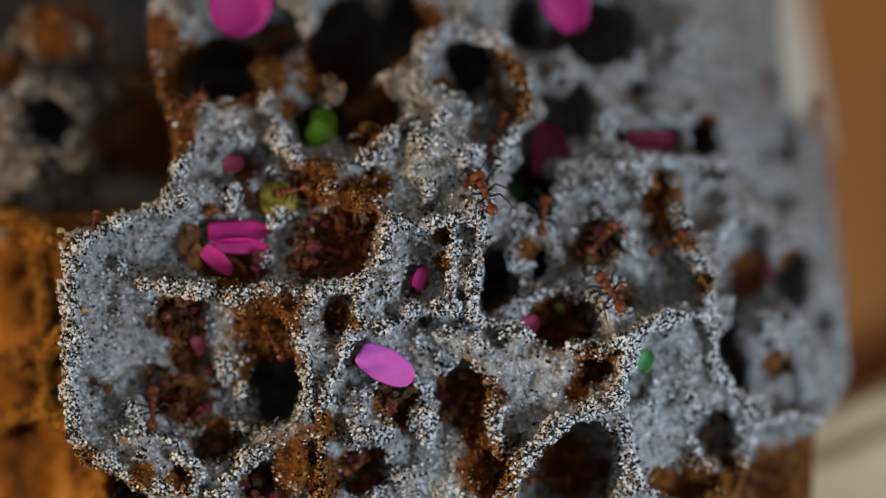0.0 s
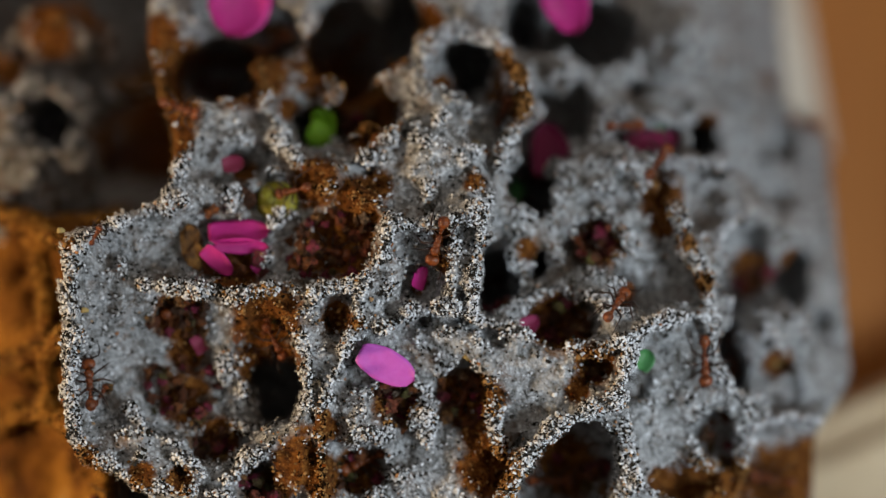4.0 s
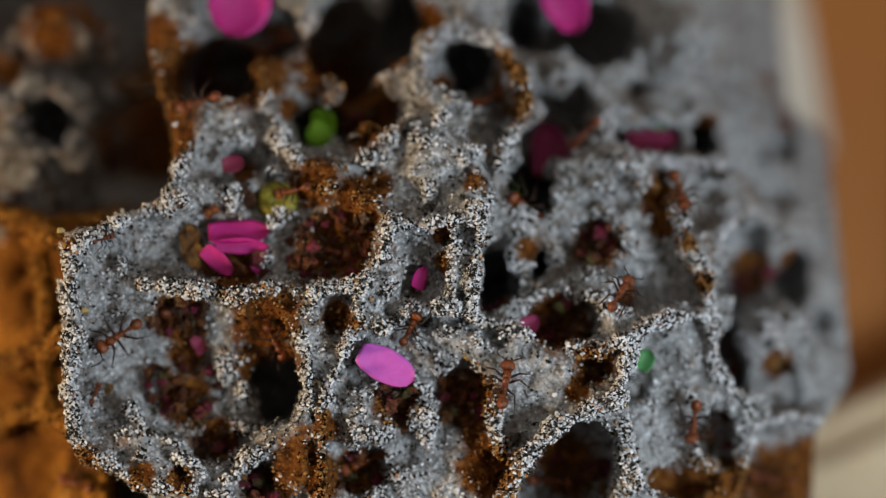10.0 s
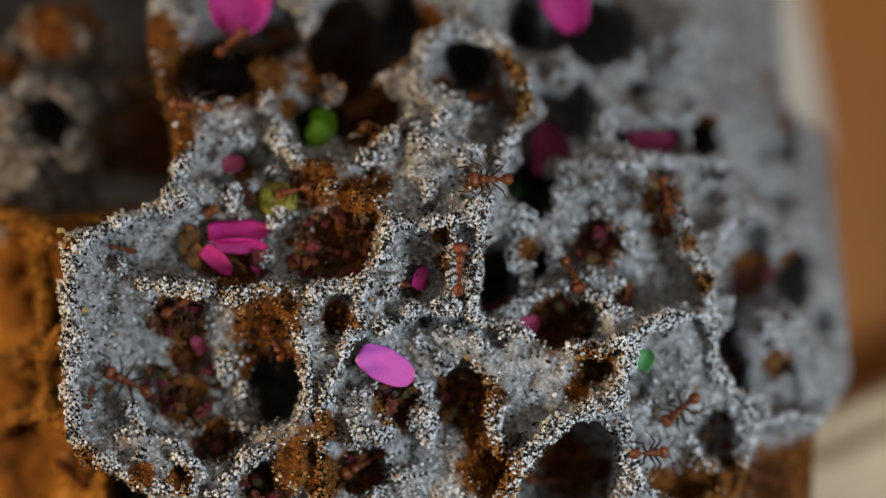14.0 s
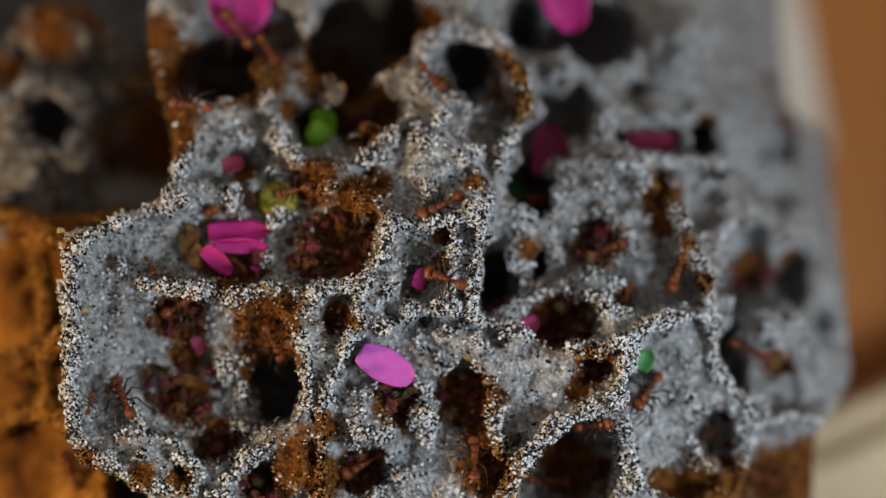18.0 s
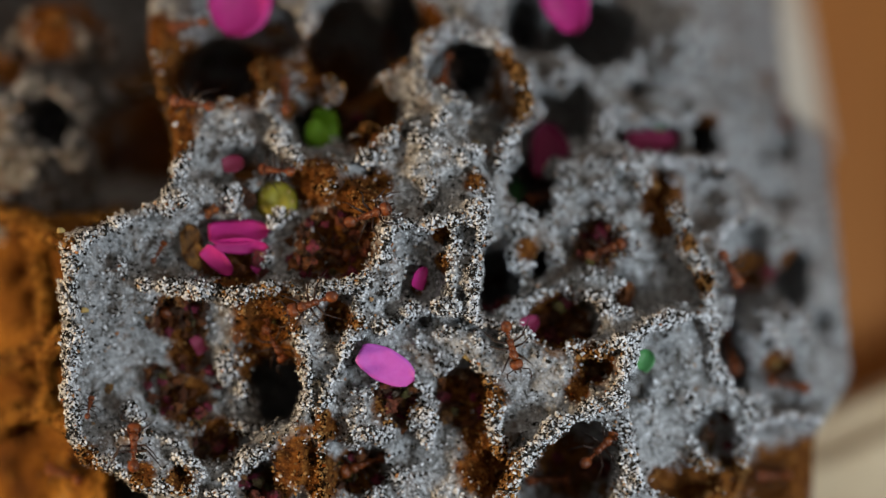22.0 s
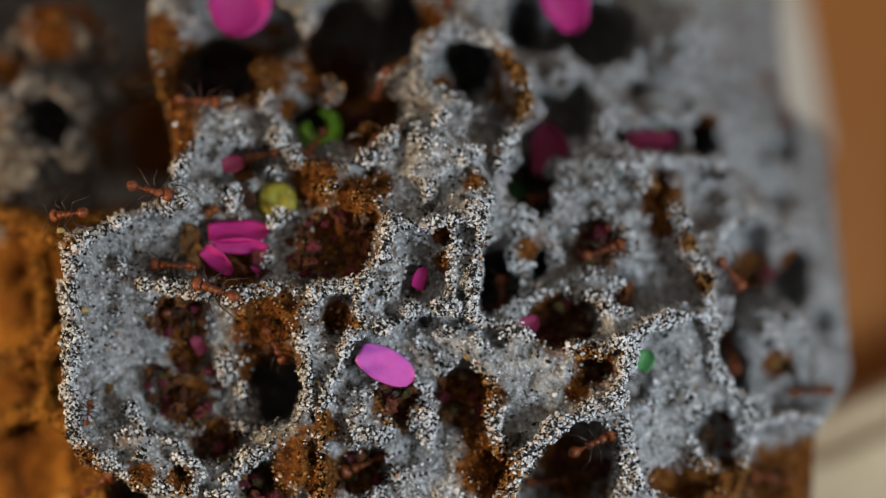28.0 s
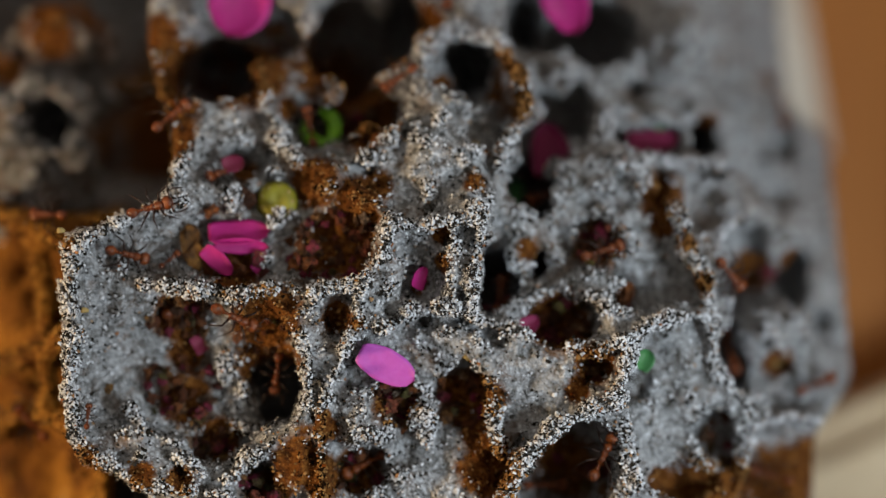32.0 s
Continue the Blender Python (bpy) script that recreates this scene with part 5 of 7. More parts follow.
    walk(ants[2], [
        (0, at(-29.5, -0.1, 2.2, 17, -54, 76)), (1, at(-29.4, 0.2, 1.8, 96, -70, -6)), (3, at(-29.2, -0.3, 1.5, 135, -45, -54)),
        (7, at(-29.0, -1.0, 1.2, 135, -45, -54)), (8, at(-29.0, -0.9, 1.1, 112, -42, -31)), (9, at(-29.2, 2.0, 0.9, 70, -27, 38)),
        (10, at(-29.1, 1.9, 0.8, 78, -16, 37)), (10.6667, at(-28.8, 2.5, 0.6, 82, -11, 36)), (11.3333, at(-28.6, 2.6, 0.4, 87, -6, 29)),
        (12, at(-28.3, 2.7, 0.2, 90, -0, 25)), (14, at(-27.5, 3.1, 0.0, 94, 9, 22)), (14.5, at(-27.2, 3.2, -0.2, 96, 14, 24)),
        (15, at(-26.8, 3.3, -0.4, 100, 17, 32)), (15.5, at(-26.4, 3.7, -0.6, 101, 22, 28)), (16, at(-26.0, 4.0, -0.8, 101, 28, 21)),
        (16.5, at(-25.6, 4.0, -1.0, 92, 35, 4)), (17, at(-25.2, 4.0, -1.2, 84, 40, -9)), (17.5, at(-25.0, 3.9, -1.4, 56, 39, -47)),
        (18, at(-24.8, 3.0, -1.7, 45, 45, -54)), (18.5, at(-24.7, 3.8, -1.6, 77, 21, -33)), (19, at(-24.6, 4.0, -1.4, 86, -9, 22)),
        (19.5, at(-24.6, 4.0, -1.2, 60, -35, 45)), (20, at(-24.6, 4.2, -1.1, 17, -54, 76)), (20.6667, at(-24.5, 4.4, -0.8, 38, -62, 56)),
        (21.3333, at(-24.4, 4.4, -0.5, 65, -64, 27)), (22, at(-24.3, 4.3, -0.2, 96, -60, -7)), (22.5, at(-24.2, 4.5, -0.4, 83, -34, 13)),
        (23, at(-24.0, 4.3, -0.7, 90, -10, 1)), (23.5, at(-23.9, 4.3, -1.0, 88, 15, -6)), (24, at(-23.8, 4.2, -1.3, 79, 39, -17)),
        (24.5, at(-23.9, 4.3, -1.0, 90, 5, -3)), (25, at(-24.1, 4.4, -0.7, 84, -30, 11)), (26, at(-24.0, 4.3, -0.9, 88, -20, 7)),
        (27, at(-23.9, 4.2, -1.2, 89, -10, 6)), (28, at(-23.8, 4.1, -1.4, 90, -0, 7)), (29.3333, at(-23.7, 4.2, -1.2, 88, -13, 8)),
        (30.6667, at(-23.5, 4.3, -1.0, 86, -26, 9)), (32, at(-23.4, 4.3, -0.9, 85, -40, 8)),
    ])
    stride(ants[2], [(7, 12), (14, 32)])
    walk(ants[3], [
        (0, at(-12.5, 5.1, 5.1, -97, 10, 144)), (18, at(-12.5, 5.1, 5.1, -97, 10, 144)), (19, at(-12.5, 5.1, 5.1, -93, 5, 145)),
        (19.5, at(-11.8, 4.4, 5.9, -86, -5, 145)), (20, at(-11.0, 3.4, 6.9, -79, -15, 144)), (21, at(-12.0, 3.7, 7.2, -86, -13, 161)),
        (21.5, at(-12.9, 4.4, 7.0, -85, -8, 146)), (22, at(-13.9, 4.8, 6.7, -87, -4, 145)), (22.5, at(-14.8, 5.4, 6.8, -88, -3, 145)),
        (23, at(-15.8, 7.6, 7.0, -89, -1, 145)), (23.5, at(-16.7, 8.1, 7.0, -90, 0, -147)), (24, at(-17.4, 5.2, 7.1, -89, 2, -145)),
        (25, at(-18.3, 6.2, 7.0, -90, 1, -164)), (25.5, at(-17.7, 5.2, 7.2, -88, 2, -145)), (26, at(-17.2, 6.1, 7.4, -87, 4, -145)),
        (26.5, at(-16.8, 8.3, 7.6, -86, 5, -145)), (27, at(-16.3, 8.0, 7.8, -88, 8, -164)), (27.5, at(-15.8, 7.9, 7.9, -96, 8, 145)),
        (28, at(-15.3, 7.6, 8.2, -97, 9, 144)), (28.5, at(-15.8, 7.9, 7.9, -95, 7, 145)), (29, at(-16.4, 8.1, 7.6, -87, 6, -154)),
        (29.5, at(-17.2, 6.2, 7.5, -88, 3, -145)), (30, at(-18.1, 5.2, 7.3, -90, 0, -145)), (31, at(-18.3, 5.4, 7.2, -90, 0, 149)),
        (31.5, at(-18.8, 5.4, 6.8, -95, 9, 150)), (32, at(-19.4, 6.5, 6.5, -78, 17, -143)),
    ])
    stride(ants[3], [(19, 20), (21, 24), (25, 30), (31, 32)])
    walk(ants[4], [
        (0, at(14.5, 2.5, -4.0, -50, -45, 130)), (0.5, at(13.3, 3.0, -4.0, -61, -34, 136)), (1, at(12.0, 3.1, -4.0, -71, -24, 141)),
        (1.5, at(13.0, 4.0, -3.0, -49, -43, 128)), (2, at(13.9, 5.1, -2.1, -13, -54, 101)), (2.5, at(13.3, 3.5, -1.1, -29, -51, 113)),
        (3, at(13.2, 10.4, -0.2, -43, -46, 124)), (3.5, at(12.6, 8.3, 0.0, -45, -45, 126)), (4, at(12.0, 10.0, 0.3, -48, -44, 128)),
        (4.5, at(11.5, 10.1, 0.5, -59, -48, 140)), (5, at(10.8, 8.3, 0.7, -66, -48, 150)), (5.5, at(10.3, 7.2, 0.9, 106, -132, -21)),
        (6, at(9.7, 6.2, 1.2, 100, -133, -13)), (6.5, at(9.9, 7.2, 2.2, 56, -127, 40)), (7, at(10.1, 7.4, 3.1, -28, -52, 113)),
        (7.5, at(9.7, 7.1, 2.2, 64, -133, 34)), (8, at(9.3, 6.1, 1.2, 84, -149, 11)), (8.5, at(8.7, 6.9, 1.5, 74, -156, 36)),
        (9, at(8.1, 6.9, 1.8, 87, -154, 7)), (9.5, at(7.4, 7.3, 2.8, 89, -148, 2)), (10, at(6.7, 8.1, 3.9, 67, -150, 41)),
        (10.5, at(6.8, 18.0, 4.9, 59, -144, 45)), (11, at(6.7, 17.9, 5.8, 50, -138, 51)), (11.5, at(5.6, 6.7, 6.0, 60, -144, 45)),
        (12, at(4.8, 5.3, 6.3, 68, -151, 41)), (13, at(4.6, 4.7, 6.6, 66, -150, 41)), (13.5, at(4.0, 3.8, 6.2, -100, -15, -144)),
        (14, at(3.4, 1.6, 5.9, -89, 1, -145)), (14.5, at(2.9, 2.2, 5.5, -89, 1, -146)), (15, at(2.3, 1.7, 5.2, -90, 1, -167)),
        (15.5, at(1.8, 1.4, 4.9, -90, 0, -174)), (16, at(1.3, 1.2, 4.6, -90, -0, 159)), (16.5, at(0.9, 0.8, 3.9, -71, 36, -150)),
        (17, at(0.6, 0.3, 3.3, -24, 63, -112)), (17.5, at(0.1, 0.7, 3.5, -61, 47, -143)), (18, at(-0.5, 1.8, 3.6, 96, 153, 14)),
        (18.5, at(-0.9, 1.5, 4.7, 90, 174, -3)), (19, at(-1.3, 1.5, 5.7, -81, -13, 145)), (19.5, at(-4.5, 1.7, 5.4, 91, -163, -4)),
        (20, at(-7.6, 2.2, 5.2, -85, -18, 163)), (20.5, at(-8.3, 2.1, 4.1, 95, -158, -13)), (21, at(-9.1, 4.5, 3.1, 90, -153, 0)),
        (21.5, at(-9.3, 5.2, 2.3, 90, -153, 0)), (22, at(-9.7, 7.4, 1.6, 90, -153, 0)), (32, at(-9.7, 7.4, 1.6, 90, -153, 0)),
    ])
    stride(ants[4], [(0, 12), (13, 22)])
    walk(ants[5], [
        (0, at(20.0, 7.7, 0.8, 108, -24, -39)), (0.5, at(20.1, 5.8, -0.1, 124, -39, -47)), (1, at(20.2, 5.8, -1.0, 147, -50, -63)),
        (1.5, at(21.0, 3.9, -1.6, 97, -9, -36)), (1.75, at(21.2, 5.4, -2.5, 67, 30, -41)), (2, at(21.1, 5.2, -3.3, 135, 83, 45)),
        (2.5, at(21.8, 4.5, -5.3, 23, 76, -68)), (3, at(22.5, 5.2, -7.4, -25, 104, -115)), (3.5, at(22.4, 5.6, -8.5, -20, 102, -110)),
        (4, at(22.5, 5.9, -9.6, -15, 100, -105)), (4.5, at(22.3, 5.7, -10.7, -6, 98, -96)), (5, at(22.2, 6.0, -11.8, 10, 95, -80)),
        (5.5, at(22.3, 6.5, -12.9, 54, 93, -36)), (6, at(22.1, 5.5, -13.9, 7, 125, -84)), (7, at(21.4, 5.1, -14.1, 12, 126, -80)),
        (9, at(21.6, 4.9, -13.9, 6, 125, -85)), (11, at(21.5, 6.8, -15.0, 11, 125, -81)), (12, at(21.2, 5.3, -14.9, 12, 126, -80)),
        (12.5, at(21.0, 5.1, -14.6, 34, 130, -63)), (13, at(20.7, 4.7, -14.3, 51, 138, -50)), (13.5, at(20.6, 4.5, -13.8, 58, 143, -46)),
        (14, at(20.6, 4.9, -13.5, 65, 146, -40)), (14.6, at(20.0, 5.0, -13.2, 67, 145, -37)), (15.2, at(19.5, 5.7, -13.0, 73, 141, -26)),
        (15.8, at(19.0, 5.8, -12.7, 80, 139, -16)), (16.4, at(18.4, 5.2, -12.4, 90, 138, 0)), (17, at(17.9, 5.0, -12.1, -63, 33, -137)),
        (17.5, at(17.6, 4.9, -12.4, -58, 37, -134)), (18, at(17.2, 5.2, -12.7, -53, 41, -131)), (19, at(16.8, 0.1, -13.4, -60, 35, -135)),
        (19.5, at(16.2, 3.2, -14.4, -61, 35, -136)), (20, at(15.3, 0.4, -15.2, 90, 137, 0)), (20.5, at(14.6, 2.4, -16.0, 90, 135, 0)),
        (20.6667, at(14.1, -0.7, -16.3, 111, 74, 22)), (20.8333, at(13.9, 4.1, -16.8, 81, 13, -36)), (21, at(13.3, 3.4, -17.0, 90, -44, -0)),
        (22, at(13.5, 3.4, -16.9, 90, -44, -0)), (22.5, at(13.2, 3.4, -16.9, 90, -28, -0)), (23, at(12.8, 3.4, -17.0, 90, -12, -0)),
        (23.5, at(13.4, 3.4, -17.3, 90, -41, -0)), (24, at(14.0, 3.4, -17.8, 90, -71, -0)), (25, at(13.9, 3.4, -17.9, 90, -74, -0)),
        (25.6, at(13.7, 3.4, -17.6, 90, -64, -0)), (26.2, at(13.5, 3.4, -17.3, 90, -55, -0)), (26.8, at(13.3, 3.4, -17.0, 90, -45, -0)),
        (27.4, at(13.1, 3.4, -16.7, 90, -36, -0)), (28, at(12.9, 3.4, -16.5, 90, -26, -0)), (29, at(13.2, 3.4, -16.8, 90, -33, -0)),
        (29.5, at(13.4, 3.4, -17.0, 90, -48, -0)), (30, at(13.7, 3.4, -17.3, 90, -64, -0)), (32, at(13.7, 3.4, -17.6, 90, -63, -0)),
    ])
    stride(ants[5], [(0, 6), (12, 18), (19, 20), (20.5, 21), (22, 24), (25, 28), (29, 30)])
    walk(ants[6], [
        (0, at(3.7, 0.6, 4.4, -41, -53, 125)), (0.5, at(3.4, -0.4, 3.4, 95, -104, -6)), (1, at(3.0, -0.6, 2.3, 20, -105, 71)),
        (1.5, at(2.0, -0.5, 2.3, 84, -138, 9)), (2, at(1.1, -0.7, 2.2, -90, 1, 178)), (2.33333, at(0.9, -0.6, 1.9, 82, -132, 10)),
        (2.66667, at(0.8, -0.9, 1.4, 83, -82, 8)), (3, at(0.6, -0.9, 0.8, 108, -28, -36)), (3.4, at(0.4, -0.1, 0.7, 88, 20, -5)),
        (3.8, at(-0.1, 1.0, 0.7, 83, 74, -7)), (4.2, at(-0.5, 0.6, 0.9, 53, 139, -49)), (4.7, at(-1.1, 1.6, 0.1, 27, 128, -68)),
        (5.2, at(-1.7, 2.2, -0.6, -8, 125, -97)), (5.6, at(-1.7, 2.4, -2.7, 15, 54, -78)), (6, at(-1.7, 0.3, -4.8, 22, 53, -73)),
        (6.5, at(-1.7, 0.0, -6.4, 98, 80, 8)), (7, at(-1.7, 1.5, -8.0, -13, 121, -101)), (7.5, at(0.0, 0.4, -8.3, 123, 54, 39)),
        (8, at(1.7, 0.6, -8.6, 93, 37, 4)), (8.5, at(4.1, 0.7, -10.0, 95, 31, 10)), (9, at(6.5, 0.9, -11.4, 100, 24, 23)),
        (9.25, at(6.4, 1.0, -11.5, 80, -16, 34)), (9.5, at(6.3, 0.9, -11.6, 51, -55, 45)), (10, at(5.2, 0.3, -11.7, 21, -62, 72)),
        (10.5, at(4.5, 0.6, -11.4, 76, -53, 18)), (11, at(3.6, 0.7, -11.3, 107, -23, -38)), (11.5, at(3.1, 0.6, -10.1, 129, -86, -39)),
        (12, at(2.6, 1.0, -9.1, 84, -146, 11)), (12.5, at(1.7, 0.6, -7.1, 67, -136, 32)), (13, at(0.9, -1.0, -5.1, 61, -123, 34)),
        (13.5, at(1.2, 0.2, -3.3, 110, -104, -21)), (14, at(1.4, -0.5, -1.6, 50, -87, 40)), (17, at(1.6, -0.5, -1.8, 72, -87, 18)),
        (17.5, at(1.0, 0.0, -2.1, 88, -124, 2)), (18, at(0.6, -0.1, -2.6, -78, -16, 143)), (18.5, at(-0.4, 1.1, -3.4, -90, -0, 145)),
        (19, at(-1.3, 1.3, -4.3, 83, 162, -22)), (19.5, at(-2.3, 1.9, -3.3, -90, 1, 174)), (20, at(-3.3, 3.3, -2.2, -100, -13, -144)),
        (20.5, at(-5.7, -0.8, -2.8, -90, -0, -145)), (21, at(-8.1, -1.0, -3.5, 89, 164, -3)), (21.5, at(-9.7, 1.3, -4.0, 91, 162, 3)),
        (22, at(-11.1, -0.6, -4.6, 89, 161, -3)), (22.5, at(-12.9, 0.7, -4.6, -99, 16, 150)), (23, at(-14.5, -0.2, -4.5, -97, 17, 156)),
        (23.5, at(-15.4, -1.4, -3.9, -92, -6, -165)), (24, at(-16.4, -0.1, -3.3, -72, -24, 141)), (24.5, at(-17.4, 1.6, -2.8, -75, -20, 142)),
        (25, at(-18.6, 3.4, -2.3, -78, -16, 143)), (26, at(-18.7, 1.7, -2.7, -79, -16, 143)), (27, at(-18.8, 0.3, -3.1, -82, -17, 155)),
        (28, at(-19.0, 0.2, -3.5, -84, -17, 161)), (29, at(-18.6, -0.3, -4.2, -84, -19, 161)), (29.3333, at(-18.7, -0.1, -5.0, 71, 156, -39)),
        (29.6667, at(-18.8, 3.2, -5.8, 16, 126, -77)), (30, at(-18.8, 3.8, -6.4, 107, 47, 23)), (30.5, at(-18.5, 3.2, -5.9, 115, 32, 41)),
        (31, at(-18.1, 2.1, -5.3, 108, 24, 39)), (32, at(-17.9, 2.4, -5.7, 100, 24, 25)),
    ])
    stride(ants[6], [(0, 14), (17, 28), (29, 31)])
    walk(ants[7], [
        (0, at(14.0, 6.5, 1.3, 119, -42, -40)), (0.5, at(15.2, 9.3, 2.8, 78, -41, 18)), (1, at(16.2, 8.3, 4.2, 80, -35, 16)),
        (1.5, at(16.6, 7.8, 5.2, 122, -39, -45)), (2, at(17.1, 7.6, 6.2, 124, -56, -39)), (3, at(17.8, 8.2, 6.5, 46, -45, 54)),
        (3.6, at(18.2, 8.0, 6.9, 50, -43, 51)), (4.2, at(18.7, 10.8, 7.4, 53, -41, 49)), (4.8, at(19.2, 11.7, 7.8, 55, -39, 48)),
        (5.4, at(19.6, 10.9, 8.3, 58, -37, 46)), (6, at(20.1, 12.4, 8.7, 61, -35, 44)), (6.5, at(20.8, 12.6, 8.6, 68, -28, 40)),
        (7, at(21.8, 17.0, 8.6, 75, -20, 38)), (7.5, at(21.6, 12.9, 8.0, 86, -8, 26)), (8, at(21.8, 13.3, 7.4, 93, 6, 27)),
        (8.6, at(20.8, 13.0, 6.9, 139, 47, 57)), (9, at(19.6, 14.3, 5.6, 0, 71, -90)), (9.5, at(20.3, 13.1, 5.1, 17, 54, -76)),
        (10, at(20.7, 8.0, 4.5, 32, 51, -65)), (10.5, at(19.9, 12.9, 4.4, 8, 55, -83)), (11, at(18.3, 8.1, 5.5, -34, 50, -117)),
        (11.5, at(18.3, 8.0, 5.7, -56, 39, -133)), (12, at(18.3, 7.9, 6.0, -72, 24, -141)), (12.5, at(18.4, 8.4, 5.5, -54, 40, -132)),
        (13, at(18.4, 8.2, 5.0, -29, 51, -113)), (13.5, at(19.0, 9.1, 4.5, -6, 55, -95)), (14, at(19.4, 7.0, 4.0, 19, 54, -75)),
        (14.5, at(19.6, 12.0, 3.1, 32, 51, -65)), (15, at(19.2, 10.2, 1.9, 119, 58, 33)), (15.5, at(18.9, 8.6, 1.0, 118, 49, 35)),
        (16, at(18.7, 8.6, -0.0, 120, 36, 45)), (16.5, at(18.5, 9.4, -1.0, 114, 30, 41)), (17, at(18.3, 9.7, -2.0, 100, 28, 20)),
        (17.5, at(19.4, 9.1, -1.9, 87, 69, -3)), (18, at(20.3, 5.5, -1.6, 32, 129, -65)), (18.5, at(19.8, 8.9, -3.4, 34, 50, -63)),
        (19, at(18.7, 3.6, -5.0, 73, 23, -39)), (19.5, at(18.8, 2.4, -5.7, 92, 29, 4)), (20, at(19.0, 1.6, -6.3, 101, 28, 23)),
        (20.5, at(20.6, 4.9, -7.8, 121, 37, 46)), (21, at(22.1, 5.8, -9.4, 85, 63, -5)), (21.5, at(23.3, 5.3, -9.1, 116, 67, 28)),
        (22, at(25.8, 19.4, -9.3, 90, 76, -0)), (32, at(25.8, 19.4, -9.3, 90, 76, -0)),
    ])
    stride(ants[7], [(0, 2), (3, 22)])
    walk(ants[8], [
        (0, at(27.7, 24.7, -2.7, 90, 90, 0)), (14, at(27.7, 24.7, -2.7, 90, 90, 0)), (14.5, at(26.6, 22.6, -2.4, 6, 112, -84)),
        (15, at(24.7, 8.9, -1.9, -11, 64, -100)), (15.5, at(23.8, 8.6, -1.6, -12, 54, -100)), (16, at(23.0, 8.1, -1.2, -16, 54, -103)),
        (16.5, at(22.0, 4.9, -0.9, -20, 53, -106)), (17, at(21.2, 5.3, -0.6, 84, 104, -6)), (17.3333, at(21.1, 4.8, -0.9, 80, 44, -14)),
        (17.6667, at(20.8, 4.8, -1.0, 99, -12, -36)), (18, at(20.7, 8.0, -1.3, -26, -128, 111)), (18.3333, at(20.9, 5.7, -1.5, 103, -18, -37)),
        (18.6667, at(21.3, 5.2, -1.8, 77, 28, -26)), (19, at(21.6, 4.9, -2.0, 96, 83, 6)), (19.5, at(22.1, 4.9, -2.7, 86, 80, -4)),
        (20, at(22.5, 5.0, -3.3, 63, 75, -28)), (20.5, at(23.3, 5.2, -3.5, 121, 64, 34)), (21, at(24.3, 7.8, -3.7, 133, 44, 53)),
        (21.5, at(24.6, 8.7, -2.6, 133, 44, 53)), (22, at(24.8, 9.5, -1.4, 133, 44, 53)), (25, at(24.8, 9.4, -1.7, 124, 38, 47)),
        (32, at(24.7, 9.1, -1.9, 122, 37, 46)),
    ])
    stride(ants[8], [(14, 22)])
    walk(ants[9], [
        (0, at(26.3, 23.4, -9.9, 90, 93, 0)), (14, at(26.3, 23.4, -9.9, 90, 93, 0)), (14.5, at(25.9, 16.1, -9.5, -16, 126, -103)),
        (15, at(26.1, 15.5, -9.3, 146, 50, 63)), (15.5, at(26.4, 15.9, -9.2, 68, 54, -27)), (16, at(26.6, 14.6, -9.0, 63, 37, -40)),
        (16.5, at(26.7, 13.4, -8.8, 70, 26, -40)), (17, at(26.9, 13.5, -8.6, 78, 17, -37)), (18, at(27.4, 13.7, -9.1, 80, 22, -24)),
        (19, at(28.3, 14.2, -9.8, 104, 19, 37)), (20, at(29.3, 16.7, -10.6, 104, 19, 37)), (20.5, at(29.6, 17.1, -11.3, 103, 17, 37)),
        (21, at(29.8, 17.0, -12.0, 93, 19, 9)), (22, at(30.7, 16.9, -12.1, 91, 10, 5)), (23, at(31.4, 16.9, -12.4, 89, 6, -9)),
        (23.6667, at(31.9, 17.0, -12.5, 90, 3, 2)), (24.3333, at(32.4, 17.1, -12.6, 90, -0, 2)), (25, at(33.0, 17.5, -12.8, 90, -3, -8)),
        (29, at(33.0, 17.6, -12.6, 91, -8, -4)), (32, at(33.2, 17.7, -12.1, 84, -22, 16)),
    ])
    stride(ants[9], [(14, 17), (20, 21), (23, 25)])
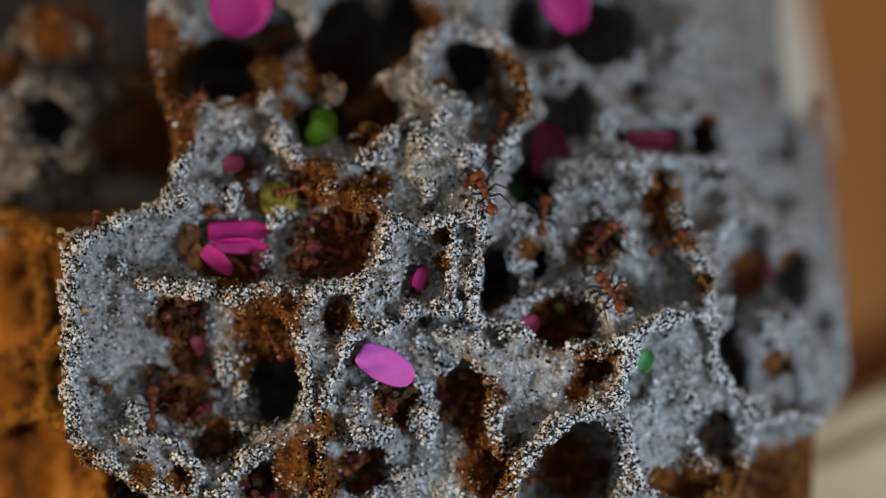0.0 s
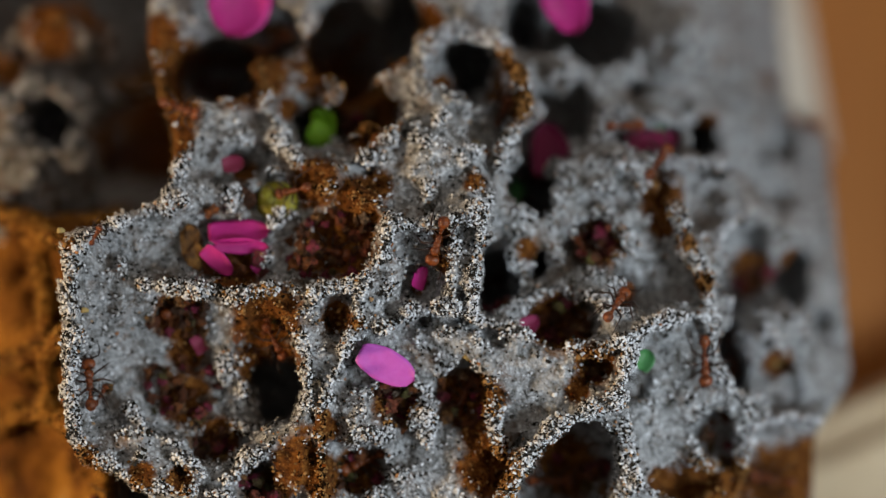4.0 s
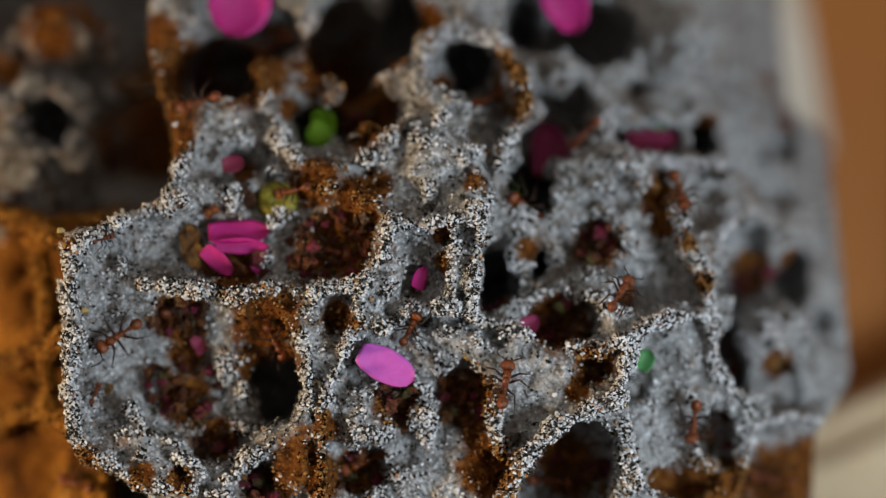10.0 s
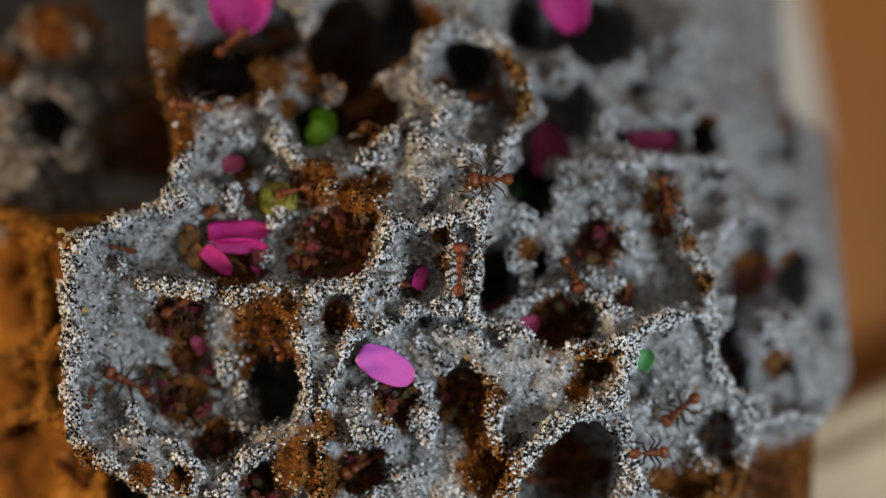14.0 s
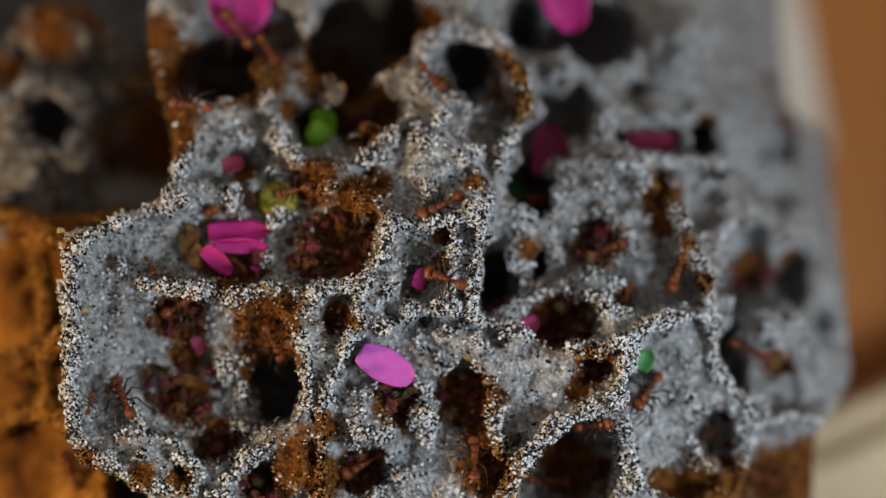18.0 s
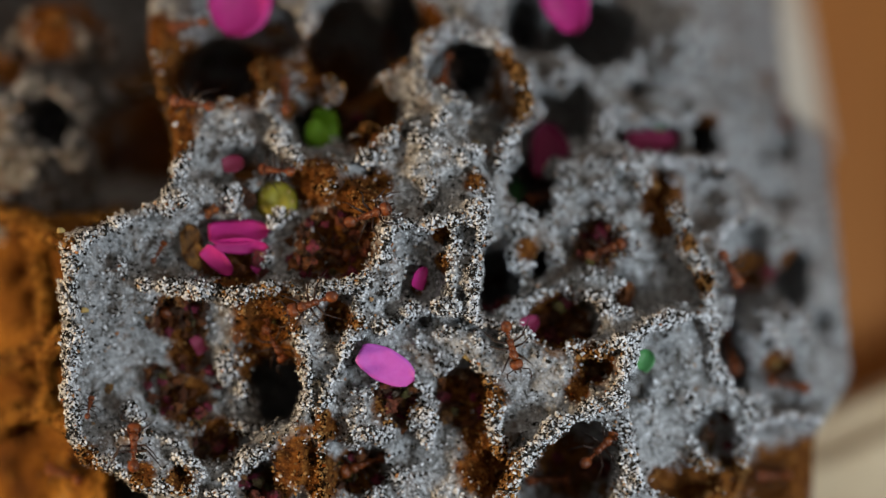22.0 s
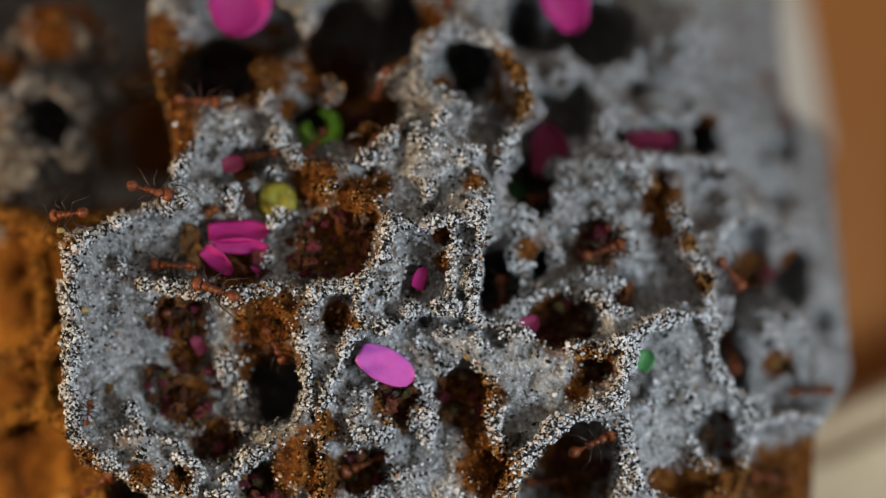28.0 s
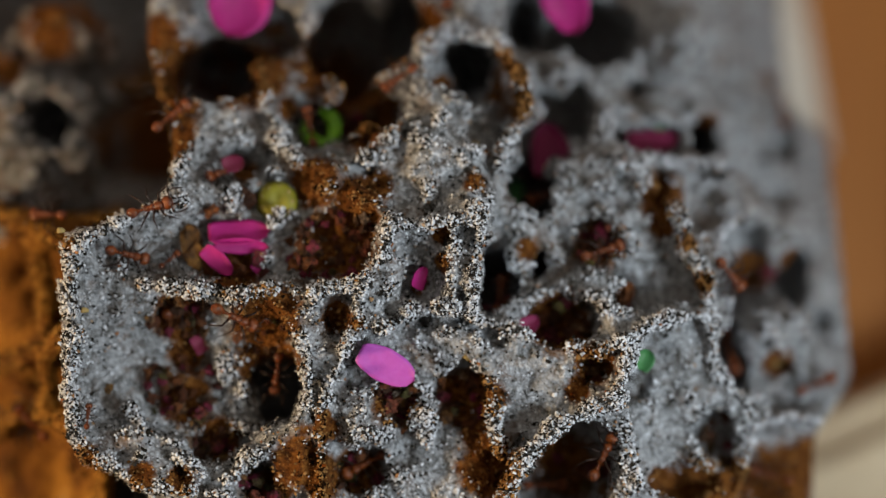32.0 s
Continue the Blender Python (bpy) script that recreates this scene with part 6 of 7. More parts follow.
    walk(ants[10], [
        (0, at(-27.8, 5.7, -22.3, 82, 11, -36)), (1.5, at(-29.1, 15.4, -22.8, 99, 13, 36)), (3, at(-29.0, 9.7, -22.2, 101, 15, 36)),
        (4.5, at(-29.3, 8.2, -21.9, 102, 16, 37)), (6, at(-29.9, 9.6, -21.7, 103, 18, 37)), (6.5, at(-30.1, 10.2, -21.4, 76, -19, 37)),
        (7, at(-30.3, 10.2, -21.0, 145, -50, -62)), (7.5, at(-30.7, 11.1, -20.8, 37, -131, 61)), (8, at(-30.9, 11.3, -20.6, 87, -158, 8)),
        (9, at(-31.4, 11.3, -20.7, -78, -16, 143)), (11, at(-31.7, 11.4, -20.5, -85, -7, 145)), (11.5, at(-31.9, 11.5, -20.3, -103, -18, -143)),
        (12, at(-32.1, 11.5, -20.0, 67, -151, 41)), (12.5, at(-32.3, 11.7, -19.8, 56, -141, 47)), (13, at(-32.4, 11.8, -19.6, 41, -133, 57)),
        (14, at(-32.8, 11.8, -19.4, 57, -142, 47)), (15.5, at(-32.7, 11.6, -19.1, 43, -134, 56)), (17, at(-32.8, 12.1, -18.9, 25, -128, 70)),
        (20, at(-32.5, 11.5, -19.2, 28, -128, 68)), (20.5, at(-32.6, 11.9, -19.4, 46, -135, 54)), (21, at(-32.7, 12.0, -19.6, 59, -144, 45)),
        (21.5, at(-32.7, 12.5, -19.7, -70, -26, 140)), (22, at(-32.8, 12.4, -19.9, -79, -15, 144)), (22.6667, at(-33.3, 17.2, -20.7, -78, -16, 143)),
        (23.3333, at(-33.3, 16.9, -21.1, -77, -18, 143)), (24, at(-33.2, 15.8, -21.5, -76, -19, 143)), (24.5, at(-32.8, 14.9, -21.3, -65, -31, 138)),
        (25, at(-32.0, 11.9, -20.9, 51, -138, 50)), (25.5, at(-31.6, 11.5, -20.8, 33, -130, 64)), (26, at(-31.2, 10.9, -20.6, 8, -125, 83)),
        (26.5, at(-30.7, 10.3, -20.4, -18, -126, 104)), (27, at(-30.4, 10.7, -20.4, 140, -48, -58)), (27.5, at(-30.0, 9.7, -20.2, 123, -38, -47)),
        (28, at(-29.4, 8.5, -20.1, 111, -27, -40)), (28.5, at(-30.9, 10.6, -19.7, 134, -45, -54)), (29, at(-32.4, 11.7, -19.4, -10, -125, 98)),
        (29.5, at(-34.5, 18.4, -19.4, -32, -50, 116)), (30, at(-35.9, 18.8, -19.1, -60, -35, 135)), (30.5, at(-36.0, 18.7, -18.4, 105, -135, -21)),
        (31, at(-36.1, 18.8, -17.7, 57, -142, 46)), (31.5, at(-36.4, 18.1, -16.5, 57, -142, 46)), (32, at(-36.3, 12.3, -15.0, 72, -135, 24)),
    ])
    stride(ants[10], [(0, 8), (11, 13), (14, 17), (20, 32)])
    walk(ants[11], [
        (0, at(9.4, 10.4, -20.2, 90, -0, -0)), (8, at(9.4, 10.4, -20.3, 90, 1, -0)), (16, at(9.3, 10.4, -20.2, 90, 4, -0)),
        (25, at(9.3, 10.4, -20.2, 90, -5, -0)), (32, at(9.0, 10.4, -20.6, 90, -2, -0)),
    ])
    walk(ants[12], [
        (0, at(-6.9, 5.8, -18.3, 90, 150, 0)), (8, at(-6.9, 5.8, -18.3, 90, 158, 0)), (16, at(-6.9, 5.4, -18.5, 90, 151, 0)),
        (24, at(-6.9, 5.4, -18.5, 90, 161, 0)), (32, at(-6.8, 5.4, -18.5, 90, 153, 0)),
    ])
    walk(ants[13], [
        (0, at(-22.2, 5.2, -4.7, 90, -34, -0)), (8, at(-22.2, 5.8, -4.6, 90, -28, -0)), (16, at(-22.0, 3.7, -4.5, 90, -32, -0)),
        (24, at(-22.2, 5.7, -4.5, 90, -30, -0)), (32, at(-22.1, 5.8, -4.6, 90, -31, -0)),
    ])
    walk(ants[14], [
        (0, at(-14.4, 4.1, -8.0, 90, 61, -0)), (8, at(-14.3, 4.1, -8.0, 90, 61, -0)), (18, at(-14.4, 3.5, -8.1, 90, 63, -0)),
        (25, at(-14.3, 4.0, -8.2, 90, 61, -0)), (29, at(-14.3, 3.6, -8.4, 90, 61, -0)), (29.5, at(-14.4, 4.6, -8.9, 90, 69, -0)),
        (30, at(-14.4, 5.4, -9.4, 90, 77, -0)), (30.5, at(-14.3, 5.4, -9.9, 90, 86, -0)), (31, at(-14.3, 5.4, -10.4, 90, 94, 0)),
        (32, at(-14.3, 5.4, -10.8, 90, 97, 0)),
    ])
    stride(ants[14], [(29, 31)])
    walk(ants[15], [
        (0, at(-22.2, 7.1, 12.2, 82, -32, 15)), (1.5, at(-22.2, 7.1, 12.2, 90, -13, 2)), (3, at(-22.3, 7.1, 12.1, 89, 6, -12)),
        (4.5, at(-22.4, 7.0, 12.0, 80, 24, -24)), (6, at(-22.6, 6.9, 11.9, 62, 37, -41)), (6.66667, at(-22.7, 7.3, 12.3, 59, 36, -45)),
        (7.33333, at(-22.9, 7.6, 12.8, 58, 37, -46)), (8, at(-23.0, 7.6, 13.2, 57, 38, -47)), (8.5, at(-22.6, 7.3, 13.0, 22, 53, -72)),
        (9, at(-22.2, 7.6, 12.8, -24, 52, -110)), (9.5, at(-21.8, 7.2, 12.7, -58, 37, -134)), (10, at(-21.3, 7.1, 12.6, 93, 161, 8)),
        (14, at(-21.7, 7.1, 12.4, -89, -7, 172)), (18, at(-21.7, 7.1, 12.4, -89, -7, 172)), (24, at(-21.6, 7.1, 12.6, -87, -14, 168)),
        (24.5, at(-22.3, 7.2, 12.3, -35, -49, 118)), (25, at(-23.0, 7.0, 11.9, 58, -51, 39)), (25.5, at(-22.6, 7.0, 12.1, 72, -45, 25)),
        (26, at(-22.3, 7.1, 12.2, 79, -35, 19)), (26.5, at(-21.9, 7.0, 12.4, 86, -26, 9)), (27, at(-21.6, 7.1, 12.5, 90, -16, 2)),
        (27.5, at(-21.3, 7.2, 12.6, 90, -5, -3)), (28, at(-21.0, 8.0, 12.8, 89, 5, -7)), (29, at(-20.6, 7.4, 12.8, 90, -5, 0)),
        (29.5, at(-21.7, 6.9, 12.1, 82, -32, 15)), (30, at(-22.9, 6.7, 11.3, 61, -56, 34)), (31, at(-22.8, 6.7, 11.3, 65, -52, 31)),
        (32, at(-23.3, 7.3, 11.6, 90, -38, -1)),
    ])
    stride(ants[15], [(0, 10), (24, 28), (29, 30)])
    walk(ants[16], [
        (0, at(-28.8, 35.4, 9.4, 90, 167, 0)), (26, at(-28.8, 35.4, 9.4, 90, 167, 0)), (26.5, at(-28.3, 33.3, 8.3, -55, 39, -132)),
        (27, at(-27.9, 33.3, 7.3, -1, 55, -91)), (27.5, at(-24.9, 1.8, 5.7, 53, 40, -49)), (28, at(-24.5, 1.6, 4.9, 87, 14, -13)),
        (29, at(-25.0, 1.6, 4.9, 86, 17, -12)), (30, at(-25.1, 1.6, 5.1, 81, 13, -36)), (30.5, at(-24.7, 1.6, 4.7, 88, 9, -10)),
        (31, at(-24.6, 3.8, 4.3, 90, 1, -13)), (31.5, at(-24.6, 3.5, 4.0, 91, -7, -11)), (32, at(-24.5, 1.9, 3.6, 95, -15, -18)),
    ])
    stride(ants[16], [(26, 28), (30, 32)])
    walk(ants[17], [
        (0, at(-9.7, 5.3, -0.2, 90, 14, -0)), (25, at(-9.7, 5.3, -0.2, 90, 14, -0)), (25.5, at(-12.6, 2.4, -0.4, 109, -25, -39)),
        (26, at(-15.6, 3.4, -0.7, 79, -76, 11)), (26.5, at(-18.6, 2.7, -1.0, 103, -122, -15)), (27, at(-21.6, 3.5, -1.5, -86, -14, 165)),
        (27.5, at(-22.3, 3.5, -1.4, -88, -8, 165)), (28, at(-23.1, 3.8, -1.4, -90, -3, 175)), (28.5, at(-23.8, 3.9, -1.3, 90, 177, 2)),
        (29, at(-24.4, 3.9, -1.2, -85, 7, -146)), (29.3333, at(-24.6, 3.9, -1.2, -59, -36, 135)), (29.6667, at(-24.5, 3.3, -1.3, 19, -54, 75)),
        (30, at(-24.5, 3.1, -1.5, 75, -20, 38)), (30.5, at(-24.8, 4.0, -1.2, 83, -9, 36)), (31, at(-25.0, 4.0, -1.0, 91, 1, 31)),
        (31.5, at(-26.0, 3.4, -0.7, 93, 7, 25)), (32, at(-27.1, 3.0, -0.4, 96, 13, 26)),
    ])
    stride(ants[17], [(25, 32)])
    walk(ants[18], [
        (0, at(-15.2, 21.5, 18.6, 90, -34, -0)), (16, at(-15.2, 21.5, 18.6, 90, -34, -0)), (16.5, at(-15.2, 20.8, 18.3, 84, -9, 36)),
        (17, at(-14.9, 12.0, 17.6, 83, 9, -36)), (17.5, at(-14.9, 11.1, 17.3, 76, 31, -26)), (18, at(-15.0, 11.0, 17.0, 49, 43, -52)),
        (18.5, at(-14.7, 10.9, 15.9, 54, 53, -43)), (19, at(-14.5, 10.6, 14.9, 58, 61, -35)), (19.5, at(-14.1, 9.6, 13.8, 44, 54, -52)),
        (20, at(-13.8, 9.5, 12.8, 46, 55, -49)), (21, at(-13.7, 10.1, 12.8, 62, 57, -32)), (21.3333, at(-13.6, 9.5, 12.9, 95, 8, 35)),
        (21.6667, at(-13.5, 9.4, 13.0, 62, -34, 44)), (22, at(-13.6, 9.4, 13.0, -9, -56, 97)), (23, at(-13.9, 9.6, 13.5, -31, -56, 116)),
        (23.5, at(-13.4, 10.1, 13.3, 65, -31, 42)), (24, at(-13.0, 10.4, 13.1, 107, 23, 39)), (24.5, at(-12.7, 10.1, 12.9, 100, 14, 36)),
        (25, at(-12.3, 10.3, 12.8, 94, 5, 35)), (25.5, at(-12.1, 11.0, 12.1, 106, 21, 38)), (26, at(-12.0, 11.0, 11.4, 118, 38, 41)),
        (26.5, at(-11.8, 10.9, 10.7, 79, 65, -12)), (27, at(-11.7, 9.9, 10.0, 9, 55, -82)), (27.5, at(-11.5, 9.2, 9.3, -24, 53, -109)),
        (28, at(-11.4, 8.4, 8.7, -49, 43, -128)), (28.5, at(-11.5, 9.3, 9.1, -76, 19, -143)), (29, at(-11.5, 9.0, 9.6, -88, -10, 167)),
        (29.5, at(-11.6, 10.0, 10.1, -62, -34, 136)), (30, at(-11.6, 10.0, 10.6, -27, -57, 113)), (32, at(-11.6, 10.1, 10.7, 110, -103, -21)),
    ])
    stride(ants[18], [(16, 20), (21, 22), (23, 30)])
    walk(ants[19], [
        (0, at(-8.7, 30.4, 18.4, 90, -45, -0)), (14, at(-8.7, 30.4, 18.4, 90, -45, -0)), (14.5, at(-8.2, 31.2, 18.5, 74, -46, 22)),
        (15, at(-7.5, 31.2, 18.5, 118, -45, -36)), (15.5, at(-6.9, 30.6, 18.6, 129, -42, -50)), (16, at(-6.3, 29.8, 18.6, 130, -45, -50)),
        (16.5, at(-5.6, 29.8, 18.7, 115, -57, -29)), (17, at(-5.0, 29.9, 18.8, 48, -53, 49)), (18, at(-4.7, 30.2, 18.3, 41, -47, 57)),
        (20, at(-4.9, 29.8, 18.3, 0, -55, 90)), (22, at(-4.9, 29.8, 18.3, 0, -55, 90)), (25, at(-4.9, 29.8, 18.3, 0, -55, 90)),
        (25.5, at(-5.1, 29.5, 17.9, -41, -47, 122)), (26, at(-5.0, 10.1, 16.4, -66, -30, 139)), (26.5, at(-5.1, 9.9, 16.0, -83, -9, 144)),
        (27, at(-5.2, 9.8, 15.6, -99, 12, 144)), (27.5, at(-5.3, 10.3, 15.1, 63, 147, -43)), (28, at(-5.3, 10.3, 14.7, 36, 131, -61)),
        (29, at(-5.8, 11.0, 13.9, 25, 128, -69)), (29.5, at(-5.5, 10.7, 14.4, 30, 129, -66)), (30, at(-5.3, 10.2, 14.9, 34, 130, -63)),
        (30.5, at(-4.8, 10.0, 14.9, 72, 127, -22)), (31, at(-4.3, 9.7, 15.0, 84, 140, -9)), (32, at(-3.7, 9.6, 15.0, 79, 147, -19)),
    ])
    stride(ants[19], [(14, 17), (25, 28), (29, 31)])
    walk(ants[20], [
        (0, at(4.8, 8.0, 10.1, 38, -48, 60)), (1, at(4.9, 11.0, 10.6, 35, -50, 62)), (2, at(5.0, 11.0, 11.0, 31, -51, 65)),
        (3, at(5.2, 11.4, 11.3, 28, -52, 68)), (3.5, at(5.3, 11.9, 11.9, 36, -52, 60)), (4, at(5.5, 12.4, 12.5, 139, -47, -58)),
        (4.5, at(5.7, 12.4, 12.9, 134, -45, -54)), (5, at(5.8, 7.5, 13.2, 129, -42, -50)), (5.5, at(6.0, 7.5, 13.7, 124, -39, -47)),
        (6, at(6.2, 7.8, 14.3, 120, -35, -45)), (7, at(6.0, 10.9, 14.0, 122, -37, -46)), (7.5, at(5.5, 13.3, 13.4, 126, -40, -49)),
        (8, at(5.1, 9.7, 12.5, 123, -49, -41)), (8.33333, at(4.8, 12.1, 12.7, -35, -53, 119)), (8.66667, at(4.5, 11.9, 12.7, -81, -13, 144)),
        (9, at(4.3, 11.9, 12.8, -66, 30, -138)), (10, at(3.5, 12.3, 13.0, -73, 23, -142)), (10.3333, at(3.8, 11.9, 12.9, -74, -22, 144)),
        (10.6667, at(4.2, 11.9, 12.7, -13, -54, 101)), (11, at(4.6, 12.0, 12.4, 62, -34, 44)), (12, at(4.5, 12.0, 12.8, 53, -41, 49)),
        (13, at(4.5, 12.0, 12.8, 14, -54, 79)), (13.5, at(3.8, 12.1, 13.1, -61, -35, 136)), (14, at(3.2, 12.7, 13.4, -84, 9, -145)),
        (14.5, at(2.5, 8.8, 13.2, -69, 27, -140)), (15, at(1.9, 6.6, 13.0, -48, 44, -128)), (15.5, at(1.3, 6.2, 12.9, -16, 54, -103)),
        (16, at(0.7, 6.1, 12.9, 29, 59, -65)), (16.5, at(0.2, 6.4, 12.9, 74, 50, -21)), (17, at(-0.4, 6.4, 12.9, 83, 28, -14)),
        (17.5, at(-0.5, 6.5, 13.7, 71, 34, -31)), (18, at(-0.6, 7.2, 14.5, 57, 38, -46)), (18.5, at(-0.4, 7.0, 14.2, 36, 49, -61)),
        (19, at(-0.3, 6.8, 13.8, 7, 55, -84)), (20, at(0.0, 7.6, 14.4, -0, 55, -90)), (22, at(0.1, 13.1, 15.3, -19, 53, -106)),
        (22.5, at(0.2, 13.1, 16.8, 19, 127, -74)), (23, at(0.3, 12.6, 18.4, 19, 127, -74)), (23.5, at(0.4, 9.6, 19.8, -19, 53, -106)),
        (24, at(0.5, 14.3, 21.7, -19, 53, -106)), (32, at(0.5, 14.8, 22.3, -22, 59, -109)),
    ])
    stride(ants[20], [(0, 6), (7, 9), (10, 11), (13, 19), (22, 24)])
    walk(ants[21], [
        (0, at(1.8, 6.6, -12.6, 90, 117, 0)), (14, at(1.8, 6.6, -12.6, 90, 117, 0)), (14.5, at(1.9, 4.7, -13.3, 83, 111, -7)),
        (15, at(2.1, 5.1, -14.1, -27, 54, -113)), (15.5, at(2.2, 3.1, -14.8, -18, 55, -105)), (16, at(2.3, 3.0, -15.6, -19, 76, -109)),
        (16.5, at(2.4, 2.4, -17.4, 40, 69, -52)), (17, at(2.5, 1.5, -19.1, 46, 45, -54)), (17.3333, at(2.7, 2.0, -18.7, 87, 9, -18)),
        (17.6667, at(2.7, 2.1, -18.4, 67, -34, 37)), (18, at(2.7, 2.4, -18.1, 0, -61, 90)), (18.5, at(3.5, 1.6, -16.3, 146, -50, -62)),
        (19, at(4.3, -0.0, -14.4, 117, -41, -37)), (19.3333, at(4.0, -0.4, -13.7, 88, 3, -35)), (19.6667, at(3.6, 0.1, -13.0, 51, 42, -50)),
        (20, at(3.2, 0.4, -12.2, 26, 128, -69)), (20.5, at(3.8, 0.4, -11.0, 79, 35, -19)), (21, at(4.2, 1.0, -9.6, 85, -32, 10)),
        (21.5, at(5.0, 1.0, -8.9, 98, 20, 22)), (22, at(5.8, 1.1, -8.2, 110, 74, 20)), (22.5, at(6.1, 1.4, -7.9, 88, 47, -2)),
        (23, at(6.4, 1.5, -7.5, 89, 19, -4)), (23.5, at(5.9, 0.9, -6.9, 75, -40, 22)), (24, at(5.4, 1.0, -6.4, -22, -53, 108)),
        (24.5, at(5.3, 1.6, -6.0, -35, -49, 118)), (25, at(5.3, 2.8, -5.6, -46, -45, 126)), (25.75, at(5.2, 3.8, -5.3, -37, -49, 119)),
        (26.5, at(5.2, 3.6, -5.0, -26, -52, 111)), (27.25, at(5.2, 6.0, -4.7, -13, -54, 101)), (28, at(5.1, 9.5, -4.4, 0, -55, 90)),
        (32, at(4.9, 10.5, -4.4, 19, -53, 74)),
    ])
    stride(ants[21], [(14, 28)])
    walk(ants[22], [
        (0, at(8.6, 6.8, 2.5, 14, -54, 78)), (0.5, at(8.6, 8.2, 3.4, 14, -54, 79)), (1, at(9.0, 26.4, 4.5, 14, -54, 79)),
        (1.5, at(9.6, 13.2, 6.0, -18, -126, 105)), (2, at(10.5, 9.4, 7.6, 22, -53, 72)), (2.5, at(12.7, 13.2, 9.3, 67, -38, 34)),
        (3, at(14.6, 12.3, 10.8, 86, -9, 21)), (3.5, at(15.3, 16.5, 10.9, 86, -5, 35)), (4, at(15.6, 12.6, 10.8, 88, -3, 35)),
        (4.5, at(16.3, 16.9, 10.9, 90, -0, 35)), (6, at(16.9, 18.0, 10.4, 90, -0, 35)), (6.5, at(16.4, 17.4, 10.4, 100, 14, 36)),
        (7, at(15.6, 12.3, 10.2, 111, 27, 40)), (7.5, at(15.1, 11.0, 10.2, 56, 39, -47)), (8, at(14.6, 11.1, 10.2, 37, 49, -60)),
        (8.5, at(14.1, 11.2, 10.2, 12, 54, -80)), (9, at(13.6, 10.9, 10.2, -16, 54, -103)), (9.5, at(13.1, 12.3, 10.3, -44, 50, -126)),
        (10, at(12.6, 12.5, 10.3, 64, 139, -37)), (10.5, at(12.2, 14.1, 10.5, 71, 155, -39)), (11, at(11.7, 16.1, 10.6, -98, 11, 144)),
        (11.5, at(12.1, 11.6, 9.7, -54, -40, 132)), (12, at(12.7, 9.8, 8.8, 44, -50, 54)), (12.5, at(12.1, 9.3, 7.3, 38, -64, 55)),
        (13, at(11.4, 6.9, 5.8, 17, -71, 74)), (13.5, at(11.2, 7.1, 5.4, -54, -65, 141)), (14, at(11.2, 15.4, 5.2, 90, -135, 0)),
        (14.5, at(10.7, 8.8, 5.0, 90, -146, 0)), (15, at(10.5, 15.4, 5.1, 90, -156, 0)), (15.5, at(10.2, 15.4, 5.0, 90, -167, 0)),
        (16, at(9.8, 15.4, 4.9, 90, -177, 0)), (16.5, at(9.5, 15.4, 4.8, 90, 172, 0)), (17, at(9.2, 15.4, 4.8, 90, 162, 0)),
        (32, at(9.2, 15.4, 4.8, 90, 162, 0)),
    ])
    stride(ants[22], [(0, 4.5), (6, 17)])
    walk(ants[23], [
        (0, at(-9.1, 10.4, -7.0, 90, -90, 0)), (7.5, at(-9.1, 10.4, -7.0, 90, -90, 0)), (8, at(-6.7, -0.7, -6.7, 66, -126, 29)),
        (8.5, at(-4.5, -0.9, -6.7, -105, -21, -142)), (9, at(-2.4, 1.2, -6.8, -92, 6, 159)), (9.5, at(-2.5, 1.7, -6.5, 71, -127, 23)),
        (10, at(-2.6, 1.7, -6.4, 133, -51, -50)), (10.5, at(-2.8, 0.1, -5.7, -28, -118, 115)), (11, at(-3.0, 0.3, -5.1, -7, -71, 97)),
        (11.3333, at(-2.7, 0.7, -4.4, 69, -27, 40)), (11.6667, at(-2.5, 2.3, -3.9, 75, 20, -38)), (12, at(-2.3, 2.3, -3.3, 10, 55, -81)),
        (12.5, at(-2.8, 3.3, -3.0, 98, 147, 14)), (13, at(-3.1, 3.4, -2.6, 86, -151, 9)), (14, at(-3.5, 3.1, -3.0, -93, -5, -145)),
        (14.5, at(-4.8, -0.4, -3.9, -106, -22, -142)), (15, at(-6.1, -0.5, -4.8, 77, -134, 18)), (15.5, at(-7.5, -1.4, -5.7, 90, -111, -0)),
        (16, at(-9.1, 10.4, -7.0, 90, -90, 0)), (32, at(-9.1, 10.4, -7.0, 90, -90, 0)),
    ])
    stride(ants[23], [(7.5, 13), (14, 16)])
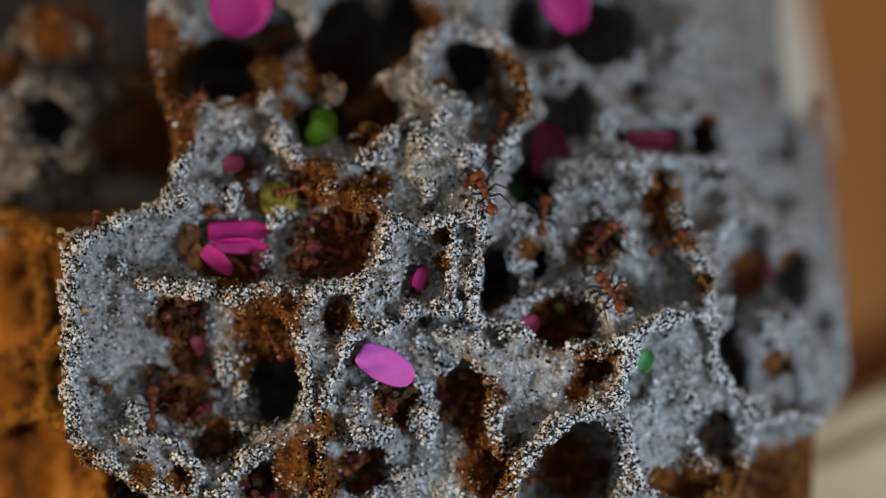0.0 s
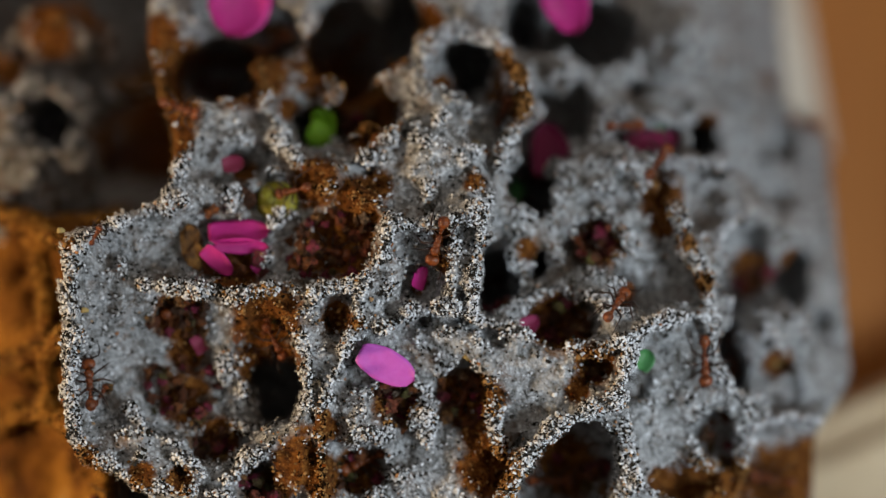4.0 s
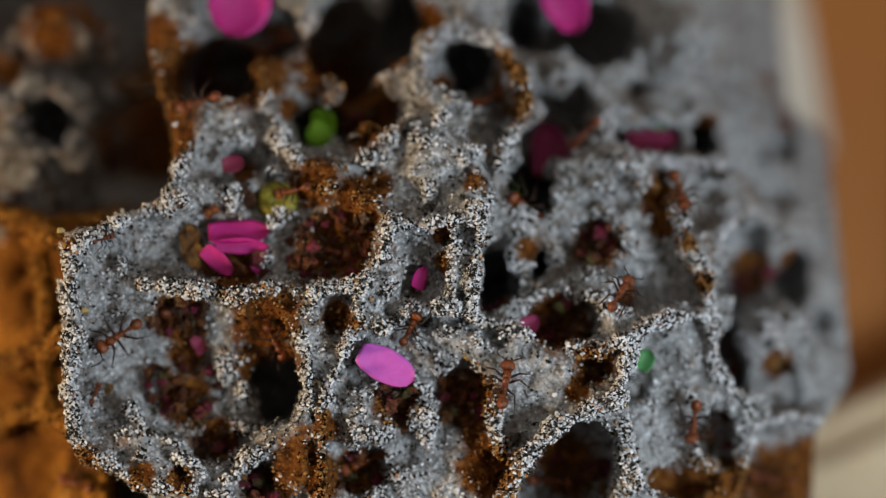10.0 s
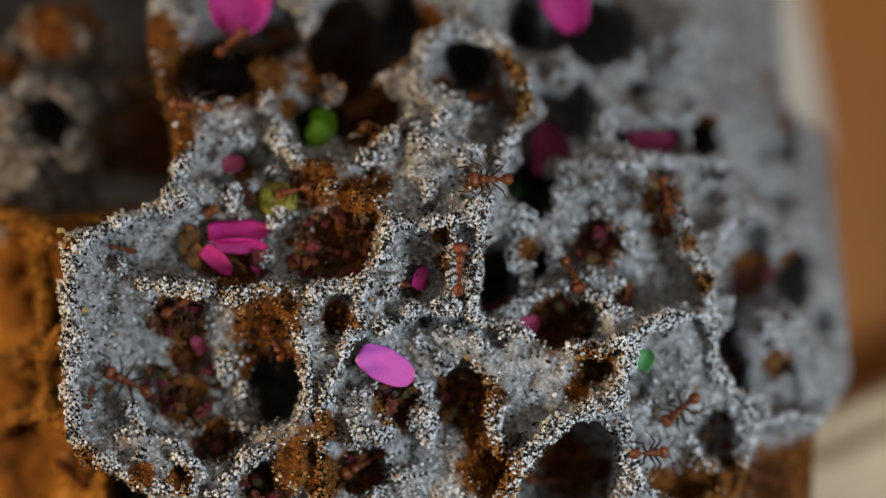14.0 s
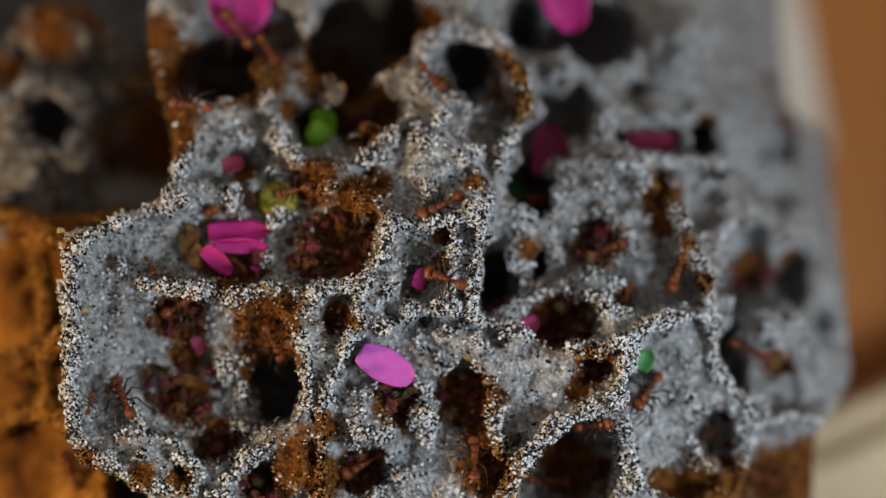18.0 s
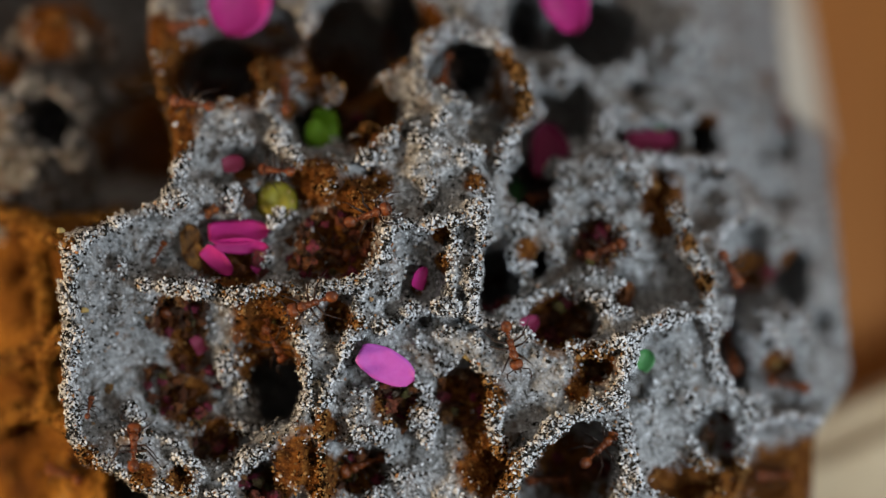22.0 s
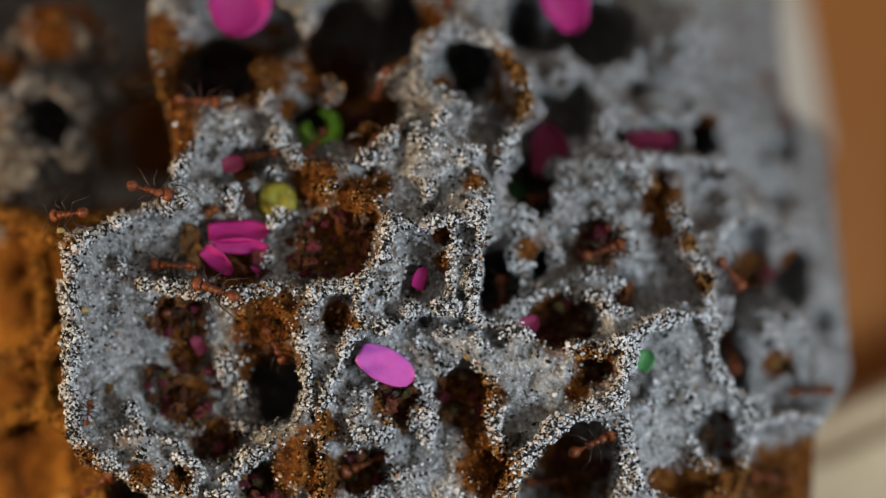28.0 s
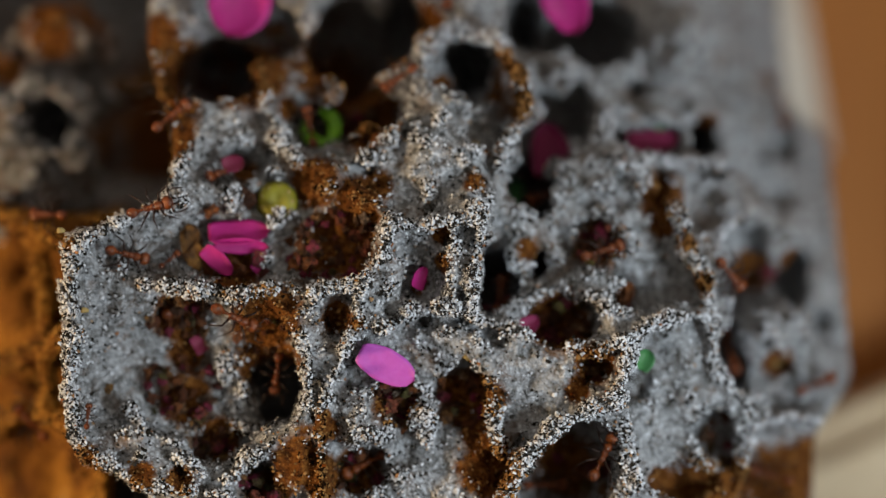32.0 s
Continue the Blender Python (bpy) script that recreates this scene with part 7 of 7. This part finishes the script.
    walk(ants[24], [
        (0, at(13.8, 16.4, -17.8, 90, -11, -0)), (11, at(14.3, 16.4, -17.8, 90, -11, -0)), (11.5, at(14.8, 2.0, -17.0, 90, -0, -35)),
        (12, at(16.0, 1.3, -16.8, 97, 9, 36)), (13, at(15.8, 1.3, -17.3, 97, 17, 22)), (13.5, at(16.4, -0.7, -17.2, 95, 7, 35)),
        (14, at(17.2, 3.1, -17.4, 89, -1, 35)), (14.5, at(16.0, 1.0, -17.1, 87, -5, 35)), (15, at(14.8, 1.7, -17.0, 95, -8, -35)),
        (15.5, at(14.3, -0.4, -16.4, 98, -11, -36)), (16, at(13.9, -0.5, -15.8, 101, -15, -36)), (16.5, at(13.5, -0.8, -15.3, 103, -18, -37)),
        (17, at(13.0, -1.3, -14.8, 106, -21, -38)), (18, at(13.3, 1.6, -14.9, 95, -7, -35)), (18.5, at(13.2, 8.4, -16.7, 100, -14, -36)),
        (19, at(13.1, 16.4, -18.5, 90, -27, -0)), (21.6, at(12.5, 16.4, -18.5, 90, -27, -0)), (24.2, at(11.9, 16.4, -18.5, 90, -27, -0)),
        (26.8, at(11.2, 16.4, -18.5, 90, -27, -0)), (29.4, at(10.6, 16.4, -18.5, 90, -27, -0)), (32, at(10.0, 16.4, -18.5, 90, -27, -0)),
    ])
    stride(ants[24], [(11, 12), (13, 17), (18, 32)])
    walk(ants[25], [
        (0, at(15.3, 6.7, -4.7, 90, -97, 0)), (1.28571, at(14.9, 1.7, -4.7, 12, -54, 80)), (2.57143, at(14.7, 1.3, -4.9, 33, -50, 63)),
        (3.85714, at(14.5, 1.2, -5.0, 50, -42, 51)), (5.14286, at(14.3, 2.2, -5.2, 63, -33, 43)), (6.42857, at(14.2, 3.0, -5.4, 107, -22, -38)),
        (7.71429, at(13.9, 2.4, -5.5, 98, -11, -36)), (9, at(13.7, 2.5, -5.8, 90, -0, -35)), (9.5, at(14.3, 2.3, -4.9, 73, -23, 38)),
        (10, at(14.8, 1.0, -4.1, 49, -43, 52)), (10.5, at(15.0, 1.2, -4.2, 22, -53, 72)), (11, at(15.1, 1.1, -4.4, -14, -54, 101)),
        (11.5, at(13.5, 2.7, -4.6, -4, -55, 93)), (12, at(11.9, 6.2, -4.9, 136, -84, -46)), (12.3333, at(11.9, 4.3, -4.0, -65, -31, 138)),
        (12.6667, at(12.1, 4.0, -3.1, 90, 164, -1)), (13, at(12.5, 4.5, -2.3, -32, 50, -116)), (13.5, at(11.9, 4.3, -2.5, 6, 55, -85)),
        (14, at(11.3, 4.3, -2.7, 41, 47, -57)), (14.5, at(11.8, 4.3, -2.3, 56, 38, -47)), (15, at(12.3, 4.5, -1.8, 68, 28, -41)),
        (15.5, at(12.8, 5.1, -1.3, 78, 17, -37)), (16, at(13.4, 5.8, -0.9, 86, 5, -35)), (16.5, at(13.9, 6.5, -0.4, 90, -8, -3)),
        (17, at(14.4, 6.7, 0.1, 98, -20, -23)), (32, at(13.9, 6.6, -0.1, 91, -18, -3)),
    ])
    stride(ants[25], [(0, 17)])
    walk(ants[26], [
        (0, at(29.3, 15.9, -20.4, -88, -9, 167)), (18, at(29.3, 15.9, -20.4, -88, -9, 167)), (18.6667, at(29.0, 16.1, -20.3, -90, -0, -162)),
        (19.3333, at(28.7, 16.0, -20.2, -85, 7, -145)), (20, at(28.3, 15.7, -20.1, -79, 15, -144)), (21, at(28.6, 16.0, -20.2, -85, 8, -145)),
        (22, at(28.8, 16.0, -20.1, -90, -0, -145)), (23, at(29.0, 15.9, -20.1, 90, -171, -0)), (24, at(29.3, 16.2, -20.0, -83, -17, 158)),
        (28, at(29.0, 16.2, -20.3, -91, -7, -169)), (32, at(29.4, 16.0, -20.1, -84, -14, 156)),
    ])
    stride(ants[26], [(18, 24)])
    walk(ants[27], [
        (0, at(-20.2, 26.8, 18.2, -93, 4, 145)), (1.33333, at(-20.7, 26.8, 17.8, -87, 4, -145)), (2.66667, at(-21.2, 26.3, 17.6, -87, 4, -145)),
        (4, at(-21.8, 25.9, 17.3, -87, 4, -145)), (5.33333, at(-22.3, 25.8, 17.1, -88, 4, -145)), (6.66667, at(-22.8, 25.3, 16.8, -88, 3, -145)),
        (8, at(-22.8, 15.9, 16.0, -88, 3, -145)), (8.5, at(-22.8, 25.3, 16.8, -85, 7, -145)), (9, at(-22.2, 26.0, 17.0, -82, 11, -144)),
        (9.5, at(-21.7, 25.8, 17.2, 79, 141, -17)), (10, at(-21.1, 26.5, 17.5, 36, 131, -61)), (10.5, at(-20.6, 26.9, 17.9, -7, 125, -96)),
        (11, at(-20.0, 26.8, 18.2, 134, 45, 54)), (11.5, at(-18.7, 12.3, 17.7, 110, 26, 40)), (12, at(-18.2, 12.1, 18.1, 90, 6, 4)),
        (12.7273, at(-18.2, 12.0, 18.3, 96, -8, -35)), (13.4545, at(-18.1, 12.0, 18.4, 106, -21, -38)), (14.1818, at(-18.1, 12.2, 18.6, 118, -34, -43)),
        (14.9091, at(-18.1, 11.9, 18.8, 133, -44, -53)), (15.6364, at(-18.1, 12.0, 19.0, -26, -128, 111)), (16.3636, at(-18.1, 12.1, 19.1, 1, -125, 89)),
        (17.0909, at(-18.1, 12.0, 19.3, 91, -107, -1)), (17.8182, at(-18.1, 12.0, 19.4, 88, -123, 2)), (18.5455, at(-18.1, 12.1, 19.6, 87, -139, 5)),
        (19.2727, at(-18.1, 12.1, 19.7, 87, -155, 8)), (20, at(-18.0, 12.1, 19.8, -92, -9, -168)), (20.5, at(-18.9, 11.8, 19.7, -92, -4, -159)),
        (21, at(-19.7, 10.9, 19.6, -90, -0, -160)), (21.5, at(-20.9, 11.6, 19.7, -92, 4, 157)), (22, at(-22.1, 13.0, 19.8, -94, 8, 153)),
        (22.3333, at(-22.2, 13.1, 19.4, 78, -132, 16)), (22.6667, at(-22.2, 12.9, 18.9, 105, -73, -16)), (23, at(-22.2, 13.1, 18.2, 84, -16, 20)),
        (23.5, at(-21.3, 13.8, 17.8, 113, 29, 41)), (24, at(-20.9, 21.3, 17.8, -0, 125, -90)), (25, at(-21.0, 26.5, 18.0, -0, 125, -90)),
        (28.5, at(-20.7, 26.6, 18.1, -22, 127, -108)), (32, at(-20.4, 26.7, 18.1, 139, 47, 57)),
    ])
    stride(ants[27], [(0, 24), (25, 32)])
    walk(ants[28], [
        (0, at(-30.3, 35.4, 8.5, 90, 153, 0)), (26, at(-30.3, 35.4, 8.5, 90, 153, 0)), (26.5, at(-30.7, 28.2, 7.1, -77, 17, -143)),
        (27, at(-31.4, 23.0, 5.7, -81, 13, -144)), (27.5, at(-30.3, 1.6, 4.2, -96, 9, 145)), (28, at(-31.3, 0.9, 3.0, -93, 5, 145)),
        (28.5, at(-30.3, 0.4, 2.9, 90, 174, 3)), (29, at(-29.3, 0.3, 2.8, 89, 174, -6)), (30, at(-29.6, 0.4, 3.0, 90, -169, -2)),
        (30.5, at(-30.9, 0.6, 2.9, -84, -8, 145)), (31, at(-32.4, 1.8, 2.8, -85, -7, 145)), (32, at(-33.8, 8.4, 3.0, -89, -2, 145)),
    ])
    stride(ants[28], [(26, 29), (30, 31)])
    walk(ants[29], [
        (0, at(34.6, 33.4, 12.2, 36, -70, 56)), (2, at(34.6, 33.5, 12.0, 45, -45, 55)), (2.5, at(34.3, 33.5, 12.0, 62, -34, 44)),
        (3, at(34.0, 33.5, 12.0, 75, -21, 38)), (3.5, at(33.7, 33.5, 11.9, 85, -7, 35)), (4, at(33.4, 33.5, 11.9, 95, 8, 35)),
        (4.5, at(33.0, 33.5, 11.9, 106, 22, 38)), (5, at(32.7, 33.5, 11.9, 119, 35, 44)), (5.5, at(32.3, 33.3, 11.9, 44, 46, -56)),
        (6, at(31.9, 33.3, 11.9, 19, 53, -74)), (32, at(31.8, 33.3, 12.3, 11, 55, -81)),
    ])
    stride(ants[29], [(2, 6)])
    walk(ants[30], [
        (0, at(-8.1, 7.4, 0.5, 90, 22, -0)), (18, at(-8.1, 7.4, 0.5, 90, 22, -0)), (18.5, at(-6.9, 1.9, 1.3, 90, -0, -35)),
        (19, at(-5.8, 1.5, 2.1, 103, -18, -37)), (19.5, at(-4.9, 0.5, 3.0, 99, -12, -36)), (20, at(-4.0, 2.3, 3.9, 91, -8, -8)),
        (20.5, at(-4.9, 1.5, 4.1, 90, -2, 4)), (21, at(-5.9, 1.2, 4.3, 90, 3, -1)), (21.5, at(-5.9, 0.9, 3.6, 92, -8, -14)),
        (22, at(-5.9, 1.0, 3.0, 98, -18, -25)), (23, at(-5.9, 1.6, 2.1, 99, -12, -36)), (23.5, at(-5.4, 1.2, 2.4, 99, -12, -36)),
        (24, at(-4.9, -0.6, 2.8, 99, -12, -36)), (24.5, at(-4.9, 1.8, 3.6, 89, 2, -26)), (25, at(-4.9, 2.3, 4.4, 88, 19, -6)),
        (25.5, at(-5.2, 1.7, 3.9, 86, 12, -17)), (26, at(-5.6, 1.2, 3.4, 87, 6, -27)), (26.5, at(-5.9, 1.0, 2.9, 90, -0, -35)),
        (27, at(-6.6, 2.1, 2.2, 92, -3, -35)), (27.5, at(-7.3, 2.4, 1.5, 92, -7, -13)), (28, at(-8.1, 7.4, 0.8, 90, -11, -0)),
        (32, at(-8.1, 7.4, 0.5, 90, -0, -0)),
    ])
    stride(ants[30], [(18, 22), (23, 28)])
    spot = mm(-10.75, 12.0, 10.6)
    walk(green_leaf, [(t, Matrix.Translation(spot) @ pose(0, 0, 0, 0, lean, turn)) for t, lean, turn in (
        (0.0, 4, -8), (19.0, 4, -8), (21.0, -6, -18), (24.0, 6, -26), (25.5, 10, -40), (26.5, 6, -62), (27.5, 0, -80), (28.5, 0, -92), (30.0, 6, -88), (SECONDS, -6, -84))])


motions()
